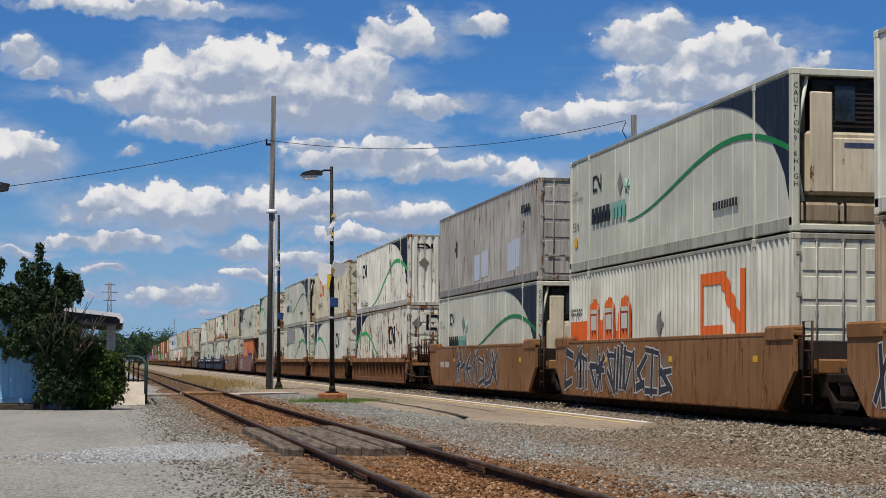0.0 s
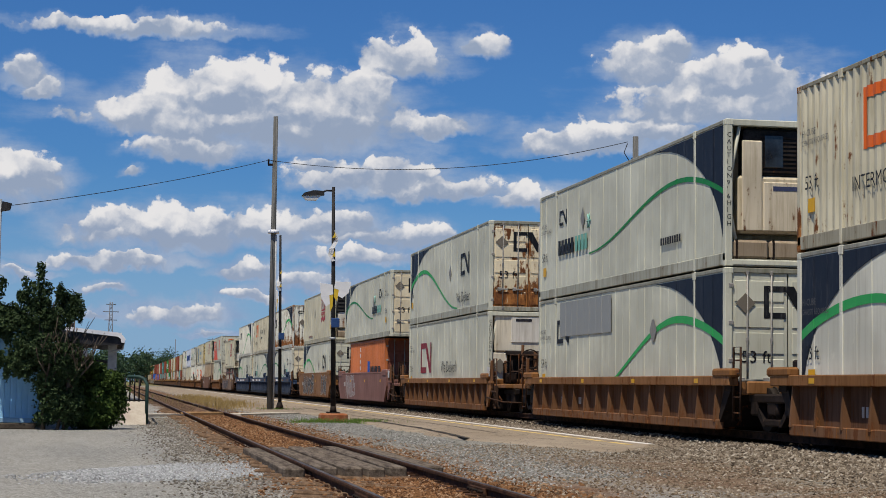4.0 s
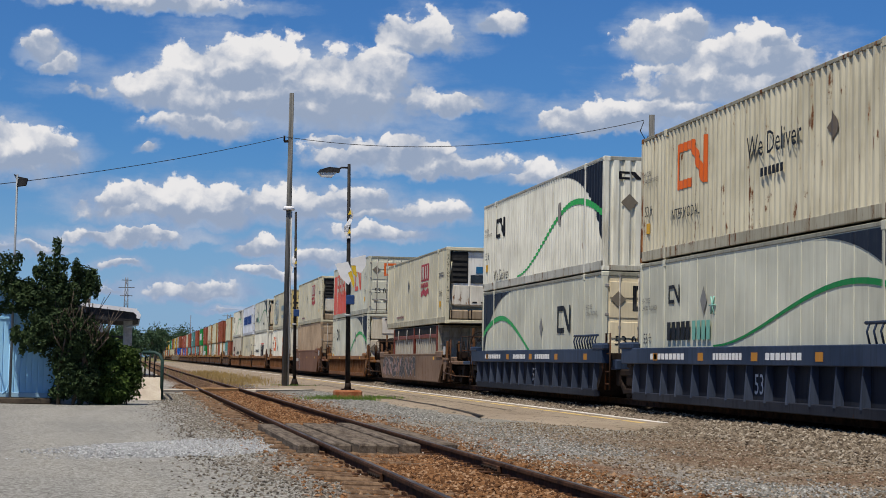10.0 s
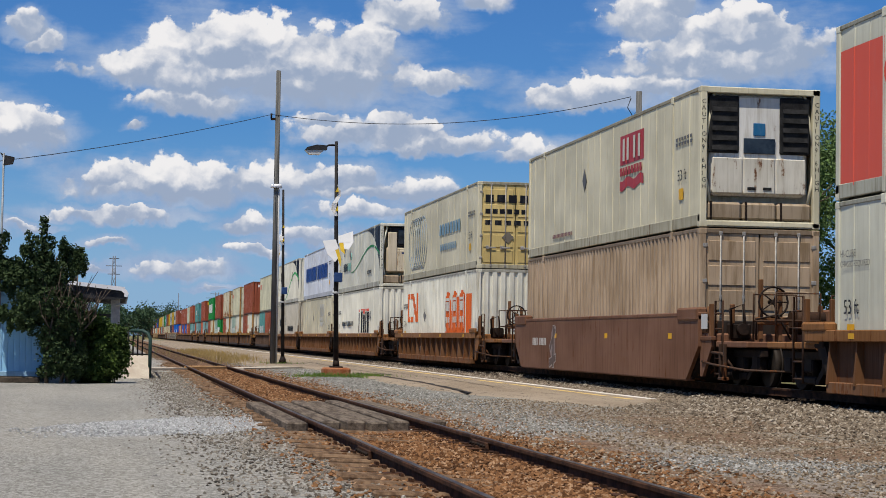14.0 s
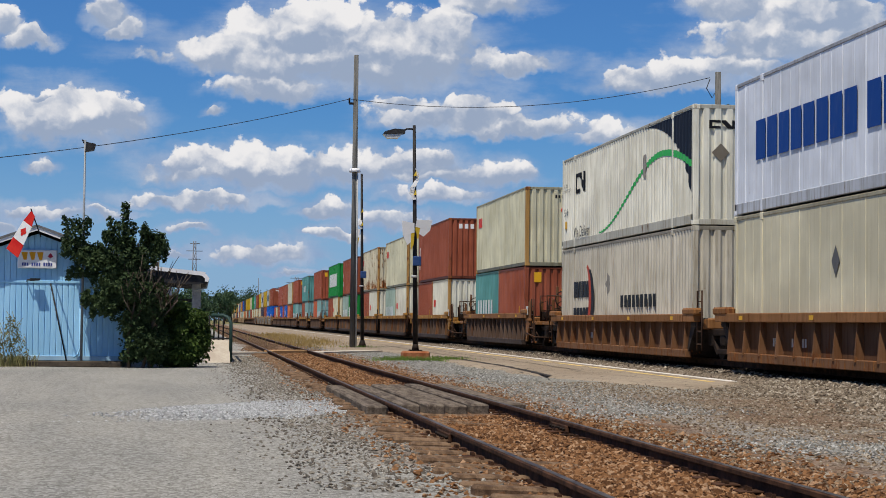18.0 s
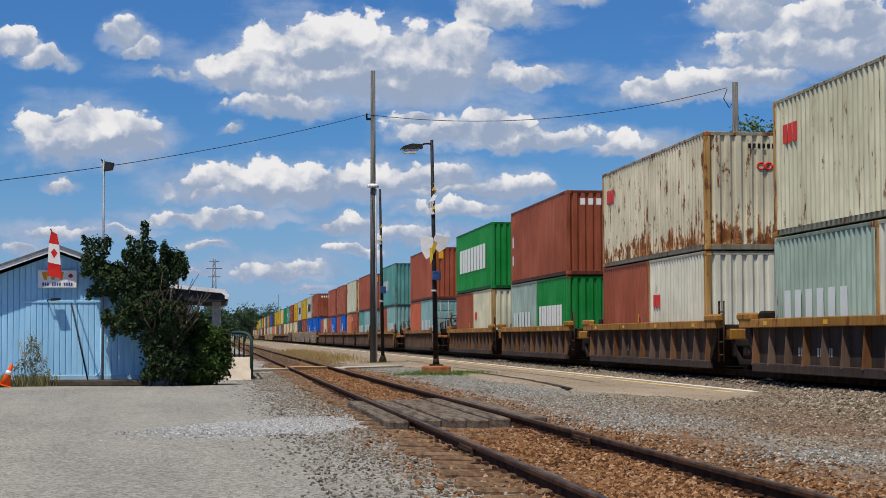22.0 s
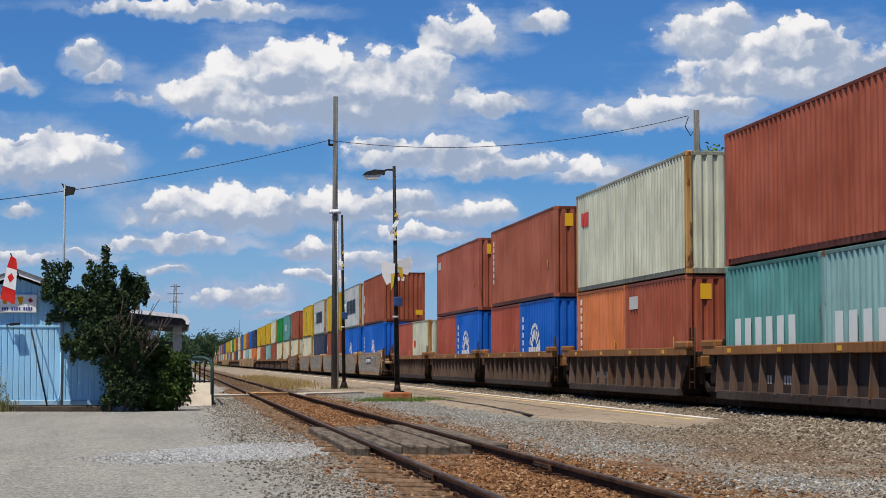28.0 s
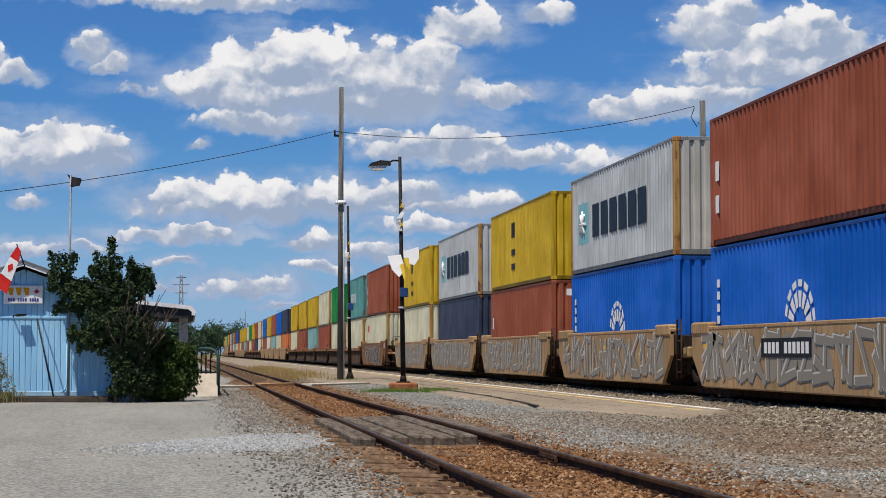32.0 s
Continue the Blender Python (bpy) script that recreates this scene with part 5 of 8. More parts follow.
class Box:
    """A freight box; its near end is at y = 0, its base at z = 0."""

    def __init__(self, length, high=2.9, colour=GREY, style="corr", end="doors", rust=0.1, dirt=0.35, art="", label="", endc=None, endrust=None, fine=True):
        self.L, self.H, self.style, self.end, self.art, self.fine = length, high, style, end, art, fine
        self.W = W53 if length > 13 else W40
        self.c, self.rust, self.dirt, self.label = colour, rust, dirt, label
        dirt = dirt * (0.5 if style == "smooth" else 1.0)
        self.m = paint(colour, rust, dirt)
        self.endm = paint(endc or colour, rust if endrust is None else endrust, dirt) if endc else self.m
        self.layers = 0

    def proud(self):
        """Each film lies a little over the one before."""
        self.layers += 1
        return 0.003 + 0.0016 * self.layers

    # decals on the wall that faces the platform
    def dx(self, y):
        s = section(self.L, self.style)
        return float(np.interp(y, [p[0] for p in s], [p[1] for p in s]))

    def band(self, name, y0, y1, lo, hi, mat, label=""):
        """A painted field between two heights, laid onto the wall's folds."""
        y0, y1 = max(0.18, min(y0, y1)), min(self.L - 0.18, max(y0, y1))
        if y1 - y0 < 0.02:
            return
        n = max(2, int((y1 - y0) / 0.25) + 1)
        ys = {round(y0 + (y1 - y0) * i / n, 4) for i in range(n + 1)}
        ys |= {round(p[0], 4) for p in section(self.L, self.style) if y0 < p[0] < y1}
        rows, over = [[], []], self.proud()
        for y in sorted(ys):
            a = lo(y) if callable(lo) else lo
            b = hi(y) if callable(hi) else hi
            x = -self.W / 2 + self.dx(y) - over
            rows[0].append((x, y, a))
            rows[1].append((x, y, max(a, b)))
        g = Geo()
        g.sheet(rows)
        part(name, g, mat, self.top, label)

    def bars(self, name, y, z, width, high, n, mat, gap=0.3, lines=1, label=""):
        """Writing that cannot be read: short bars, from y towards the near end."""
        g = Geo()
        step, over = width / n, self.proud()
        rows_ = lines
        for ln in range(rows_):
            for i in range(n):
                h = high / rows_
                z0 = z + (rows_ - 1 - ln) * h
                yy = y - i * step
                x = -self.W / 2 - over
                z1, ww = z0 + h * (0.8 if rows_ == 1 else 0.62), step * (1 - gap)
                g.box(x, x + 0.003, yy - ww, yy, z0, z1)
        tagged(part(name, g, mat, self.top, label), kind="stuff")

    def words(self, text, y, z, size, mat):
        ob = part("lettering", letters(text, size), mat, self.top)
        ob.matrix_basis = Matrix(((0, 0, -1, -self.W / 2 - self.proud() - 0.002), (-1, 0, 0, y), (0, 1, 0, z), (0, 0, 0, 1)))

    def ribbon(self, y, z, h, mat):
        """The owner's mark, drawn as a plain ribbon: an open frame, a slanted bar and an upright."""
        w, k = 0.19 * h, 1.1 * h
        self.band("owner_mark", y - w, y, z, z + h, mat)
        self.band("owner_mark", y - k, y - w, z + h - w, z + h, mat)
        self.band("owner_mark", y - k, y - w, z, z + w, mat)
        a, b = y - 1.05 * h, y - 1.92 * h
        self.band("owner_mark", b, a, lambda v: z + h * 0.9 * max(0, (v - b) / (a - b) - 0.16), lambda v: z + min(h, h * 0.9 * ((v - b) / (a - b)) + 0.26 * h), mat)
        self.band("owner_mark", b - w, b, z, z + h, mat)

    def diamond(self, y, z, r, mat):
        self.band("placard", y - r * 0.75, y + r * 0.75, lambda v: z - r * (1 - abs(v - y) / (r * 0.75)), lambda v: z + r * (1 - abs(v - y) / (r * 0.75)), mat, "diamond placard holder")

    def wave(self, flip=False):
        H, L = self.H, self.L
        f = (lambda y: L - y) if flip else (lambda y: y)
        z0, z1 = 0.2, H - 0.1
        start, fat = (0.30, 0.055) if "cool" in self.art else (0.04, 0.10)

        def dome(y):
            t = min(1.0, max(0.0, (5.3 - f(y)) / 5.15))
            return z0 + (z1 - z0) * math.sqrt(max(0.0, 1 - t ** 2.1))
        e = sorted((f(0.18), f(5.25)))
        self.band("dark_field", e[0], e[1], dome, z1, ink((0.013, 0.018, 0.03), 0.2), "dark corner field")

        def line(y):
            v = f(y)
            if v > 3.2:
                t = min(1.0, max(0.0, (10.6 - v) / 7.4))
                t = t * t * (3 - 2 * t)
                return z0 + (z1 - z0) * (start + (0.70 - start) * t)
            t = (3.2 - v) / 3.2
            return z0 + (z1 - z0) * (0.70 - 0.22 * t * t)

        def thick(y):
            return 0.03 + fat * max(0.0, min(1.0, (10.6 - f(y)) / 8.5))
        e = sorted((f(0.18), f(10.6)))
        self.band("green_swoosh", e[0], e[1], lambda y: line(y) - thick(y), lambda y: line(y) + thick(y) * 0.3, ink(INK_GREEN if "cool" in self.art else (0.035, 0.33, 0.09), 0.25), "green curved stripe")

    def build(self, s15, z):
        L, H, w = self.L, self.H, self.W / 2
        kind = "reefer_container" if self.end in ("thermo", "carrier", "carrier2") else "shipping_container"
        self.top = thing(kind, self.label, "container", "containers on the train")
        st, m = self.style, self.m
        TRAIN.append((self.top, s15, z))
        top = self.top

        def wall():
            pts = section(L, st)
            g = Geo().sheet([[(-w + d, y, 0.14) for y, d in pts], [(-w + d, y, H - 0.07) for y, d in pts]])
            return g.box(-w + (0.055 if st != "deep" else 0.17), -w + (0.062 if st != "deep" else 0.18), 0.17, L - 0.17, 0.14, H - 0.07)
        side = shared(("side_wall", L, H, st), wall)
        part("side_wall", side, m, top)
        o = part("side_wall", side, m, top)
        o.matrix_basis = pose(0, L, 0, 0, 0, 180)

        def frame_():
            g = Geo()
            for sx in (-1, 1):
                a, b = sorted((sx * w, sx * (w - 0.09)))
                ins = 0.0 if L > 13 else 0.035 * sx
                g.box(a - ins, b - ins, 0.02, L - 0.02, 0.02, 0.26 if L > 13 else 0.15, 0.012)
            for y in (0.0, L - 0.1):
                g.box(-w + 0.05, w - 0.05, y + 0.01, y + 0.09, 0.0, 0.14, 0.01)
            return g.box(-w + 0.08, w - 0.08, 0.05, L - 0.05, 0.06, 0.13)
        # short boxes: base tone cut to 0.4, painting the shadow between stacks
        part("base_frame", shared(("base_frame", L, H), frame_), paint(tuple(v * (0.7 if L > 13 else 0.4) for v in self.c), min(0.3, self.rust + 0.12), 0.7), top)

        def lid():
            g = Geo().box(-w + 0.03, w - 0.03, 0.03, L - 0.03, H - 0.035, H - 0.006)
            n = int(L / 1.0)
            for i in range(n):
                y = 0.5 + i * (L - 1) / n
                g.box(-w + 0.15, w - 0.15, y, y + 0.35, H - 0.02, H + 0.004)
            for sx in (-1, 1):
                a, b = sorted((sx * w, sx * (w - 0.06)))
                g.box(a, b, 0.02, L - 0.02, H - 0.08, H, 0.012)
            for y in (0.01, L - 0.08):
                g.box(-w + 0.04, w - 0.04, y, y + 0.07, H - 0.1, H, 0.01)
            return g
        part("roof", shared(("roof", L, H), lid), paint(tuple(0.5 * v for v in self.c), min(0.6, self.rust + 0.1), 0.5), top)

        def post():
            g = Geo().box(-w, -w + 0.15, 0.0, 0.17, 0.0, H, 0.018)
            return g
        pm = shared(("corner_post", w, H), post)
        postm = (paint((0.40, 0.23, 0.075) if L < 13 and self.c in (OLIVE, GREYW, PGREY, (0.56, 0.52, 0.38), (0.49, 0.51, 0.40)) else self.c, min(0.5, self.rust + (0.25 if L < 13 else 0.1)), 0.6) if st == "corr" and self.rust > 0.01 else m)
        for q in (pose(0, 0, 0), pose(0, L, 0, 0, 0, 180)):
            part("corner_post", pm, postm, top).matrix_basis = q
        pm2 = shared(("corner_post", w, H, 2), lambda: Geo().box(w - 0.15, w, 0.0, 0.17, 0.0, H, 0.018))
        for q in (pose(0, 0, 0), pose(0, L, 0, 0, 0, 180)):
            part("corner_post", pm2, postm, top).matrix_basis = q
        if L > 13:
            mid = shared(("lifting_post", H), lambda: Geo().box(-w - 0.006, -w + 0.1, -0.06, 0.06, 0.0, H + 0.004, 0.012).box(-w - 0.012, -w + 0.1, -0.09, 0.09, H - 0.15, H + 0.01, 0.01))
            for y in (1.98, L - 1.98):
                part("lifting_post", mid, m, top).matrix_basis = pose(0, y, 0)
                part("lifting_post", mid, m, top).matrix_basis = pose(0, y, 0, 0, 0, 180)
        if self.fine:
            cast = shared(("corner_casting",), lambda: Geo().box(-0.004, 0.17, -0.004, 0.175, -0.004, 0.12, 0.015).tube((-0.006, 0.09, 0.06), (0.0, 0.09, 0.06), 0.032, 8))
            for x, r in ((-w, 0), (w, 180)):
                for zz in (0.0, H - 0.116):
                    part("corner_casting", cast, postm, top).matrix_basis = pose(x, 0 if r == 0 else 0.175, zz, 0, 0, r)
                    part("corner_casting", cast, postm, top).matrix_basis = pose(x, L - 0.175 if r == 0 else L, zz, 0, 0, r)
        # far end
        part("end_wall", shared(("end_wall", w, H), lambda: Geo().box(-w + 0.12, w - 0.12, -0.08, -0.03, 0.1, H - 0.08)), m, top).matrix_basis = pose(0, L, 0)
        self.near_end()
        if self.fine:
            self.decorate()
        return top

    def near_end(self):
        w, H, top = self.W / 2, self.H, self.top
        if self.end == "corr":
            def wall():
                pts, n = [(-w + 0.14, 0.03)], 8
                p = (2 * w - 0.28) / n
                for i in range(n):
                    x = -w + 0.14 + i * p
                    pts += [(x + p * 0.1, 0.06), (x + p * 0.3, 0.06), (x + p * 0.42, 0.012), (x + p * 0.88, 0.012)]
                pts.append((w - 0.14, 0.03))
                g = Geo().sheet([[(x, y, 0.12) for x, y in pts], [(x, y, H - 0.09) for x, y in pts]])
                return g.box(-w + 0.1, w - 0.1, 0.075, 0.085, 0.12, H - 0.09)
            part("end_wall", shared(("end_wall", w, H, "corr"), wall), self.endm, top)
            if self.fine and self.art.startswith("cn"):
                h0, h1 = H * 0.80, H * 0.87
                g = Geo().box(-w * 0.70, -w * 0.64, 0.004, 0.011, h0, h1).box(-w * 0.64, -w * 0.48, 0.004, 0.011, h1 - 0.06, h1).box(-w * 0.64, -w * 0.48, 0.004, 0.011, h0, h0 + 0.06)
                g.prism([(-w * 0.46, h1), (-w * 0.38, h1), (-w * 0.26, h0 + 0.05), (-w * 0.26, h0), (-w * 0.34, h0), (-w * 0.46, h1 - 0.05)], "y", 0.004, 0.011).box(-w * 0.26, -w * 0.20, 0.004, 0.011, h0, h1)
                part("owner_mark", g, ink(INK_BLACK), top)
                self.placard_end(-w * 0.48, H * 0.60, 0.22)
                ob = part("lettering", letters("53 ft", 0.34), ink(INK_BLACK), top)
                ob.matrix_basis = pose(w * 0.34, 0.006, H * 0.40, 90, 0, 0)
                for ln, zz in ((4, 0.86), (6, 0.78), (3, 0.30)):
                    g = Geo()
                    for u in range(ln):
                        g.box(w * 0.26 + u * 0.12, w * 0.26 + u * 0.12 + 0.075, 0.004, 0.010, H * zz, H * zz + (0.15 if ln > 3 else 0.22))
                    tagged(part("number_mark", g, ink(INK_BLACK), top), kind="stuff")
            return
        if self.end == "doors":
            def leaf(sx):
                def make():
                    a, b = sorted((sx * 0.012, sx * (w - 0.13)))
                    return Geo().box(a, b, 0.035, 0.075, 0.13, H - 0.1, 0.006)
                return make
            for sx in (-1, 1):
                d = part("door", shared(("door", w, H, sx), leaf(sx)), self.endm, top, "steel box door")
                if not self.fine:
                    continue
                a, b = sorted((sx * 0.012, sx * (w - 0.13)))
                dz = (H - 0.35) / 5
                for k in range(5):
                    part("door_panel", shared(("door_panel", w, H, sx, k), lambda: Geo().box(a + 0.07, b - 0.07, 0.018, 0.04, 0.2 + k * dz, 0.1 + (k + 1) * dz, 0.016)), self.endm, d)
                bar = shared(("locking_bar", H), lambda: Geo().tube((0, 0, 0.1), (0, 0, H - 0.07), 0.02, 8).box(-0.035, 0.035, -0.02, 0.03, 0.06, 0.14, 0.006).box(-0.035, 0.035, -0.02, 0.03, H - 0.14, H - 0.06, 0.006).box(-0.03, 0.03, -0.015, 0.03, H * 0.5, H * 0.5 + 0.08, 0.006))
                grip = shared(("handle",), lambda: Geo().box(-0.3, 0.02, -0.025, 0.0, -0.03, 0.02, 0.008).box(-0.32, -0.2, -0.02, 0.02, -0.06, 0.06, 0.01))
                for f in (0.28, 0.72):
                    x = sx * (0.03 + f * (w - 0.17))
                    b = part("locking_bar", bar, bare_bar, d, at=(x, 0.012, 0))
                    part("handle", grip, bare_bar, d, at=(x + 0.15, 0.0, H * 0.24))
                hin = shared(("hinge",), lambda: Geo().box(-0.05, 0.05, -0.02, 0.05, -0.04, 0.04, 0.008))
                for k in range(4):
                    part("hinge", hin, bare_bar, d, at=(sx * (w - 0.12), 0.01, 0.35 + k * (H - 0.7) / 3))
            if self.art.startswith("trans"):
                for k, (n, sz) in enumerate(((5, 0.26), (8, 0.16), (6, 0.16))):
                    g = Geo()
                    for u in range(n):
                        g.box(-w * 0.8 + u * 1.9 * w * 0.8 / n, -w * 0.8 + (u + 0.7) * 1.9 * w * 0.8 / n, 0.012, 0.019, H * (0.76 - 0.13 * k), H * (0.76 - 0.13 * k) + sz)
                    tagged(part("door_lettering", g, ink(INK_BLACK), top), kind="stuff")
                self.placard_end(-w * 0.2, H * 0.36, 0.2)
            if self.art.startswith("cn") or "cool" in self.art:
                dark = ink(INK_ORANGE if "orange" in self.art or "pink" in self.art else INK_BLACK)
                g = Geo().box(-0.50, -0.40, 0.012, 0.019, H * 0.66, H * 0.88).box(-0.395, -0.05, 0.012, 0.019, H * 0.84, H * 0.88).box(-0.395, -0.05, 0.012, 0.019, H * 0.66, H * 0.70)
                g.prism([(-0.04, H * 0.88), (0.12, H * 0.88), (0.40, H * 0.70), (0.40, H * 0.66), (0.28, H * 0.66), (-0.04, H * 0.84)], "y", 0.012, 0.019).box(0.405, 0.50, 0.012, 0.019, H * 0.66, H * 0.88)
                part("owner_mark", g, dark, top)
                self.placard_end(-w * 0.68, H * 0.76, 0.2)
                ob = part("lettering", letters("53 ft", 0.34), ink(INK_BLACK), top)
                ob.matrix_basis = pose(-w * 0.75, 0.012, H * 0.36, 90, 0, 0)
            return
        # refrigeration set in the near end
        white = paint((0.66, 0.65, 0.60) if self.end == "thermo" else (0.50, 0.43, 0.30), 0.25, 0.4)
        part("bulkhead", Geo().box(-w + 0.1, w - 0.1, 0.5, 0.56, 0.1, H - 0.06), white, top)
        part("end_beam", Geo().box(-w + 0.06, w - 0.06, 0.0, 0.3, 0.02, 0.13, 0.015), self.m, top)
        if self.end != "carrier2":
            for k in range(3):
                x0 = -w + 0.16 + k * (2 * w - 0.32) / 3
                part("fuel_tank", Geo().box(x0 + 0.01, x0 + (2 * w - 0.32) / 3 - 0.01, 0.03, 0.42, 0.15, 0.52, 0.05), paint((0.30, 0.235, 0.16), 0.2, 0.6), top, "dusty tan fuel tank")
                part("tank_strap", Geo().box(x0 + 0.06, x0 + 0.10, 0.015, 0.43, 0.14, 0.53, 0.004), iron, top)
        part("end_header", Geo().box(-w, w, 0.0, 0.12, H - 0.13, H, 0.015), self.m, top)
        g = Geo()
        for sx in (-1, 1):
            g.tube((sx * (w - 0.08), 0.08, H * 0.52), (sx * (w - 0.32), 0.1, H - 0.1), 0.035, 6)
            g.tube((sx * (w - 0.08), 0.08, H * 0.45), (sx * (w - 0.26), 0.1, 0.4), 0.035, 6)
        part("brace", g, self.m, top, "diagonal corner braces")
        if self.end == "carrier2":
            pale = paint((0.60, 0.545, 0.42), 0.22, 0.45)
            unit = part("cooling_unit", Geo().box(-w + 0.22, w - 0.16, 0.05, 0.5, H * 0.56, H - 0.1, 0.04), pale, top, "stained cream refrigeration cabinet")
            part("upper_panel", Geo().box(-w * 0.42, w * 0.42, 0.02, 0.07, H * 0.66, H - 0.16, 0.03), paint((0.66, 0.63, 0.55), 0.15, 0.35), unit, "off-white access panel")
            part("side_hatch", Geo().box(w * 0.50, w * 0.82, 0.02, 0.07, H * 0.62, H * 0.84, 0.02).box(w * 0.52, w * 0.80, 0.01, 0.03, H * 0.86, H * 0.93, 0.01), pale, unit)
            part("maker_plate", Geo().box(-w * 0.30, w * 0.10, 0.012, 0.022, H * 0.895, H * 0.925), ink((0.03, 0.03, 0.035)), unit)
            part("shelf", Geo().box(-w * 0.55, w * 0.72, -0.08, 0.3, H * 0.52, H * 0.57, 0.02), car_dim, top, "dark drip shelf")
            part("side_cheek", Geo().box(-w + 0.14, -w * 0.50, 0.06, 0.5, 0.12, H * 0.55, 0.03), pale, top, "rust-streaked cream cheek panel")
            self.placard_end(-w * 0.70, H * 0.40, 0.24)
            # black plate stands in for the shade deep in the open bay
            part("machinery_bay", Geo().box(-w * 0.48, w * 0.86, 0.36, 0.5, 0.12, H * 0.52, 0.02), rubber, top, "open machinery bay with shade-black back")
            part("fan_cowl", Geo().ring((0.05, 0.3, H * 0.36), (0, 1, 0), 0.34, 0.035, 16).tube((0.05, 0.3, H * 0.36), (0.05, 0.4, H * 0.36), 0.1, 10).box(0.45, 0.95, 0.15, 0.4, H * 0.14, H * 0.30, 0.03), iron, top, "greasy round fan cowl")
            part("fuel_tank", Geo().tube((-0.5, 0.25, H * 0.17), (0.35, 0.25, H * 0.17), 0.17, 12), paint((0.30, 0.26, 0.2), 0.3, 0.5), top, "dirty fuel tank")
        elif self.end == "thermo":
            unit = part("cooling_unit", Geo().box(-w + 0.24, w - 0.24, 0.1, 0.5, 0.66, H - 0.10, 0.10), white, top, "white refrigeration unit")
            for x0, x1 in ((-w + 0.28, -0.36), (-0.345, 0.345), (0.36, w - 0.28)):
                part("lower_panel", Geo().box(x0, x1, 0.065, 0.12, 0.70, H * 0.5, 0.03), paint((0.62, 0.59, 0.50), 0.34, 0.4), unit, "rust-streaked lower door")
            part("door_grip", Geo().box(-0.26, -0.08, 0.05, 0.07, H * 0.27, H * 0.29, 0.005).box(0.08, 0.26, 0.05, 0.07, H * 0.27, H * 0.29, 0.005), rubber, unit)
            for sx in (-1, 1):
                a, b = sorted((sx * 0.44, sx * (w - 0.20)))
                gr = part("air_grille", Geo().box(a, b, 0.06, 0.12, H * 0.53, H - 0.17, 0.05), rubber, unit, "black air grille")
                gs = Geo()
                for i in range(5):
                    z = H * 0.55 + i * 0.2
                    gs.prism([(0.03, z), (0.065, z + 0.02), (0.065, z + 0.11)], "x", a + 0.06, b - 0.06)
                part("louvre", gs, rubber, gr)
            part("display_panel", Geo().box(-0.34, 0.34, 0.065, 0.1, H * 0.53, H * 0.64, 0.01), dark_glass, unit)
            part("maker_plate", Geo().box(-0.13, 0.13, 0.08, 0.1, H * 0.66, H * 0.75, 0.01), ink((0.02, 0.12, 0.25)), unit)
        else:
            unit = part("cooling_unit", Geo().box(-w + 0.3, w - 0.2, 0.08, 0.5, 0.66, H * 0.62, 0.06), white, top, "stained cream refrigeration unit")
            for x0, x1, zz in ((-w + 0.36, -w + 0.78, H * 0.86), (-w + 0.80, 0.30, H * 0.58), (0.33, w - 0.26, H * 0.58)):
                part("lower_panel", Geo().box(x0, x1, 0.05, 0.1, 0.70, zz, 0.03), paint((0.60, 0.52, 0.38), 0.3, 0.4), unit)
            gr = part("air_grille", Geo().box(-w + 0.42, w - 0.22, 0.12, 0.5, H * 0.62, H - 0.16, 0.04), rubber, top, "black slatted condenser grille")
            gs = Geo()
            for i in range(9):
                z = H * 0.645 + i * 0.085
                gs.box(-w + 0.75, w - 0.28, 0.1, 0.125, z, z + 0.04)
            part("louvre", gs, car_dim, gr)
            part("solar_panel", Geo().box(-w + 0.84, -w + 1.22, 0.085, 0.11, H * 0.68, H * 0.9, 0.008), dark_glass, gr, "small dark solar panel")
            part("maker_plate", Geo().box(-0.3, 0.3, 0.044, 0.052, H * 0.52, H * 0.55), ink((0.05, 0.06, 0.12)), unit)
        # warning down the post, letter under letter
        for x in (-w + 0.025, w - 0.12):
            ob = part("caution_lettering", letters("C\nA\nU\nT\nI\nO\nN\n9\n'\n6\nH\nI\nG\nH", 0.135), ink(INK_BLACK), top)
            ob.matrix_basis = pose(x, -0.003, H - 0.36, 90, 0, 0)

    def placard_end(self, x, z, r):
        g = Geo().prism([(x - r, z), (x, z + r), (x + r, z), (x, z - r)], "y", -0.004, 0.02)
        part("placard", g, ink((0.16, 0.14, 0.11)), self.top, "weathered diamond placard holder")

    def decorate(self):
        a, L, H, w = self.art, self.L, self.H, self.W / 2
        black, white = ink(INK_BLACK), ink(INK_WHITE)
        iso = "line" in a
        if L > 13 and "plain" not in a:
            yl = L - 0.25
            if "near" in a:
                yl = 1.75
            if "cool" in a or a.startswith("cn"):
                self.words("HI-CUBE", yl if "near" not in a else 1.7, H * 0.68, 0.17, ink((0.10, 0.10, 0.10)))
                self.words("CHASSIS REQUIRED", yl if "near" not in a else 1.7, H * 0.625, 0.14, ink((0.10, 0.10, 0.10)))
            else:
                self.bars("small_print", yl if "near" not in a else 1.7, H * 0.62, 1.2, 0.22, 6, ink((0.12, 0.12, 0.12)), 0.35, 2)
            self.words("53 ft", (yl - 0.15) if "near" not in a else 1.55, H * 0.36, 0.34, black)
            self.bars("tag", yl - 0.3, H * 0.22, 0.3, 0.3, 1, ink(INK_YELLOW), 0.0)
        if "wave" in a:
            self.wave("rev" in a)
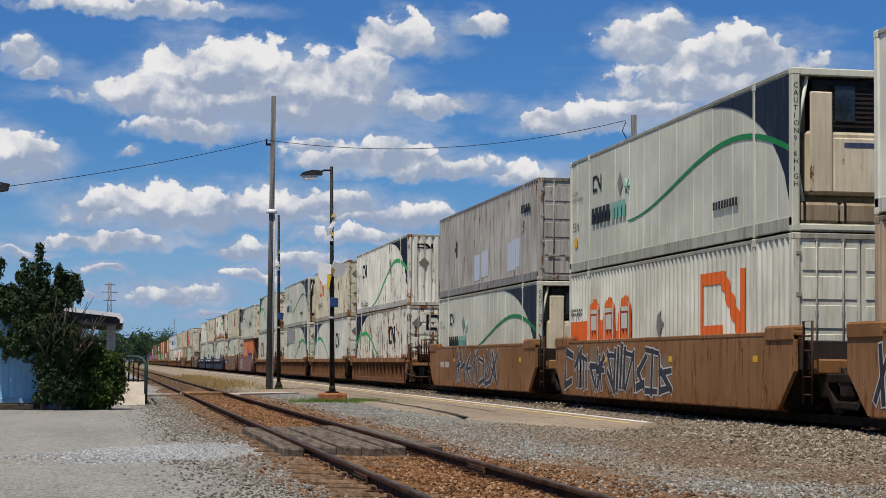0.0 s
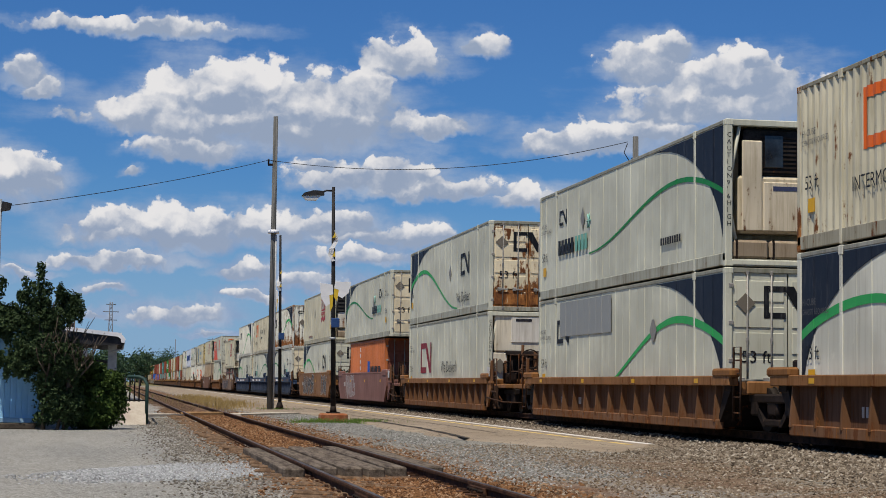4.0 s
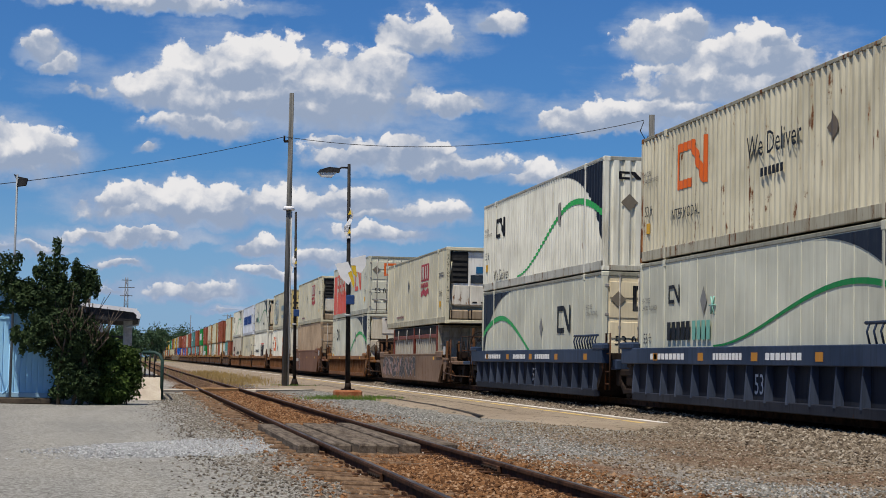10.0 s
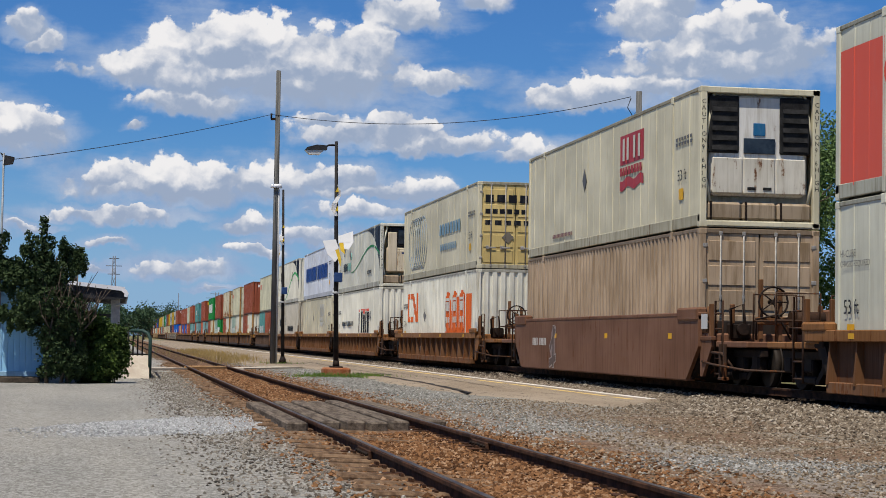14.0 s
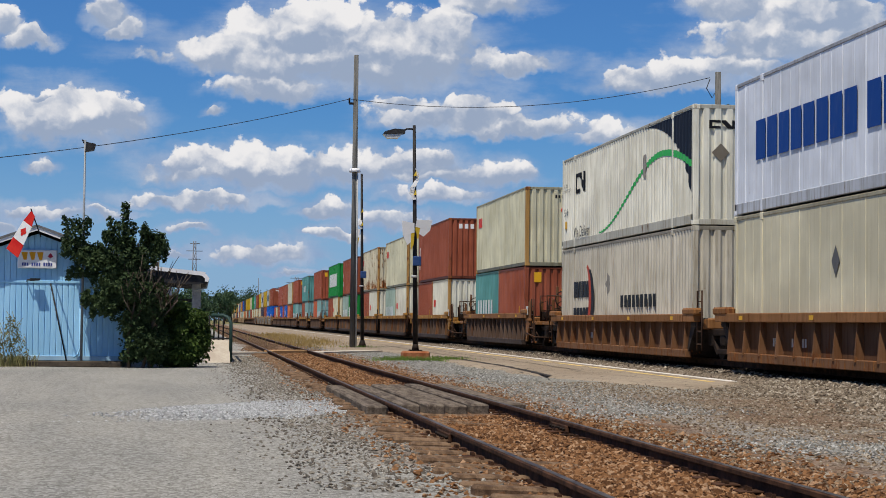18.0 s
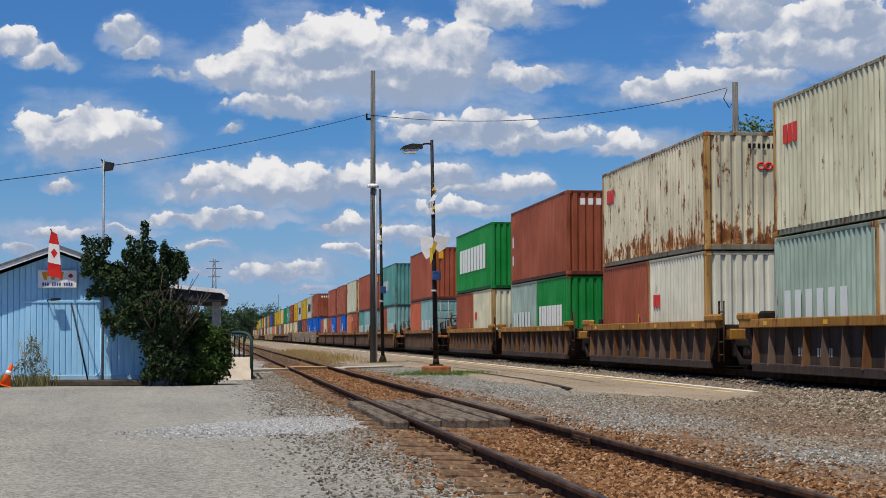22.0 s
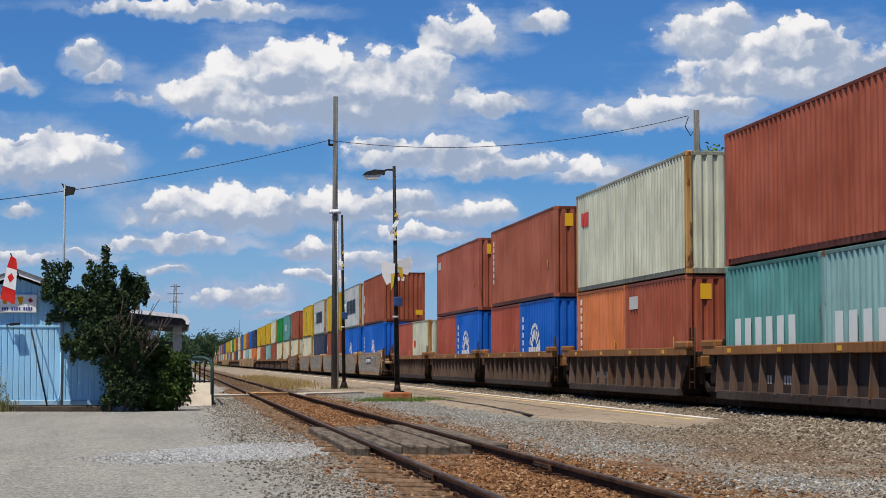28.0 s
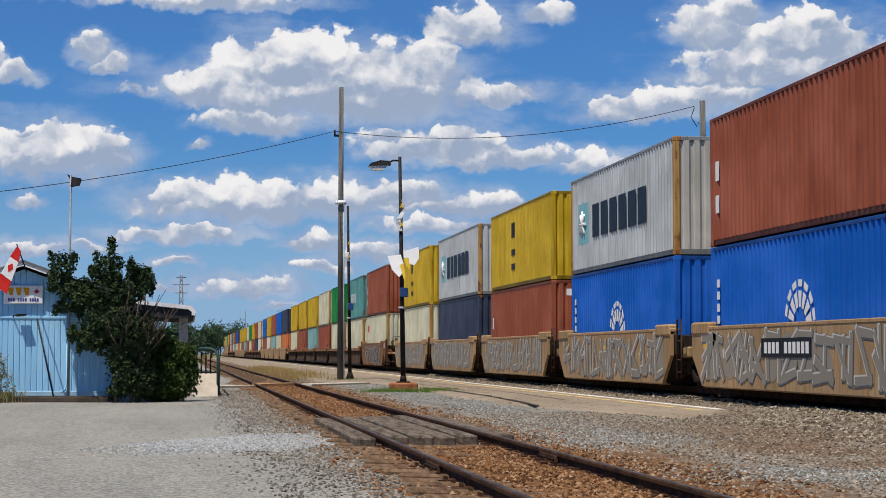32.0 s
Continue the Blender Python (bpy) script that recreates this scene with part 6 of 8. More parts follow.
        if "cool" in a:
            if "rev" in a:
                self.ribbon(3.5, H * 0.62, 0.42, black)
                self.diamond(5.3, H * 0.56, 0.3, ink((0.2, 0.2, 0.19)))
                self.bars("brand_mark", 5.6, H * 0.40, 1.6, 0.42, 5, black, 0.25)
                self.bars("brand_mark", 3.95, H * 0.40, 1.2, 0.42, 4, ink((0.16, 0.40, 0.32)), 0.3)
            else:
                self.ribbon(L - 2.35, H * 0.66, 0.4, black)
                self.diamond(L - 4.9, H * 0.66, 0.3, ink((0.2, 0.2, 0.19)))
                self.bars("brand_mark", L - 2.35, H * 0.38, 1.75, 0.5, 5, black, 0.25)
                self.bars("brand_mark", L - 4.2, H * 0.38, 1.3, 0.5, 4, ink((0.16, 0.40, 0.32)), 0.3)
                self.bars("small_print", 4.3, H * 0.24, 1.5, 0.2, 9, black, 0.3)
            g = Geo()
            cy, cz = (4.9 if "rev" in a else L - 5.5), H * 0.62
            for i in range(3):
                t = i * math.pi / 3
                d = (0.2 * math.cos(t), 0.2 * math.sin(t))
                g.tube((-w - 0.004, cy - d[0], cz - d[1]), (-w - 0.004, cy + d[0], cz + d[1]), 0.018, 4)
            part("frost_mark", g, ink((0.25, 0.5, 0.42)), self.top, "green frost star")
        elif a.startswith("cn") and "wave" in a:
            if "rev" in a:
                self.ribbon(5.0, H * 0.48, 0.75, black)
                self.diamond(7.0, H * 0.55, 0.3, ink((0.2, 0.2, 0.19)))
            else:
                self.ribbon(L - 2.2, H * 0.58, 0.62, black)
                self.diamond(4.9, H * 0.62, 0.36, ink((0.22, 0.21, 0.19)))
        if "deliver" in a:
            c = ink(INK_MAROON if "maroon" in a else INK_BLACK)
            if "rev" in a:
                self.words("We Deliver", 5.6, H * 0.16, 0.52, c)
            elif "maroon" in a:
                self.ribbon(L - 2.9, H * 0.34, 1.15, c)
                self.words("INTERMODAL", L - 2.3, H * 0.14, 0.34, black)
                self.words("We Deliver!", L - 7.6, H * 0.34, 0.6, black)
            elif "orange" in a:
                self.ribbon(L - 2.9, H * 0.50, 1.0, ink(INK_ORANGE))
                self.words("INTERMODAL", L - 2.5, H * 0.28, 0.34, black)
                self.words("We Deliver", L - 7.6, H * 0.56, 0.62, black)
                self.bars("small_print", L - 8.4, H * 0.42, 1.3, 0.2, 6, black, 0.35)
                self.diamond(L - 12.0, H * 0.6, 0.3, ink((0.12, 0.1, 0.08)))
            else:
                self.words("We Deliver", L - 2.0, H * 0.10, 0.5, black)
        if "trains" in a:
            oc = ink(INK_PINK if "pink" in a else INK_ORANGE, 0.2)
            near = "near" in a
            if near:          # big coloured hill at the far end, three plain rounded badges on it
                hill = lambda y: 0.2 + (H * 0.78) * max(0.0, 1 - max(0.0, (L - 3.4 - y) / 5.2)) ** 0.8
                self.band("coloured_field", L - 8.6, L - 0.18, 0.2, hill, oc, "rounded coral field")
                ys, zb, hb = (L - 2.6, L - 3.9, L - 5.2), H * 0.42, H * 0.46
                self.ribbon(5.6, H * 0.45, 1.2, oc)
                self.diamond(7.6, H * 0.52, 0.3, ink((0.15, 0.15, 0.15)))
            elif "mir" in a:
                self.band("coloured_field", 0.9, 6.6, 0.2, lambda y: 0.2 + H * 0.66 * max(0.0, 1 - max(0.0, (y - 3.0) / 3.6) ** 1.6), oc, "rounded orange field")
                ys, zb, hb = (5.4, 4.0, 2.6), H * 0.28, H * 0.5
                self.ribbon(L - 1.4, H * 0.42, 1.15, oc)
                self.diamond(L - 5.6, H * 0.5, 0.3, ink((0.15, 0.15, 0.15)))
            else:
                self.band("coloured_field", L - 7.4, L - 0.2, 0.2, lambda y: 0.2 + H * 0.5 * max(0.0, 1 - max(0.0, (L - 3.0 - y) / 4.4) ** 1.6), oc, "rounded orange field")
                ys, zb, hb = (L - 2.6, L - 4.0, L - 5.4), H * 0.2, H * 0.55
                self.ribbon(5.2, H * 0.38, 1.3, oc)
                self.diamond(8.0, H * 0.5, 0.34, ink((0.15, 0.15, 0.15)))
            for yc in ys:
                oval = lambda y: hb * 0.5 * math.sqrt(max(0.0, 1 - ((y - yc) / 0.6) ** 2))
                self.band("badge", yc - 0.6, yc + 0.6, lambda y: zb + hb / 2 - oval(y), lambda y: zb + hb / 2 + oval(y), oc)
                lightm = ink(tuple(0.9 * v for v in self.c), 0.1)
                for p, q in ((-0.44, 0.44),):
                    x = self.proud()
                    g = Geo()
                    for (u0, u1, v0, v1) in ((-0.46, -0.38, -0.5, 0.5), (0.38, 0.46, -0.5, 0.5), (-0.3, 0.3, 0.34, 0.42), (-0.26, 0.26, 0.02, 0.3), (-0.3, -0.08, -0.34, -0.16), (0.08, 0.3, -0.34, -0.16)):
                        g.box(-w - x, -w - x + 0.003, yc + u0 * 0.95, yc + u1 * 0.95, zb + hb / 2 + v0 * hb * 0.8, zb + hb / 2 + v1 * hb * 0.8)
                    tagged(part("badge_relief", g, lightm, self.top), kind="stuff")
        if a.startswith("hr"):
            c = ink((0.36, 0.045, 0.055) if "faded" not in a else (0.50, 0.49, 0.42), 0.3)
            self.band("badge", 4.2, 6.2, H * 0.62, H * 0.86, c, "maroon badge")
            g = Geo()
            for u in (4.45, 4.85, 5.4, 5.75):
                g.box(-w - 0.016, -w - 0.010, u, u + 0.16, H * 0.65, H * 0.83)
            part("badge_mark", g, ink((0.52, 0.50, 0.42)), self.top)
            self.bars("brand_mark", 6.15, H * 0.53, 1.9, 0.24, 8, c, 0.3)
            self.band("badge", 4.2, 6.2, lambda y: H * 0.42 + 0.05 * math.sin(y * 6), lambda y: H * 0.5 + 0.05 * math.sin(y * 6), c)
            self.bars("small_print", 13.0, H * 0.14, 2.2, 0.12, 14, ink((0.2, 0.1, 0.1)), 0.3)
            self.diamond(9.6, H * 0.6, 0.3, ink((0.10, 0.10, 0.10)))
        if a.startswith("mari"):
            c = ink(INK_BLUE, 0.2)
            self.bars("brand_mark", L - 1.6, H * 0.38, 6.2, 1.05, 8, c, 0.16, 1, "blue block lettering bars")
            self.bars("brand_mark", L - 8.2, H * 0.38, 5.6, 1.05, 7, c, 0.16, 1, "blue block lettering bars")
            g = Geo().box(-0.85, -0.6, 0.005, 0.02, H * 0.48, H * 0.74).box(-0.2, 0.05, 0.005, 0.02, H * 0.48, H * 0.74).box(0.15, 0.4, 0.005, 0.02, H * 0.48, H * 0.74)
            g.prism([(-0.62, H * 0.74), (-0.4, H * 0.74), (-0.3, H * 0.5), (-0.42, H * 0.5)], "y", 0.004, 0.019)
            part("owner_mark", g, c, self.top)
            self.placard_end(-0.75, H * 0.85, 0.18)
            self.placard_end(0.1, H * 0.85, 0.18)
        if a.startswith("iway"):
            for i, (yy, ww, sl) in enumerate(((7.2, 0.28, 0.1), (6.2, 0.5, 0.3), (5.4, 0.42, -0.25), (4.7, 0.36, 0.2), (3.9, 0.45, 0.1))):
                z0 = H * 0.28
                self.band("brand_mark", yy - ww / 2, yy + ww / 2, z0, z0 + 0.95 + sl * 0.3, black)
                self.band("brand_mark", yy - ww / 2, yy + ww / 2, z0 + 1.0 + sl * 0.3, z0 + 1.15, ink(INK_PINK))
            self.bars("slogan_mark", L - 2.2, H * 0.40, 4.6, 0.3, 14, black, 0.4)
            self.bars("small_print", 7.0, H * 0.15, 3.2, 0.2, 11, black, 0.3)
            self.diamond(3.1, H * 0.55, 0.3, ink((0.25, 0.25, 0.24)))
        if a.startswith("rider"):
            self.bars("brand_mark", L - 2.0, H * 0.46, 2.3, 0.62, 6, black, 0.16)
            self.bars("brand_mark", L - 2.0, H * 0.18, 2.3, 0.62, 5, black, 0.16)
            for yc, dz, c in ((L - 3.9, 0.0, (0.42, 0.05, 0.02)), (L - 4.25, -0.12, INK_BLACK)):
                arc = []
                for k in range(13):
                    t = math.radians(-75 + 150 * k / 12)
                    arc.append((yc - 0.75 * math.cos(t), H * 0.48 + dz + 0.95 * math.sin(t)))
                for k in range(13):
                    t = math.radians(75 - 150 * k / 12)
                    arc.append((yc + 0.12 - 0.52 * math.cos(t), H * 0.48 + dz + 0.88 * math.sin(t)))
                over = self.proud()
                part("curved_stroke", Geo().prism(arc, "x", -w - over, -w - over + 0.002), ink(c), self.top, "bold curved brush stroke")
            self.bars("slogan_mark", 7.6, H * 0.34, 4.2, 0.42, 9, black, 0.35)
            self.diamond(9.3, H * 0.58, 0.36, ink((0.2, 0.19, 0.17)))
        if a.startswith("trans"):
            for i in range(6):
                cy = L - 2.4 - 0.5 * i
                g = Geo()
                g.ring((-w - 0.004, cy, H * 0.5), (1, 0, 0), 1.0, 0.012, 20)
                part("ring_mark", g, ink((0.22, 0.28, 0.33)), self.top)
            self.bars("brand_mark", 7.4, H * 0.5, 4.4, 0.5, 8, ink((0.16, 0.28, 0.36)), 0.3)
            self.bars("brand_mark", 7.2, H * 0.3, 3.4, 0.3, 8, ink((0.2, 0.3, 0.36)), 0.35)
        if "greybox" in a:
            self.diamond(L - 3.4, H * 0.55, 0.36, ink((0.03, 0.03, 0.03)))
            for y0, z0 in ((2.4, 0.35), (3.0, 0.3), (7.2, 0.3), (8.4, 0.25)):
                self.band("repair_plate", y0, y0 + 1.1, H * z0 * 0.5, H * z0 * 0.5 + 0.85, ink((0.40, 0.44, 0.50)), "pale blue repair patch")
            self.words("5'", 2.0, H * 0.5, 0.5, black)
            self.bars("small_print", 2.2, H * 0.7, 1.2, 0.3, 4, black, 0.3)
        if "rack" in a:
            red = paint((0.16, 0.045, 0.03), 0.3, 0.5)
            part("top_rail", Geo().box(-w - 0.03, -w + 0.06, 0.1, L - 0.1, H - 0.50, H - 0.34, 0.02), red, self.top, "rusty red top rail")
            # no real part: black strip painted in for the shadowed gap above the rail
            part("load_cover", Geo().box(-w - 0.012, -w + 0.006, 0.2, L - 0.2, H - 0.34, H - 0.02), rubber, self.top, "black strip imitating the shaded open gap")
            for y in (0.1, L / 2 - 0.1, L - 0.3):
                part("red_post", Geo().box(-w - 0.05, -w + 0.08, y, y + 0.2, 0.1, H - 0.02, 0.02), red, self.top, "rusty red upright")
            for y in (1.6, 4.4, 7.9, 10.4):
                part("hanger", Geo().path([(-w - 0.06, y, H - 0.1), (-w - 0.07, y, H - 0.6), (-w - 0.05, y + 0.1, H - 0.7)], 0.02, 5), bare_bar, self.top, "bent steel lashing hook")
        if "patch" in a:
            self.band("repair_plate", 8.4, 13.6, H * 0.64, H * 0.95, ink((0.26, 0.27, 0.26)), "grey overpainted patch")
        # lines' marks on sea boxes
        if a.startswith("line_red"):
            self.bars("owner_mark", L - 0.7, H * 0.66, 1.0, 0.5, 3, ink((0.62, 0.045, 0.03)), 0.12)
            self.near_marks((0.62, 0.045, 0.03))
        if a.startswith("line_white20"):
            self.bars("owner_mark", L - 0.6, H * 0.5, 0.8, 0.42, 3, ink((0.62, 0.045, 0.03)), 0.12)
        if a.startswith("tex"):
            self.bars("number_mark", L - 0.45, H * 0.5, 0.3, 0.55, 1, white, 0.1)
            self.bars("number_mark", L - 0.45, H * 0.25, 0.3, 0.5, 1, white, 0.1)
            g = Geo()
            for i in range(3):
                g.box(-w * 0.6 + i * 0.28, -w * 0.6 + i * 0.28 + 0.17, 0.006, 0.012, H * 0.83, H * 0.83 + 0.22)
            part("owner_mark", g, white, self.top, "white maker's mark bars")
            part("caution_sign", Geo().box(w * 0.55, w * 0.9, 0.004, 0.012, H * 0.14, H * 0.24), ink(INK_YELLOW), self.top, "yellow height warning sticker")
        if a.startswith("red"):
            part("caution_sign", Geo().box(-w * 0.72, -w * 0.5, 0.004, 0.012, H * 0.78, H * 0.92), ink(INK_YELLOW), self.top, "yellow height warning sticker")
            g = Geo().prism([(0.12, H * 0.66), (0.26, H * 0.66), (0.19, H * 0.73)], "y", 0.004, 0.012)
            part("caution_sign", g, ink(INK_YELLOW), self.top, "yellow warning triangle")
            self.bars("number_mark", 1.2, H * 0.35, 0.1, 0.3, 1, ink(INK_YELLOW), 0)
            if "strip" in a:
                g = Geo()
                for i in range(7):
                    g.box(-w - 0.004, -w, L - 0.75, L - 0.55, H * 0.3 + i * 0.24, H * 0.3 + i * 0.24 + 0.17)
                part("number_mark", g, white, self.top)
            if "pic" in a:
                self.bars("sticker", L - 0.5, H * 0.74, 0.9, 0.42, 1, ink((0.5, 0.5, 0.46)), 0)
        if a.startswith("ever"):
            self.bars("brand_mark", L - 1.4 if L > 10 else L - 0.6, H * 0.33, 9.0 if L > 10 else 4.6, 1.4 if L > 10 else 0.95, 9, ink((0.72, 0.74, 0.70), 0.15), 0.16, 1, "white block lettering bars")
        if a.startswith("cosco"):
            cy = L * 0.5 if L > 10 else L * 0.55
            g, over, zc = Geo(), self.proud(), H * 0.36
            for i in range(7):
                t0, t1 = math.pi * (0.04 + 0.132 * i), math.pi * (0.04 + 0.132 * i + 0.088)
                for ra, rb_ in ((0.78, 0.92), (0.38, 0.70)):
                    fan = [(cy - rr * math.cos(t), zc + 1.0 * rr * math.sin(t)) for rr, t in ((ra, t0), (rb_, t0), (rb_, t1), (ra, t1))]
                    g.prism(fan, "x", -w - over, -w - over + 0.003)
            tagged(part("owner_mark", g, white, self.top, "white globe of wedges"), kind="stuff")
            self.bars("brand_mark", cy + 1.05, H * 0.26, 2.1, 0.46, 5, white, 0.2)
            self.bars("brand_mark", cy + 0.9, H * 0.14, 1.8, 0.30, 6, white, 0.25)
            g = Geo()
            for i in range(6):
                g.box(-w - 0.004, -w, L - 0.7, L - 0.5, H * 0.22 + i * 0.27, H * 0.22 + i * 0.27 + 0.18)
            part("number_mark", g, white, self.top)
        if a.startswith("star"):
            self.band("owner_mark", L - 2.4, L - 0.9, H * 0.30, H * 0.72, ink((0.16, 0.36, 0.40)), "pale blue square")
            g = Geo()
            for i in range(4):
                t = i * math.pi / 4
                g.tube((-w - 0.005, L - 1.65 - 0.4 * math.cos(t), H * 0.5 - 0.4 * math.sin(t)), (-w - 0.005, L - 1.65 + 0.4 * math.cos(t), H * 0.5 + 0.4 * math.sin(t)), 0.05, 4)
            part("owner_mark", g, white, self.top, "white star shape")
            self.bars("brand_mark", L - 3.0, H * 0.34, 6.6, 1.2, 6, ink((0.012, 0.02, 0.035), 0.1), 0.2, 1, "dark block lettering bars")
        if a.startswith("yel"):
            self.bars("brand_mark", L * 0.62, H * 0.62, 0.75, 0.7, 3, ink(INK_BLACK, 0.1), 0.2)
            self.bars("brand_mark", L * 0.62, H * 0.40, 0.75, 0.28, 1, ink(INK_BLACK, 0.1), 0.0)
            self.bars("brand_mark", L * 0.62, H * 0.22, 0.75, 0.28, 1, ink(INK_BLACK, 0.1), 0.0)
        if a.startswith("teal"):
            self.bars("brand_mark", L - 0.7 if L < 10 else L - 3.5, H * (0.30 if L < 10 else 0.4), 4.2 if L < 10 else 4.0, 0.85, 6, ink((0.60, 0.66, 0.64), 0.6), 0.42)
        if a.startswith("haul"):
            g = Geo()
            for i in range(5):
                g.box(-w - 0.004, -w, 8.4 - 0.2, 8.4, 0.9 + i * 0.3, 0.9 + i * 0.3 + 0.2)
            part("number_mark", g, white, self.top)
            self.band("graffiti", 4.9, 5.7, H * 0.36, H * 0.62, ink((0.02, 0.09, 0.35)), "blue sprayed mark")
            self.bars("graffiti", 4.6, H * 0.34, 3.4, 0.6, 7, black, 0.3)

    def near_marks(self, c):
        w, H = self.W / 2, self.H
        g = Geo()
        for i in range(4):
            g.ring((w * 0.16 + i * 0.2, 0.012, H * 0.71), (0, 1, 0), 0.085, 0.026, 10)
        part("owner_mark", g, ink(c), self.top)
        g = Geo()
        for i in range(8):
            g.box(-w * 0.1 + i * 0.12, -w * 0.1 + i * 0.12 + 0.07, 0.006, 0.011, H * 0.86, H * 0.86 + 0.12)
        part("number_mark", g, ink(INK_BLACK), self.top)


bare_bar = mottled("galvanised_bar", (0.22, 0.21, 0.19), (0.36, 0.34, 0.31), 6, 40, 0.6, 0.2, 0.3)

# ---- the freight train: well cars ----
def wheelset():
    g = Geo()
    for sx in (-1, 1):
        a, b = sorted((sx * 0.69, sx * 0.81))
        g.tube((a, 0, 0), (b, 0, 0), 0.42, 20)
        a, b = sorted((sx * 0.66, sx * 0.69))
        g.tube((a, 0, 0), (b, 0, 0), 0.45, 20)
        a, b = sorted((sx * 0.81, sx * 0.86))
        g.tube((a, 0, 0), (b, 0, 0), 0.16, 10)
    return g.tube((-0.98, 0, 0), (0.98, 0, 0), 0.08, 10)


def truck(parent, y, fine=True):
    """A two-axle bogie; the rail's head is at 0.40."""
    t = part("truck", shared(("bolster",), lambda: Geo().box(-1.05, 1.05, -0.22, 0.22, 0.72, 1.02, 0.03).tube((0, 0, 1.0), (0, 0, 1.16), 0.2, 12)), iron, parent, "black cast-steel bogie", at=(0, y, 0))
    sf = shared(("side_frame",), lambda: Geo().box(-0.09, 0.09, -1.2, 1.2, 0.95, 1.12, 0.03).box(-0.08, 0.08, -0.42, 0.42, 0.52, 0.66, 0.03).prism([(-1.12, 0.98), (-0.86, 0.98), (-0.34, 0.52), (-0.5, 0.52)], "x", -0.07, 0.07).prism([(1.12, 0.98), (0.86, 0.98), (0.34, 0.52), (0.5, 0.52)], "x", -0.07, 0.07).box(-0.1, 0.1, -1.1, -0.72, 0.7, 1.0, 0.04).box(-0.1, 0.1, 0.72, 1.1, 0.7, 1.0, 0.04))
    ws = shared(("wheelset",), wheelset)
    for yy in (-0.9, 0.9):
        part("wheelset", ws, wheel_steel, t, at=(0, yy, 0.82))
    for x in (-0.98, 0.98):
        part("side_frame", sf, iron, t, at=(x, 0, 0))
        if fine:
            sp = shared(("spring",), lambda: Geo().tube((0, -0.22, 0.66), (0, -0.22, 0.94), 0.07, 8).tube((0, 0, 0.66), (0, 0, 0.94), 0.07, 8).tube((0, 0.22, 0.66), (0, 0.22, 0.94), 0.07, 8))
            part("spring", sp, iron, t, at=(x, 0, 0))


def clutter(car, q, reach, colour):
    """Posts, pipes, levers and brackets crowded round a car's end."""
    up = shared(("stanchion",), lambda: Geo().box(-0.04, 0.04, -0.62, -0.52, 1.26, 2.0, 0.01))
    for x in (-1.38, -0.95, 0.9, 1.36):
        part("stanchion", up, car_rib, car, "rusty upright bracket").matrix_basis = q @ pose(x, 0, 0)
    g = Geo().path([(-1.45, -0.2, 0.85), (-1.45, -0.9, 0.8), (-1.45, -reach + 0.3, 0.72), (-0.6, -reach, 0.7)], 0.025, 6).path([(-1.4, -0.2, 1.05), (-1.4, -1.3, 1.02), (-1.2, -1.5, 0.7)], 0.03, 6)
    part("cut_lever", g, car_gear, car, "bent uncoupling lever").matrix_basis = q
    g = Geo().path([(-1.0, -0.7, 1.3), (-1.05, -0.75, 1.9), (-0.8, -0.8, 2.0), (-0.75, -0.8, 1.4)], 0.03, 6).path([(-0.6, -1.0, 1.3), (-0.62, -1.05, 1.7), (-0.2, -1.1, 1.8), (0.1, -1.05, 1.3)], 0.025, 6)
    part("air_pipe", g, iron, car, "looped black air pipe").matrix_basis = q
    part("side_bracket", Geo().prism([(-0.05, 1.3), (-0.05, 0.55), (-0.2, 0.55), (-0.75, 1.15), (-0.75, 1.3)], "x", -1.44, -1.38).box(-1.46, -1.36, -0.8, -0.02, 1.28, 1.36, 0.01), colour, car).matrix_basis = q
    part("bracket_block", Geo().box(-1.43, -1.2, -0.42, -0.1, 1.42, 1.66, 0.03).tube((-1.32, -0.3, 1.66), (-1.32, -0.3, 1.95), 0.07, 8), car_rib, car).matrix_basis = q
    g = Geo().tube((-1.1, -0.5, 0.62), (-1.1, -1.3, 0.62), 0.11, 10).box(-1.25, -0.9, -1.0, -0.8, 0.6, 1.1, 0.02)
    part("brake_cylinder", g, iron, car).matrix_basis = q


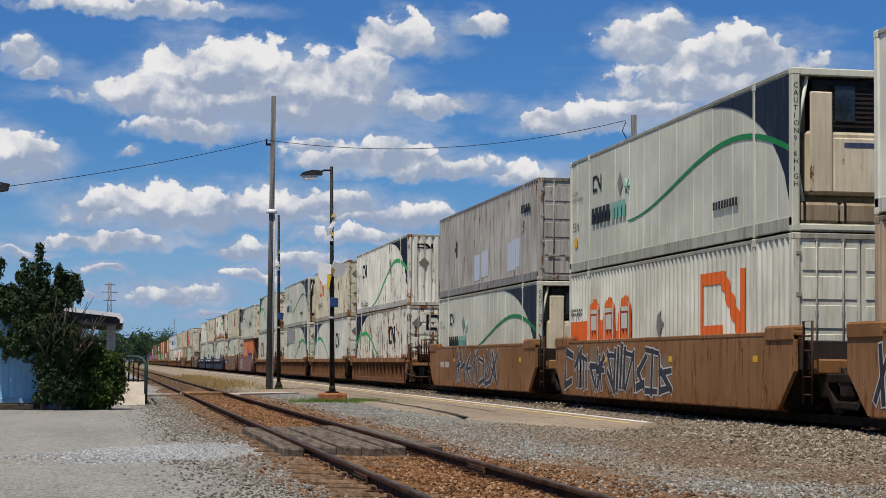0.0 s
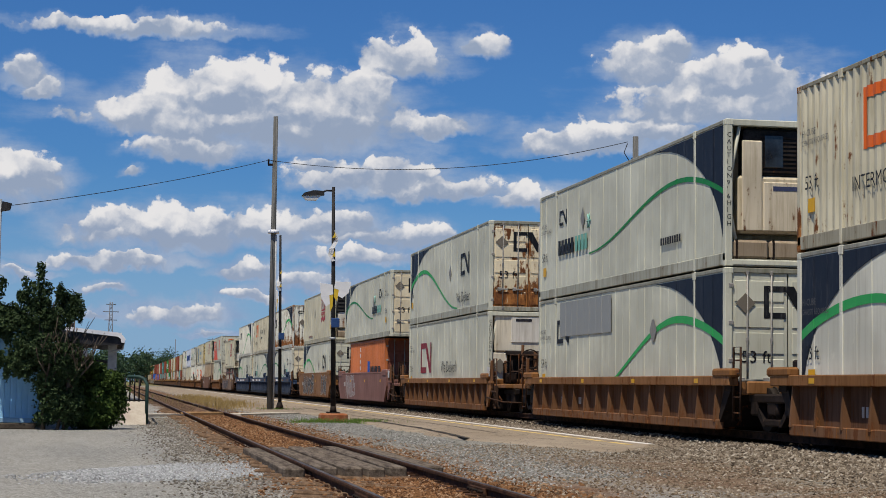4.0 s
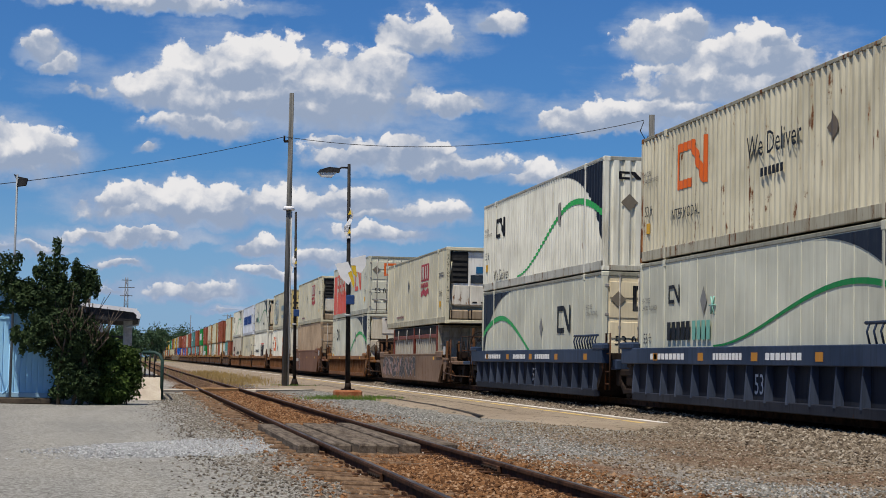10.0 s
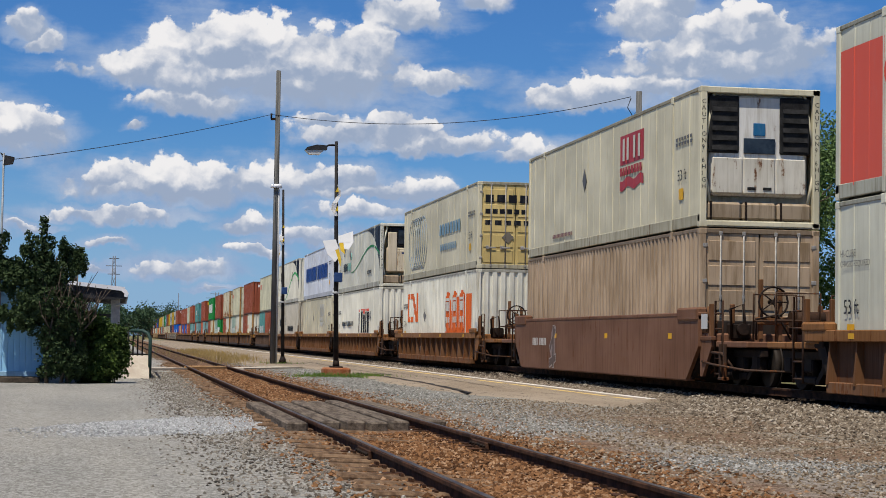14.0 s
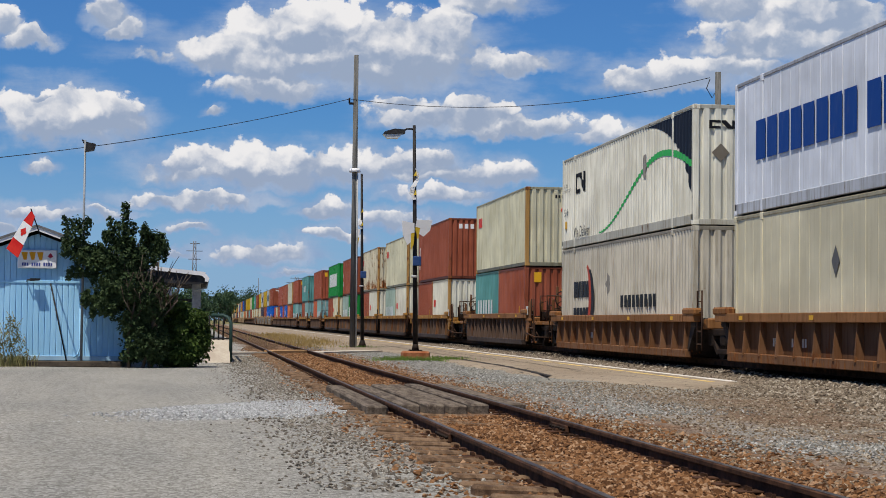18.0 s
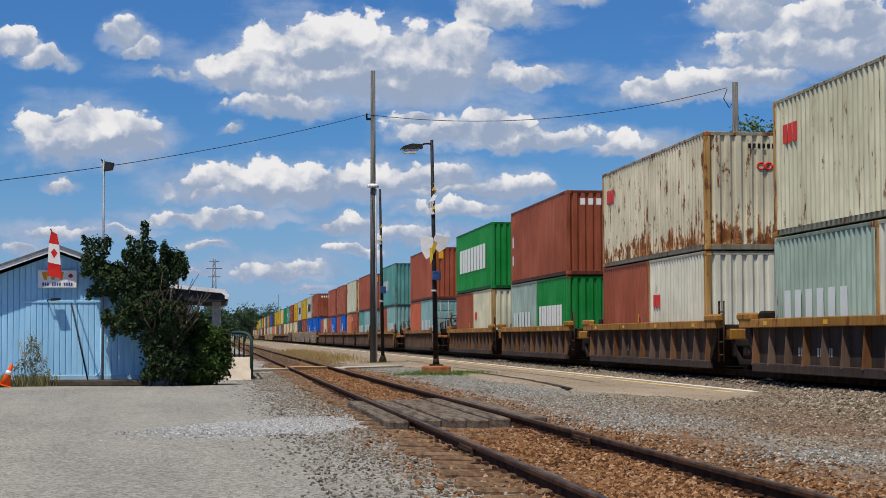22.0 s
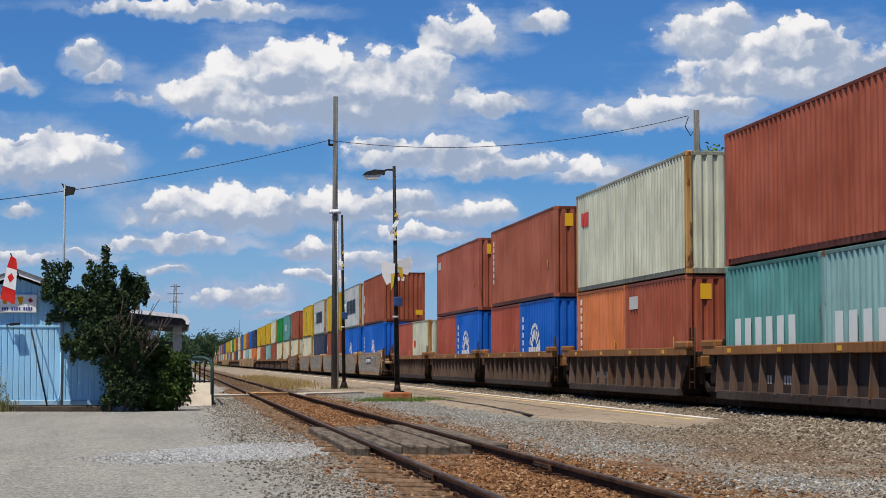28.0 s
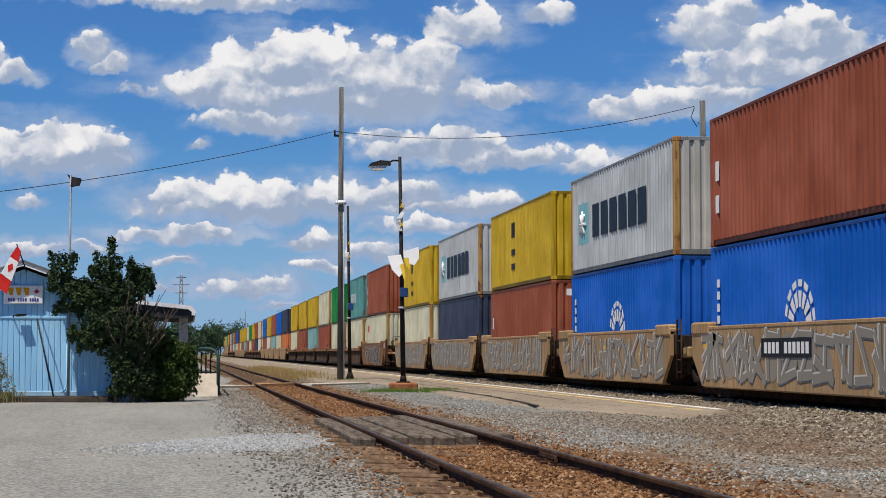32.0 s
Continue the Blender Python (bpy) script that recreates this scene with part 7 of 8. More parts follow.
def end_gear(car, y, d, reach, colour, fine, wheel_side):
    """Platform, ladder, grab irons, brake wheel and coupler beyond a body's end; d: +1 towards the far end, -1 the near end."""
    q = pose(0, y, 0) if d < 0 else pose(0, y, 0, 0, 0, 180)
    # local: goes towards -y
    part("end_platform", Geo().box(-1.35, 1.35, -reach + 0.55, 0.0, 1.14, 1.26, 0.02).box(-0.35, 0.35, -reach + 0.25, 0.2, 0.78, 1.14, 0.03).box(-1.42, 1.42, -0.5, 0.1, 1.22, 1.42, 0.03), colour, car).matrix_basis = q
    part("coupler", Geo().box(-0.12, 0.12, -reach - 0.12, -reach + 0.5, 0.82, 1.0, 0.03).box(-0.22, 0.16, -reach - 0.16, -reach + 0.12, 0.74, 1.06, 0.05), iron, car, "dark knuckle coupler").matrix_basis = q
    if fine:
        clutter(car, q, reach, colour)
    def rungs():
        g = Geo().path([(0, -0.75, 0.55), (0, -0.75, 2.05), (0, -1.2, 2.05), (0, -1.2, 0.55)], 0.022, 6)
        for z in (0.62, 0.92, 1.5, 1.8):
            g.tube((0, -0.75, z), (0, -1.2, z), 0.018, 6)
        return g
    for x in (-1.36, 1.36):
        part("ladder", shared(("end_ladder",), rungs), car_gear, car, "steel end ladder").matrix_basis = q @ pose(x, 0, 0)
    for sx in (-1, 1):
        g = Geo().path([(sx * 1.2, -reach + 0.6, 1.2), (sx * 1.2, -reach + 0.6, 2.15), (sx * 0.35, -reach + 0.6, 2.15), (sx * 0.35, -reach + 0.6, 1.2)], 0.022, 6)
        g.tube((sx * 1.2, -reach + 0.6, 1.65), (sx * 0.35, -reach + 0.6, 1.65), 0.018, 6)
        part("grab_rail", g, car_gear, car, "bent-pipe safety rail").matrix_basis = q
    if not fine:
        return
    g = Geo().tube((-0.55, -1.5, 0.7), (-0.2, -reach - 0.1, 0.55), 0.03, 6).tube((0.3, -1.2, 0.7), (0.25, -reach - 0.2, 0.5), 0.03, 6)
    part("air_hose", g, rubber, car).matrix_basis = q
    g = Geo().box(-0.5, -0.42, -0.9, -0.8, 1.26, 2.5, 0.01).box(-0.1, -0.02, -0.9, -0.8, 1.26, 2.3, 0.01).box(-0.55, 0.1, -0.95, -0.75, 1.6, 1.75, 0.02)
    part("brake_stand", g, car_rib, car).matrix_basis = q
    if wheel_side:
        g = Geo().ring((-0.25, -1.0, 2.05), (0, 1, 0), 0.3, 0.022, 16)
        for i in range(5):
            t = 2 * math.pi * i / 5
            g.tube((-0.25, -1.0, 2.05), (-0.25 + 0.3 * math.cos(t), -1.0, 2.05 + 0.3 * math.sin(t)), 0.014, 5)
        g.tube((-0.25, -1.06, 2.05), (-0.25, -0.8, 2.05), 0.05, 8)
        part("brake_wheel", g, iron, car, "spoked hand-brake wheel").matrix_basis = q
        g = Geo().tube((0.25, -0.6, 1.72), (0.95, -0.6, 1.72), 0.16, 12).tube((0.3, -0.3, 1.5), (0.9, -0.3, 1.5), 0.1, 10)
        part("air_reservoir", g, car_gear, car, "air brake reservoir").matrix_basis = q
        part("brake_valve", Geo().box(-1.0, -0.6, -0.7, -0.35, 1.3, 1.62, 0.03).tube((-0.8, -0.7, 1.5), (-0.8, -0.85, 1.5), 0.12, 10), iron, car).matrix_basis = q
    g = Geo().box(-1.44, -1.30, -1.45, -1.15, 0.5, 0.56, 0.01).box(-1.42, -1.36, -1.45, -1.40, 0.5, 1.2).box(-1.42, -1.36, -1.2, -1.15, 0.5, 1.2)
    part("sill_step", g, car_gear, car).matrix_basis = q
    if wheel_side:
        part("number_plate_panel", Geo().box(-1.46, -1.44, -0.5, -0.15, 1.5, 1.8), ink((0.5, 0.5, 0.48)), car, "blank white data plate").matrix_basis = q


def joint_gear(car, y, d, reach, colour, fine):
    """The drawbar and low bridge over a shared bogie."""
    q = pose(0, y, 0) if d < 0 else pose(0, y, 0, 0, 0, 180)
    part("drawbar", Geo().box(-0.45, 0.45, -reach, 0.1, 1.12, 1.34, 0.03).box(-1.2, 1.2, -0.5, 0.05, 1.1, 1.36, 0.03), colour, car).matrix_basis = q
    g = Geo().path([(-1.38, -0.25, 0.6), (-1.38, -0.25, 2.0), (-1.38, -0.65, 2.0), (-1.38, -0.65, 0.6)], 0.022, 6)
    for z in (0.75, 1.05, 1.5, 1.75):
        g.tube((-1.38, -0.25, z), (-1.38, -0.65, z), 0.016, 6)
    part("ladder", g, car_gear, car, "steel end ladder").matrix_basis = q
    if fine:
        g = Geo().box(0.5, 0.9, -0.8, -0.4, 1.36, 1.75, 0.04).tube((-0.5, -0.5, 1.5), (0.4, -0.5, 1.5), 0.12, 10)
        part("brake_valve", g, iron if colour is not car_tan else paint(CREAM, 0.2), car).matrix_basis = q


def well_car(s15, kind, L, ext, gn, gf, near, far, fine=True, tags=()):
    """kind: ribbed, smooth, fec, light, tan. The well spans the box of length L and a little more; gn, gf: reach of its ends."""
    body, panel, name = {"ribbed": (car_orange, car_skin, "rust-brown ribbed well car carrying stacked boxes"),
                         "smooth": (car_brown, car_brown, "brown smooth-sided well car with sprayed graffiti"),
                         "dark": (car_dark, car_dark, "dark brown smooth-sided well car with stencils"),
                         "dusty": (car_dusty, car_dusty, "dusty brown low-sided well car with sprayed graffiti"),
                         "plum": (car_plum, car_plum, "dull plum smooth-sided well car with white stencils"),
                         "fec": (car_blue, car_navyshaded, "dark blue ribbed well car with white markings"),
                         "light": (car_yel, car_panel, "yellow-topped ribbed well car with shade-dark sides"),
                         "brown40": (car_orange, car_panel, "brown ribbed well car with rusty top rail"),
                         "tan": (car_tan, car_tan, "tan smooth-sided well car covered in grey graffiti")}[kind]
    car = thing("well_car", name, "rail car", "well cars of the train")
    TRAIN.append((car, s15, 0.0))
    a, b = -ext, L + ext
    smooth = kind in ("smooth", "dark", "dusty", "plum", "tan")
    zt = {"dusty": 1.48, "smooth": 1.78, "dark": 1.78, "plum": 1.7, "tan": 1.74, "ribbed": 1.46, "fec": 1.62, "light": 1.56, "brown40": 1.56}[kind]
    zb, xo = 0.47, 1.5
    for sx in (-1, 1):
        o, i = sx * xo, sx * (xo - 0.2)
        x0, x1 = sorted((o, i))
        if smooth:
            p0, p1 = sorted((sx * 1.5, sx * 1.42))
            g = Geo().prism([(a - 0.3, zt), (b + 0.3, zt), (b + 0.3, 1.15), (b - 0.5, zb), (a + 0.5, zb), (a - 0.3, 1.15)], "x", p0, p1)
            g.box(*sorted((sx * 1.47, sx * 1.3)), a + 0.5, b - 0.5, zb - 0.03, zb + 0.05, 0.01)
            side = part("side_sill", g, body, car)
            part("top_rim", Geo().box(x0 - 0.01, x1 + 0.01, a - 0.32, b + 0.32, zt - 0.02, zt + 0.06, 0.015), body, side)
            for y in (a + 0.4, b - 0.4):
                part("guide_casting", Geo().box(x0 - 0.03, x1, y - 0.7, y + 0.7, zt - 0.12, zt + 0.16, 0.04), body, side)
        else:
            side = part("top_chord", Geo().box(x0, x1, a - 0.5, b + 0.5, zt - (0.36 if kind == "fec" else 0.19), zt, 0.015), body, car)
            for y in (a - 0.1, b + 0.1):
                part("guide_casting", Geo().box(x0 - 0.02, x1, y - 0.55, y + 0.55, zt - 0.03, zt + 0.14, 0.04), body, side)
            p0, p1 = sorted((sx * 1.322, sx * 1.308))
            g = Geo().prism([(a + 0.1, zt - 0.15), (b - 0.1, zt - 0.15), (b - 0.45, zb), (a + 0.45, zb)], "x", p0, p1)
            # panel paint is darker than the chord's, imitating shade in the recess
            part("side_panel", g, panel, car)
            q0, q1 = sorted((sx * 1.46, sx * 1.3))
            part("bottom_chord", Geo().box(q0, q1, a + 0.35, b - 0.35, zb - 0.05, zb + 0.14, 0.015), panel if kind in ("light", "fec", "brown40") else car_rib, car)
            n = round((b - a - 0.9) / (1.12 if L > 13 else (1.0 if kind == "brown40" else 1.2)))
            r0 = sx * 1.315
            rib = shared(("rib", zt, sx), lambda: Geo().convex([(r0, -0.035, zb + 0.1), (r0, 0.09, zb + 0.1), (r0 + sx * 0.165, -0.02, zb + 0.1), (r0 + sx * 0.165, 0.07, zb + 0.1), (r0, -0.03, zt - 0.19), (r0, 0.03, zt - 0.19), (r0 + sx * 0.12, -0.02, zt - 0.19), (r0 + sx * 0.12, 0.02, zt - 0.19)], [(0, 1, 3, 2), (4, 5, 7, 6), (0, 1, 5, 4), (2, 3, 7, 6), (0, 2, 6, 4), (1, 3, 7, 5)]))
            ribm = car_rib if kind in ("ribbed",) else (car_navylit if kind == "fec" else car_ribbrown)
            if sx > 0 or not fine:
                gj = Geo()
                for k in range(n + 1):
                    yk = a + 0.45 + k * (b - a - 0.9) / n
                    gj.box(*sorted((r0, r0 + sx * 0.07)), yk - 0.03, yk + 0.03, zb + 0.1, zt - 0.19)
                tagged(part("ribbing", gj, ribm, car), kind="stuff")
            for k in range(n + 1 if sx < 0 and fine else 0):
                part("rib", rib, car_rib if kind == "light" and k % 3 == 0 else ribm, car, at=(0, a + 0.45 + k * (b - a - 0.9) / n, 0))
            if sx < 0 and fine and kind != "fec":
                refl = shared(("reflector",), lambda: Geo().box(-1.506, -1.5, -0.12, 0.12, -0.045, 0.045))
                for k in range(4):
                    part("reflector", refl, ink((0.62, 0.34, 0.03)), side, "yellow reflective strip", at=(0, a + 1.5 + k * (b - a - 3) / 3, zt - 0.1))
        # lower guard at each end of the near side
    # last box is an added plate that keeps light from falling through the well
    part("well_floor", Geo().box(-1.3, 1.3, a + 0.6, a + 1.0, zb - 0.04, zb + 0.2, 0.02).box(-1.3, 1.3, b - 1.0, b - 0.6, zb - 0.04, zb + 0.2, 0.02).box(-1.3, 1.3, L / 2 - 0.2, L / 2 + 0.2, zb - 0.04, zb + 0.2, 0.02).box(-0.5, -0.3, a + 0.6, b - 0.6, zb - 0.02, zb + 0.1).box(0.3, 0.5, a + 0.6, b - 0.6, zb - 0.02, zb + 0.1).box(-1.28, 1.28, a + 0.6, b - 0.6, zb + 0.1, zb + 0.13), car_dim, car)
    for y, d in ((a, -1), (b, 1)):
        q = pose(0, y, 0) if d < 0 else pose(0, y, 0, 0, 0, 180)
        # bulkheads take the same shade-deepening tone
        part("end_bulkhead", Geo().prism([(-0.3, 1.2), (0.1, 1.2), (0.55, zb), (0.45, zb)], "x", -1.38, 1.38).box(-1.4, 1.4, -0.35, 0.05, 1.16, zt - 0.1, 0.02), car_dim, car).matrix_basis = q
    for y, d, reach, typ in ((a - 0.2, -1, gn - ext - 0.2, near), (b + 0.2, 1, gf - ext - 0.2, far)):
        if typ == "c":
            end_gear(car, y, d, reach, body if kind != "fec" else car_blue, fine, d < 0)
            truck(car, y + d * min(1.35, reach * 0.45), fine)
        else:
            joint_gear(car, y, d, reach, body, fine)
            if d > 0:
                truck(car, y + reach, fine)
    if fine:
        stencil(car, kind, a, b, zt, tags)
    return car


def stencil(car, kind, a, b, zt, tags):
    """Car lettering as bars, and sprayed shapes on the smooth sides."""
    rnd = random.Random(int(abs(a * 100 + b * 37) + len(TRAIN) * 11))
    x = -1.503 if kind in ("smooth", "dark", "dusty", "plum", "tan") else -1.325
    y0 = b - 3.2
    if kind in ("ribbed", "light", "brown40"):
        g = Geo()
        for i in range(4):
            g.box(x, x + 0.004, y0 - i * 0.16 - 0.1, y0 - i * 0.16, 0.78, 0.95)
        for i in range(6):
            g.box(x, x + 0.004, y0 - 1.2 - i * 0.16 - 0.1, y0 - 1.2 - i * 0.16, 0.78, 0.95)
        tagged(part("number_mark", g, ink((0.40, 0.37, 0.33), 0.6), car), kind="stuff")
    if kind == "fec":
        ob = part("lettering", letters("53", 0.55), ink((0.55, 0.57, 0.6)), car)
        ob.matrix_basis = Matrix(((0, 0, -1, -1.329), (-1, 0, 0, b - 8.5), (0, 1, 0, 0.72), (0, 0, 0, 1)))
        ob = part("lettering", letters("125", 0.32), ink((0.55, 0.57, 0.6)), car)
        ob.matrix_basis = Matrix(((0, 0, -1, -1.329), (-1, 0, 0, b - 1.0), (0, 1, 0, 0.7), (0, 0, 0, 1)))
        for (yy, n, w, c) in ((b - 2.0, 9, 2.6, INK_WHITE), (b - 6.5, 9, 1.8, INK_WHITE), (b - 9.6, 7, 1.9, INK_WHITE)):
            g = Geo()
            for i in range(n):
                g.box(-1.506, -1.501, yy - (i + 0.75) * w / n, yy - i * w / n, zt - 0.26, zt - 0.13)
            tagged(part("brand_mark", g, ink(c), car), kind="stuff")
        for k in range(5):
            part("reflector", Geo().box(-1.506, -1.501, a + 1 + k * 3.3, a + 1.35 + k * 3.3, zt - 0.28, zt - 0.12), ink((0.45, 0.2, 0.03)), car, "amber reflective strip")
        g = Geo()
        for k in range(9):
            yy = a + 0.2 + k * 0.28
            g.path([(-1.45, yy, zt), (-1.5, yy, zt + 0.2), (-1.45, yy, zt + 0.34)], 0.02, 5)
        g.tube((-1.45, a + 0.1, zt + 0.34), (-1.45, a + 2.6, zt + 0.34), 0.03, 6)
        part("hose_bracket", g, car_blue, car)
        return
    if kind not in ("smooth", "dark", "dusty", "plum", "tan"):
        return
    for k in range(3):
        part("reflector", Geo().box(x - 0.003, x, a + 1.5 + k * 5.2, a + 1.75 + k * 5.2, 1.3, 1.42), ink((0.66, 0.36, 0.02)), car, "yellow reflective square")
    g = Geo()
    for i in range(10):
        if i != 4:
            g.box(x - 0.002, x + 0.001, b - 2.0 - i * 0.17 - 0.11, b - 2.0 - i * 0.17, 1.1, 1.3)
    tagged(part("number_mark", g, ink((0.5, 0.48, 0.44), 0.5), car), kind="stuff")
    if "plate" in tags:
        part("number_panel", Geo().box(x - 0.016, x - 0.011, 4.6, 7.6, 1.12, 1.5), ink(INK_BLACK, 0.1), car, "black car number panel")
        g = Geo()
        for i in range(11):
            if i != 4:
                g.box(x - 0.020, x - 0.017, 7.4 - i * 0.25 - 0.17, 7.4 - i * 0.25, 1.2, 1.42)
        tagged(part("number_mark", g, ink(INK_WHITE), car), kind="stuff")
    # sprayed pieces: fat outlined strokes
    spans = {"dusty": [], "dark": [(b - 5.2, b - 4.2)], "smooth": [(b - 8.6, b - 2.6), (a + 1.2, a + 4.0)], "plum": [(b - 7, b - 3)], "tan": [(a + 0.6, b - 0.6)]}[kind]
    if "big" in tags:
        spans = [(a + 6.2, b - 0.8)]
    if "two" in tags:
        spans = [(a + 4.4, a + 7.6), (a + 8.0, a + 11.6)]
    fills = {"dusty": (0.05, 0.048, 0.05), "dark": (0.10, 0.07, 0.06), "smooth": (0.03, 0.032, 0.036), "plum": (0.25, 0.2, 0.19), "tan": (0.23, 0.205, 0.165)}[kind]
    edges = {"dusty": (0.25, 0.20, 0.17), "dark": (0.34, 0.30, 0.27), "smooth": (0.48, 0.47, 0.44), "plum": (0.40, 0.36, 0.34), "tan": (0.09, 0.105, 0.12)}[kind]
    gf, ge, gb, gw = Geo(), Geo(), Geo(), Geo()
    segs = [(0, 0, 0, 1), (1, 0, 1, 1), (0, 1, 1, 0), (0, 0, 1, 1), (0, 0.5, 1, 0.55), (0, 1, 1, 0.92), (0, 0, 1, 0.08), (0.5, 0, 0.5, 1), (0, 0.5, 1, 1), (0, 0.5, 1, 0)]
    deep = [0]

    def stroke(g, p, q, t, x0):
        d = (Vector(q) - Vector(p)).normalized()
        n = Vector((-d.y, d.x)) * t
        d = d * t * 0.8
        p, q = Vector(p), Vector(q)
        g.prism([tuple(p - d - n), tuple(q + d - n * 0.85), tuple(q + d + n * 0.85), tuple(p - d + n)], "x", x0, x0 + 0.0012)
    for s0, s1 in spans:
        y = s1
        while y > s0 + 0.4:
            w = rnd.uniform(0.5, 0.85)
            zl, zh = 0.62 + rnd.uniform(0, 0.12), min(zt - 0.16, 1.55 + rnd.uniform(-0.14, 0.14))
            lean = rnd.uniform(-0.25, 0.12)
            if rnd.random() < 0.6:      # sprayed patch behind
                c0, c1 = y - w * rnd.uniform(0.9, 1.3), y + w * rnd.uniform(0, 0.3)
                gb.prism([(c0, zl + rnd.uniform(0, 0.2)), ((c0 + c1) / 2, zl - 0.05), (c1, zl + rnd.uniform(0, 0.25)), (c1 - 0.1, zh - rnd.uniform(0, 0.2)), ((c0 + c1) / 2, zh + 0.06), (c0 + 0.08, zh - rnd.uniform(0, 0.3))], "x", x - 0.0022, x - 0.001)
            for u0, v0, u1, v1 in rnd.sample(segs, rnd.choice((3, 3, 4))):
                def at(u, v):
                    return (y - w * (u + rnd.uniform(-0.1, 0.1)) + lean * v, zl + (zh - zl) * (v + rnd.uniform(-0.06, 0.06)))
                p, q, t = at(u0, v0), at(u1, v1), rnd.uniform(0.055, 0.10)
                deep[0] = (deep[0] + 1) % 4
                over = 0.0003 * deep[0]
                stroke(ge, p, q, t + 0.035, x - 0.0045 - over)
                if kind == "tan":
                    stroke(gw, (p[0] + 0.06, p[1] + 0.03), (q[0] + 0.06, q[1] + 0.03), t, x - 0.0060 - over)
                stroke(gf, p, q, t, x - 0.0078 - over)
            y -= w + rnd.uniform(0.12, 0.3)
    back = {"dusty": (0.30, 0.19, 0.17), "dark": (0.24, 0.17, 0.15), "smooth": (0.19, 0.13, 0.08), "plum": (0.28, 0.19, 0.17), "tan": (0.25, 0.215, 0.165)}[kind]
    if kind == "tan":
        tagged(part("graffiti", gw, ink((0.50, 0.48, 0.44), 0.5), car, "white sprayed highlights"), kind="stuff")
    tagged(part("graffiti", gb, ink(back, 0.6), car, "faded sprayed patches"), kind="stuff")
    tagged(part("graffiti", ge, ink(edges, 0.4), car, "sprayed outline strokes"), kind="stuff")
    tagged(part("graffiti", gf, ink(fills, 0.4), car, "sprayed letter-like fill"), kind="stuff")


# ---- the make-up of the train, first car first ----
R53, R40 = 16.15, 12.19


def b53(colour, art, label, style="smooth", end="doors", **k):
    return Box(R53, 2.9, colour, style, end, art=art, label=label, **k)


def b40(colour, art, label, end="corr", high=2.9, **k):
    return Box(R40, high, colour, "corr", end, art=art, label=label, **k)


def b20(colour, art, label, end="corr", **k):
    return Box(6.06, 2.59, colour, "corr", end, art=art, label=label, **k)


CONSIST = []


def unit(s15, car, near, far, lower, upper, tags=(), ext=None):
    CONSIST.append((s15, car, near, far, lower, upper, tags, ext))


cool = "pale grey insulated box with dark corner and green curve"
unit(-286.8, "smooth", "c", "a", [b53(TAUPE, "plain", "dark taupe corrugated freight box", "corr")], b53(WHITE, "near", "white smooth-sided 53-foot box"), ("big",))
unit(-267.1, "smooth", "a", "a", [b53(GREYW, "trains", "white corrugated box with orange badges", "corr", rust=0.05)], b53(GREY, "wave cool", cool, end="carrier"), ("big",))
unit(-247.3, "smooth", "a", "c", [b53(GREY, "wave cool", cool, end="carrier")], b53((0.36, 0.345, 0.31), "greybox plain", "taupe-grey corrugated box with blue patches", "corr", rust=0.25, dirt=0.6), ("two",))
unit(-223.7, "ribbed", "c", "a", [b53(GREYW, "cn wave rev", "off-white corrugated box with rust pocks", "corr", rust=0.47)], b53(WHITE, "cn wave deliver", "white corrugated box with green curve", "corr", end="corr", rust=0.31))
unit(-204.0, "ribbed", "a", "a", [b53(GREYW, "cn wave rev", cool)], b53((0.56, 0.52, 0.38), "cn deliver orange", "beige corrugated box with orange mark", "corr", rust=0.3))
unit(-184.0, "ribbed", "a", "c", [b53(GREY, "cn wave patch", "grey smooth box with overpainted patch")], b53(GREY, "wave cool", cool, end="carrier"))
unit(-160.7, "ribbed", "c", "c", [b53(GREY, "cn deliver maroon", "grey smooth box with maroon mark", end="carrier2")], b53(GREY, "cn wave rev deliver", "grey smooth box with rusty cream doors", endc=CREAM, rust=0.15, endrust=0.47))
unit(-139.1, "plum", "c", "c", [b40(ORANGE, "haul", "orange corrugated box with sprayed marks", end="doors", high=2.59, endc=(0.22, 0.07, 0.04))], b53(GREY, "wave cool rev near", "pale grey insulated box with cream doors", endc=CREAM), ())
unit(-117.6, "smooth", "c", "c", [b53(GREY, "cn wave rev near", "grey smooth box with green curve")], b53(BEIGE, "hr near", "beige reefer box with maroon badge", end="thermo"))
unit(-93.5, "fec", "c", "a", [b53(GREYW, "wave cool rev near", "pale grey insulated box with cream doors", endc=CREAM)], b53(WHITE, "cn wave", "white corrugated box eaten by rust", "corr", end="corr", rust=0.42))
unit(-73.8, "fec", "a", "a", [b53(GREY, "wave cool", cool, end="carrier")], b53((0.56, 0.52, 0.38), "cn deliver orange", "beige corrugated box with orange mark", "corr", end="corr", rust=0.3))
unit(-54.2, "fec", "a", "c", [b53(GREY, "cn wave rev near", "grey smooth box with cream doors", endc=CREAM)], b53(WHITE, "cn wave deliver", "white corrugated box with green curve", "corr", end="corr", rust=0.18))
unit(-30.6, "dusty", "c", "c", [Box(R40, 1.98, (0.36, 0.335, 0.275), "deep", "doors", art="plain rack", label="low taupe deep-ribbed rack box with red posts", dirt=0.6)], b53(BEIGE, "hr near", "beige reefer box with maroon badge", end="thermo"), ("big",))
unit(-7.1, "ribbed", "c", "c", [b53(GREY, "cn wave", "grey smooth box with refrigeration set", end="carrier2")], b53(GREY, "cn trains near pink", "grey smooth box with coral field and badges"))
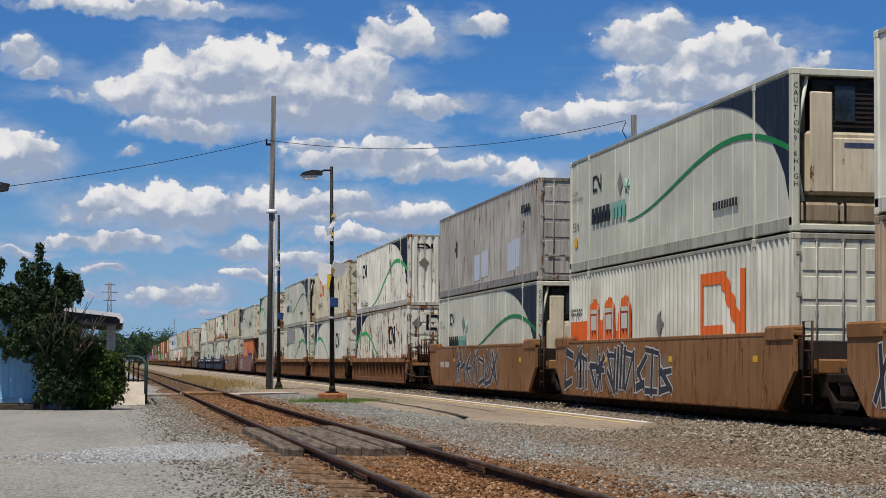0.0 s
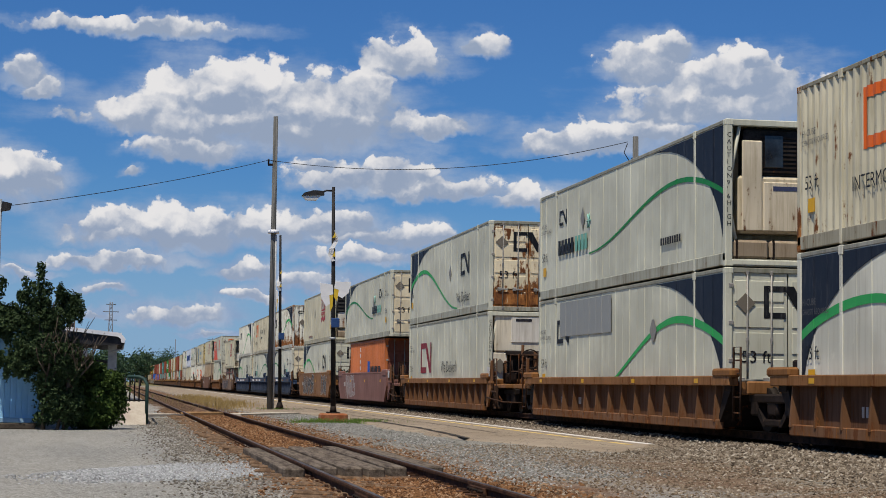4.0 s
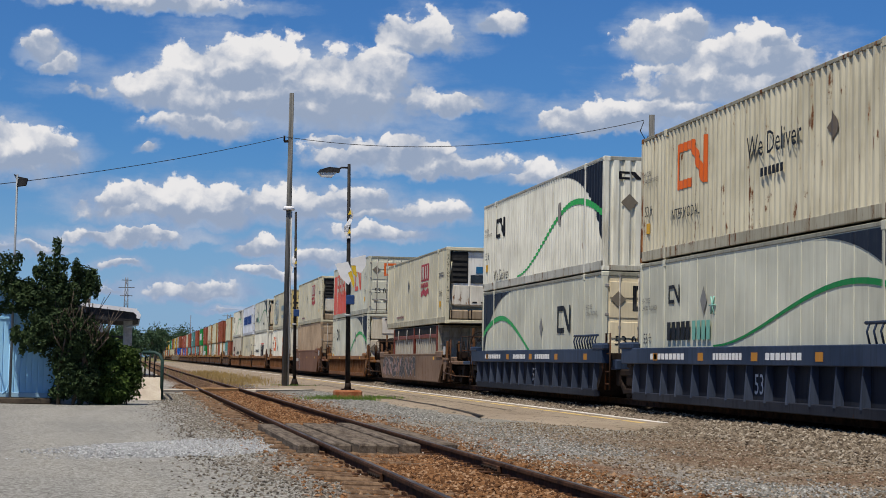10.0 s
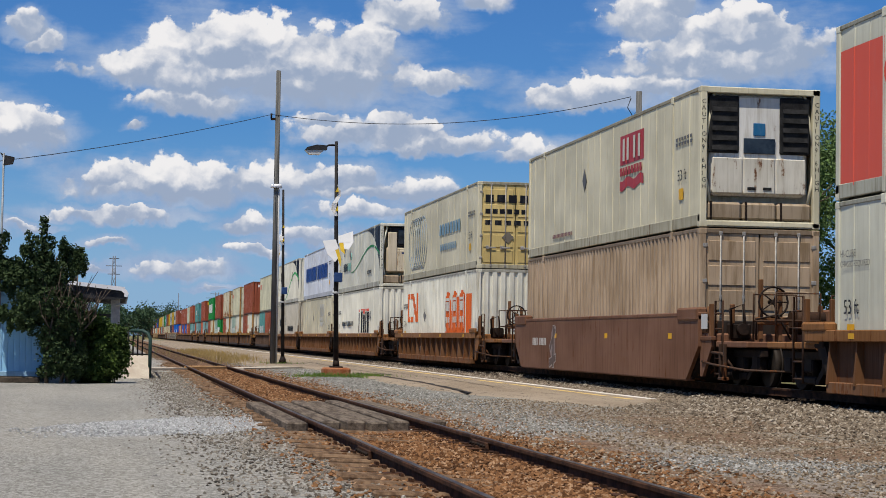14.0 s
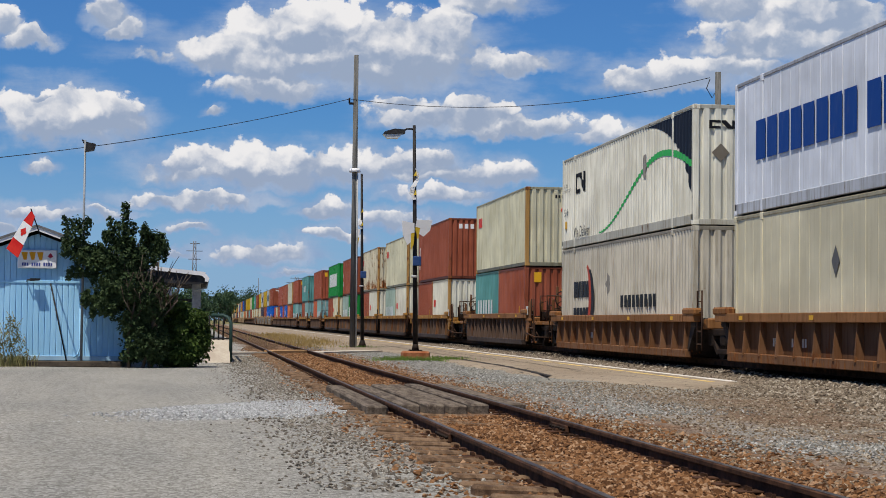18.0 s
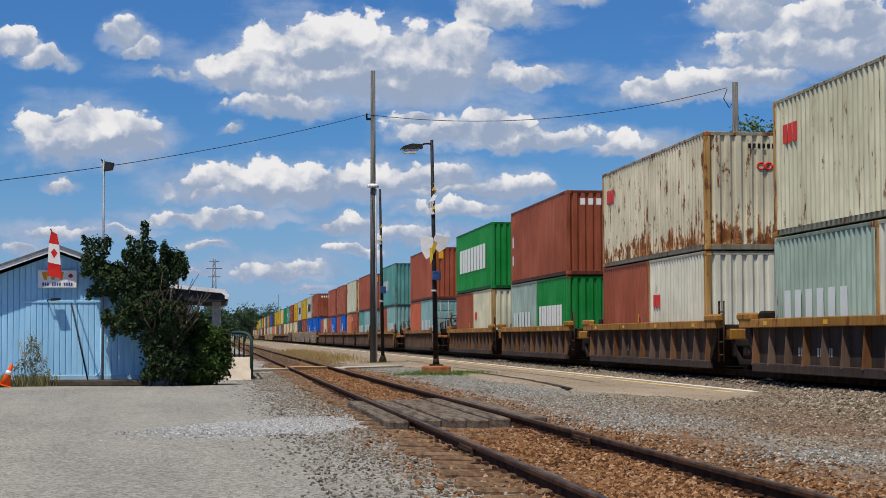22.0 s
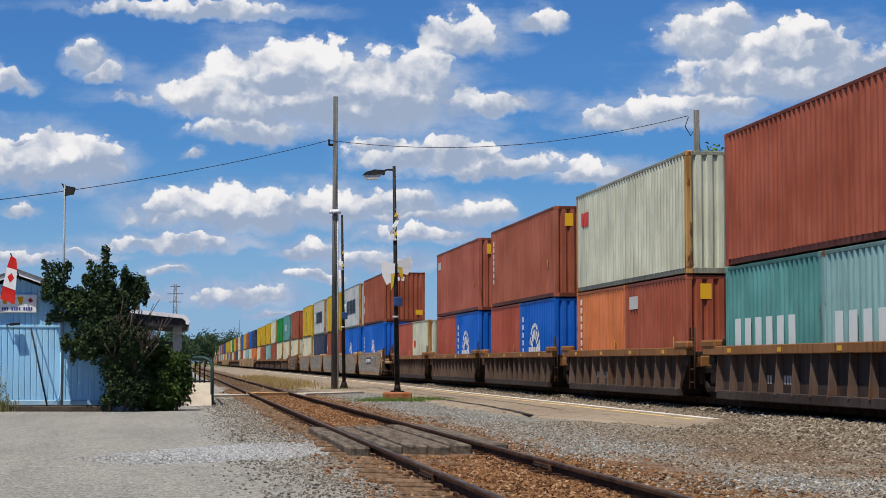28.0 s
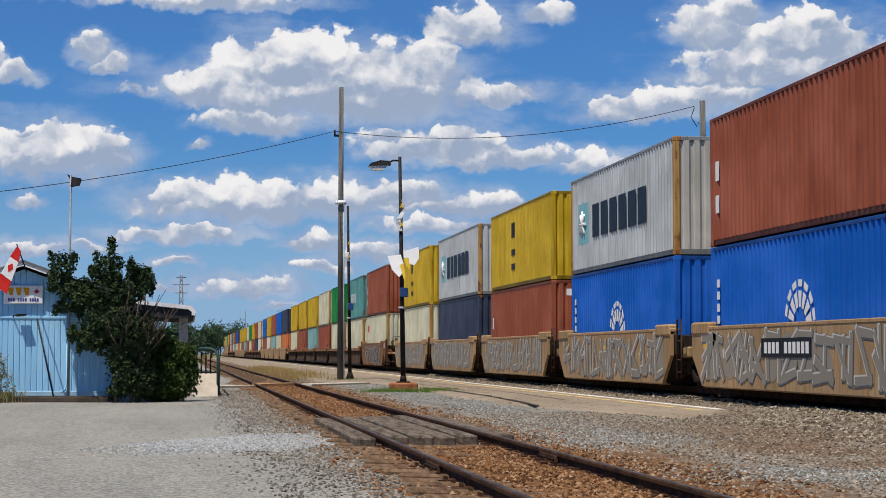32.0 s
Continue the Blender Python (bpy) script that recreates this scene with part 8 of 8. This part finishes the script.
unit(16.3, "dark", "c", "c", [b53(TAUPE, "plain", "dull taupe corrugated 53-foot box", "corr", dirt=0.6)], b53(BEIGE, "hr near", "beige reefer box with maroon badge", end="thermo"))
unit(40.2, "ribbed", "c", "c", [b53(WHITE, "trains mir", "white corrugated box with orange badges", "corr", end="corr")], b53(BEIGE, "trans near", "beige smooth box with yellow doors", endc=(0.56, 0.43, 0.17)))
unit(63.5, "ribbed", "c", "a", [b53(WHITE, "iway", "white corrugated box with black lettering bars", "corr", end="corr", rust=0.0, dirt=0.15)], b53(GREYW, "wave cool", cool, end="carrier"))
unit(82.8, "ribbed", "a", "a", [b53(BEIGE, "hr faded near", "beige smooth box with faded badge", endc=CREAM)], b53((0.62, 0.66, 0.72), "mari near", "pale blue-white box with blue lettering bars"))
unit(102.4, "ribbed", "a", "c", [b53((0.50, 0.47, 0.385), "rider plain", "beige corrugated box with black slogan bars", "corr", end="corr", rust=0.15, dirt=0.5)], b53(WHITE, "cn wave deliver", "white corrugated box with green curve", "corr", end="corr", rust=0.15))
line = "pale olive corrugated sea box with red mark"
unit(125.8, "brown40", "c", "c", [b20(MAROON, "red", "dark maroon 20-foot box"), b20(TEAL, "teal", "teal 20-foot box with faded bars")], b40(OLIVE, "line_red", line, endc=(0.55, 0.53, 0.38)), (), 1.2)
unit(146.9, "light", "c", "a", [b20(GREYW, "line_white20", "pale grey corrugated 20-foot box"), b20(MAROON, "red", "dark maroon 20-foot box")], b40(MAROON, "tex", "dark maroon corrugated sea box"), (), 1.3)
unit(164.9, "light", "a", "a", [b20(GREYW, "line_white20", "pale grey corrugated 20-foot box", endc=GREYW), b20((0.30, 0.40, 0.34), "teal", "faded sea-green 20-foot box")], b40(OLIVE, "line_red", line, rust=0.3), (), 1.3)
unit(182.7, "light", "a", "a", [b20(GREYW, "line_white20", "pale grey corrugated 20-foot box"), b20(MAROON, "red", "dark maroon 20-foot box")], b40((0.56, 0.52, 0.38), "line_red", "cream sea box streaked with rust", rust=0.38), (), 1.3)
unit(200.9, "light", "a", "a", [b20(GREEN, "ever", "bright green corrugated 20-foot box"), b20((0.28, 0.38, 0.34), "teal", "faded sea-green 20-foot box")], b40(MAROON, "tex", "dark maroon corrugated sea box", rust=0.02), (), 1.3)
unit(218.5, "light", "a", "c", [b20(OLIVE, "line_white20", "pale olive corrugated 20-foot box"), b20(MAROON, "red", "dark maroon 20-foot box")], b40(GREEN, "ever", "bright green sea box with white bars", rust=0.0, dirt=0.15), (), 1.3)
unit(241.2, "brown40", "c", "c", [b20(TEALP, "teal", "pale teal 20-foot box with doors", end="doors"), b20((0.46, 0.11, 0.05), "red", "faded orange-red 20-foot box")], b40(REDBR, "red", "red-brown corrugated sea box", rust=0.04), (), 1.3)
unit(263.8, "light", "c", "c", [b20(TEALP, "teal", "pale teal corrugated 20-foot box"), b20(MAROON, "red", "dark maroon 20-foot box")], b40(TEAL, "teal", "teal corrugated sea box with white bars"), (), 0.9)
unit(284.7, "brown40", "c", "a", [b20(TEALP, "teal", "pale teal corrugated 20-foot box"), b20(TEAL, "teal", "dull teal 20-foot box")], b40(REDBR, "red", "red-brown corrugated sea box", rust=0.04), (), 0.35)
unit(300.0, "brown40", "a", "a", [b20(REDBR, "red pic", "dull red-brown 20-foot box"), b20(ORANGE, "red strip", "dull orange 20-foot box")], b40((0.49, 0.51, 0.40), "line_red", line), (), 0.35)
unit(315.5, "brown40", "a", "a", [b20(BLUE, "cosco", "bright blue corrugated 20-foot box", rust=0.0, dirt=0.15), b20((0.34, 0.075, 0.045), "red", "faded red 20-foot box")], b40((0.31, 0.09, 0.05), "red strip", "red-brown corrugated sea box", rust=0.0), (), 0.35)
unit(330.7, "brown40", "a", "a", [b20(BLUE, "cosco", "bright blue corrugated 20-foot box", rust=0.0, dirt=0.15), b20((0.34, 0.075, 0.045), "red", "faded red 20-foot box", rust=0.2)], b40((0.33, 0.092, 0.058), "red pic", "red-brown sea box with sticker", rust=0.05), (), 0.35)
unit(346.0, "brown40", "a", "c", [b20((0.49, 0.51, 0.40), "line_white20", "pale olive corrugated 20-foot box"), b20((0.36, 0.085, 0.055), "red", "faded red 20-foot box")], None, (), 0.35)
unit(365.7, "tan", "c", "a", [b40(BLUE, "cosco", "bright blue corrugated sea box", rust=0.0, dirt=0.1)], b40(MAROON, "tex", "dark maroon corrugated sea box", rust=0.04), ("plate",), 0.3)
unit(381.0, "tan", "a", "a", [b40(BLUE, "cosco", "bright blue corrugated sea box", rust=0.0, dirt=0.1)], b40(PGREY, "star", "pale grey sea box with dark bars", rust=0.12, endc=(0.45, 0.44, 0.40)), (), 0.3)
unit(396.3, "tan", "a", "a", [b40(MAROON, "tex", "dark maroon corrugated sea box")], b40(YELLOW, "yel", "bright yellow corrugated sea box", rust=0.02), (), 0.3)
unit(411.6, "tan", "a", "a", [b40(SLATE, "plain", "dark slate-blue sea box")], b40(PGREY, "star", "pale grey sea box with dark bars", rust=0.12), (), 0.3)
unit(426.9, "tan", "a", "c", [b40(OLIVE, "line_red", line)], b40(YELLOW, "yel", "bright yellow corrugated sea box", rust=0.02), (), 0.3)
unit(446.8, "smooth", "c", "a", [b40(OLIVE, "line_red", line)], b40(MAROON, "tex", "dark maroon corrugated sea box"), (), 0.3)
unit(462.1, "brown40", "a", "a", [b40(OLIVE, "line_red", line)], b40(TEAL, "teal", "dull teal corrugated sea box"), (), 0.3)
# the tail, which stays far off
rest_of = [(GREEN, OLIVE), (OLIVE, MAROON), (YELLOW, TEALP), (YELLOW, MAROON), (YELLOW, OLIVE), (SLATE, ORANGE), (BLUE, OLIVE), (MAROON, TEALP), (YELLOW, GREYW), (BLUE, MAROON), (OLIVE, GREYW), (REDBR, SLATE), (YELLOW, MAROON)]
words_of = {GREEN: "green", OLIVE: "pale olive", YELLOW: "yellow", SLATE: "slate blue", BLUE: "bright blue", MAROON: "maroon", REDBR: "red-brown", TEALP: "pale teal", ORANGE: "orange", GREYW: "pale grey"}
s_next = 477.4
for i in range(30):
    cu_, cl_ = rest_of[i % len(rest_of)]
    last = i % 5 == 4
    unit(s_next, "brown40" if i % 10 < 5 else "tan", "c" if i % 5 == 0 else "a", "c" if last else "a", [b40(cl_, "plain", words_of[cl_] + " corrugated sea box far down the train", fine=False)],
         b40(cu_, "plain", words_of[cu_] + " corrugated sea box far down the train", fine=False), ("tail",), 0.3)
    s_next += 19.9 if last else 15.25

for i, (s15, kind, near, far, lower, upper, tags, ext) in enumerate(CONSIST):
    L = upper.L if upper else R40
    if len(lower) == 1 and lower[0].L > L:
        L = lower[0].L
    e = ext if ext is not None else 0.3
    prev_far = CONSIST[i - 1][0] + (CONSIST[i - 1][5].L if CONSIST[i - 1][5] else R40) if i else s15 - 7.3
    nxt = CONSIST[i + 1][0] if i + 1 < len(CONSIST) else s15 + L + 3.1
    well_car(s15, kind, L, e, (s15 - prev_far) / 2, (nxt - s15 - L) / 2, near, far, "tail" not in tags, tags)
    if len(lower) == 2:
        y = 0.03
        for bx in lower:
            bx.build(s15 + y, WELL_Z)
            y += 6.1
        top_z = WELL_Z + 2.59
    else:
        bx = lower[0]
        bx.build(s15 + (L - bx.L) / 2, WELL_Z)
        top_z = WELL_Z + bx.H
    if upper:
        upper.build(s15, top_z + 0.03)


# ---- what moves ----
def motions():
    # cloth in a light gusty wind
    for i, (ob, at) in enumerate(BANNERS):
        rows = []
        for k in range(65):
            t = 0.5 * k
            rows.append((t, pose(*at, 8 * math.sin(2.1 * t + i), 14 * math.sin(1.7 * t + 1.3 * i) + 9 * math.sin(4.3 * t + i), 22 * math.sin(1.1 * t + 2 * i))))
        walk(ob, rows)
    lean = ((0, 20), (8, 15), (15, 18), (17, 22), (18.5, 30), (20, 38), (20.5, 42), (21.5, 12), (23, -4), (24.5, 2), (25.5, -14), (27.5, -3), (28.5, 16), (30.5, 14), (32, 26))
    walk(flag, [(t, pose(*FLAG_AT, 4 * math.sin(3 * t), a, 10 * math.sin(2.3 * t))) for t, a in lean])
    for ob, s15, z in TRAIN:
        walk(ob, [(t, pose(TRACK_X, s15 - SPEED * (t - 15.0), z)) for t in (0, 8, 16, 24, 32)])


motions()
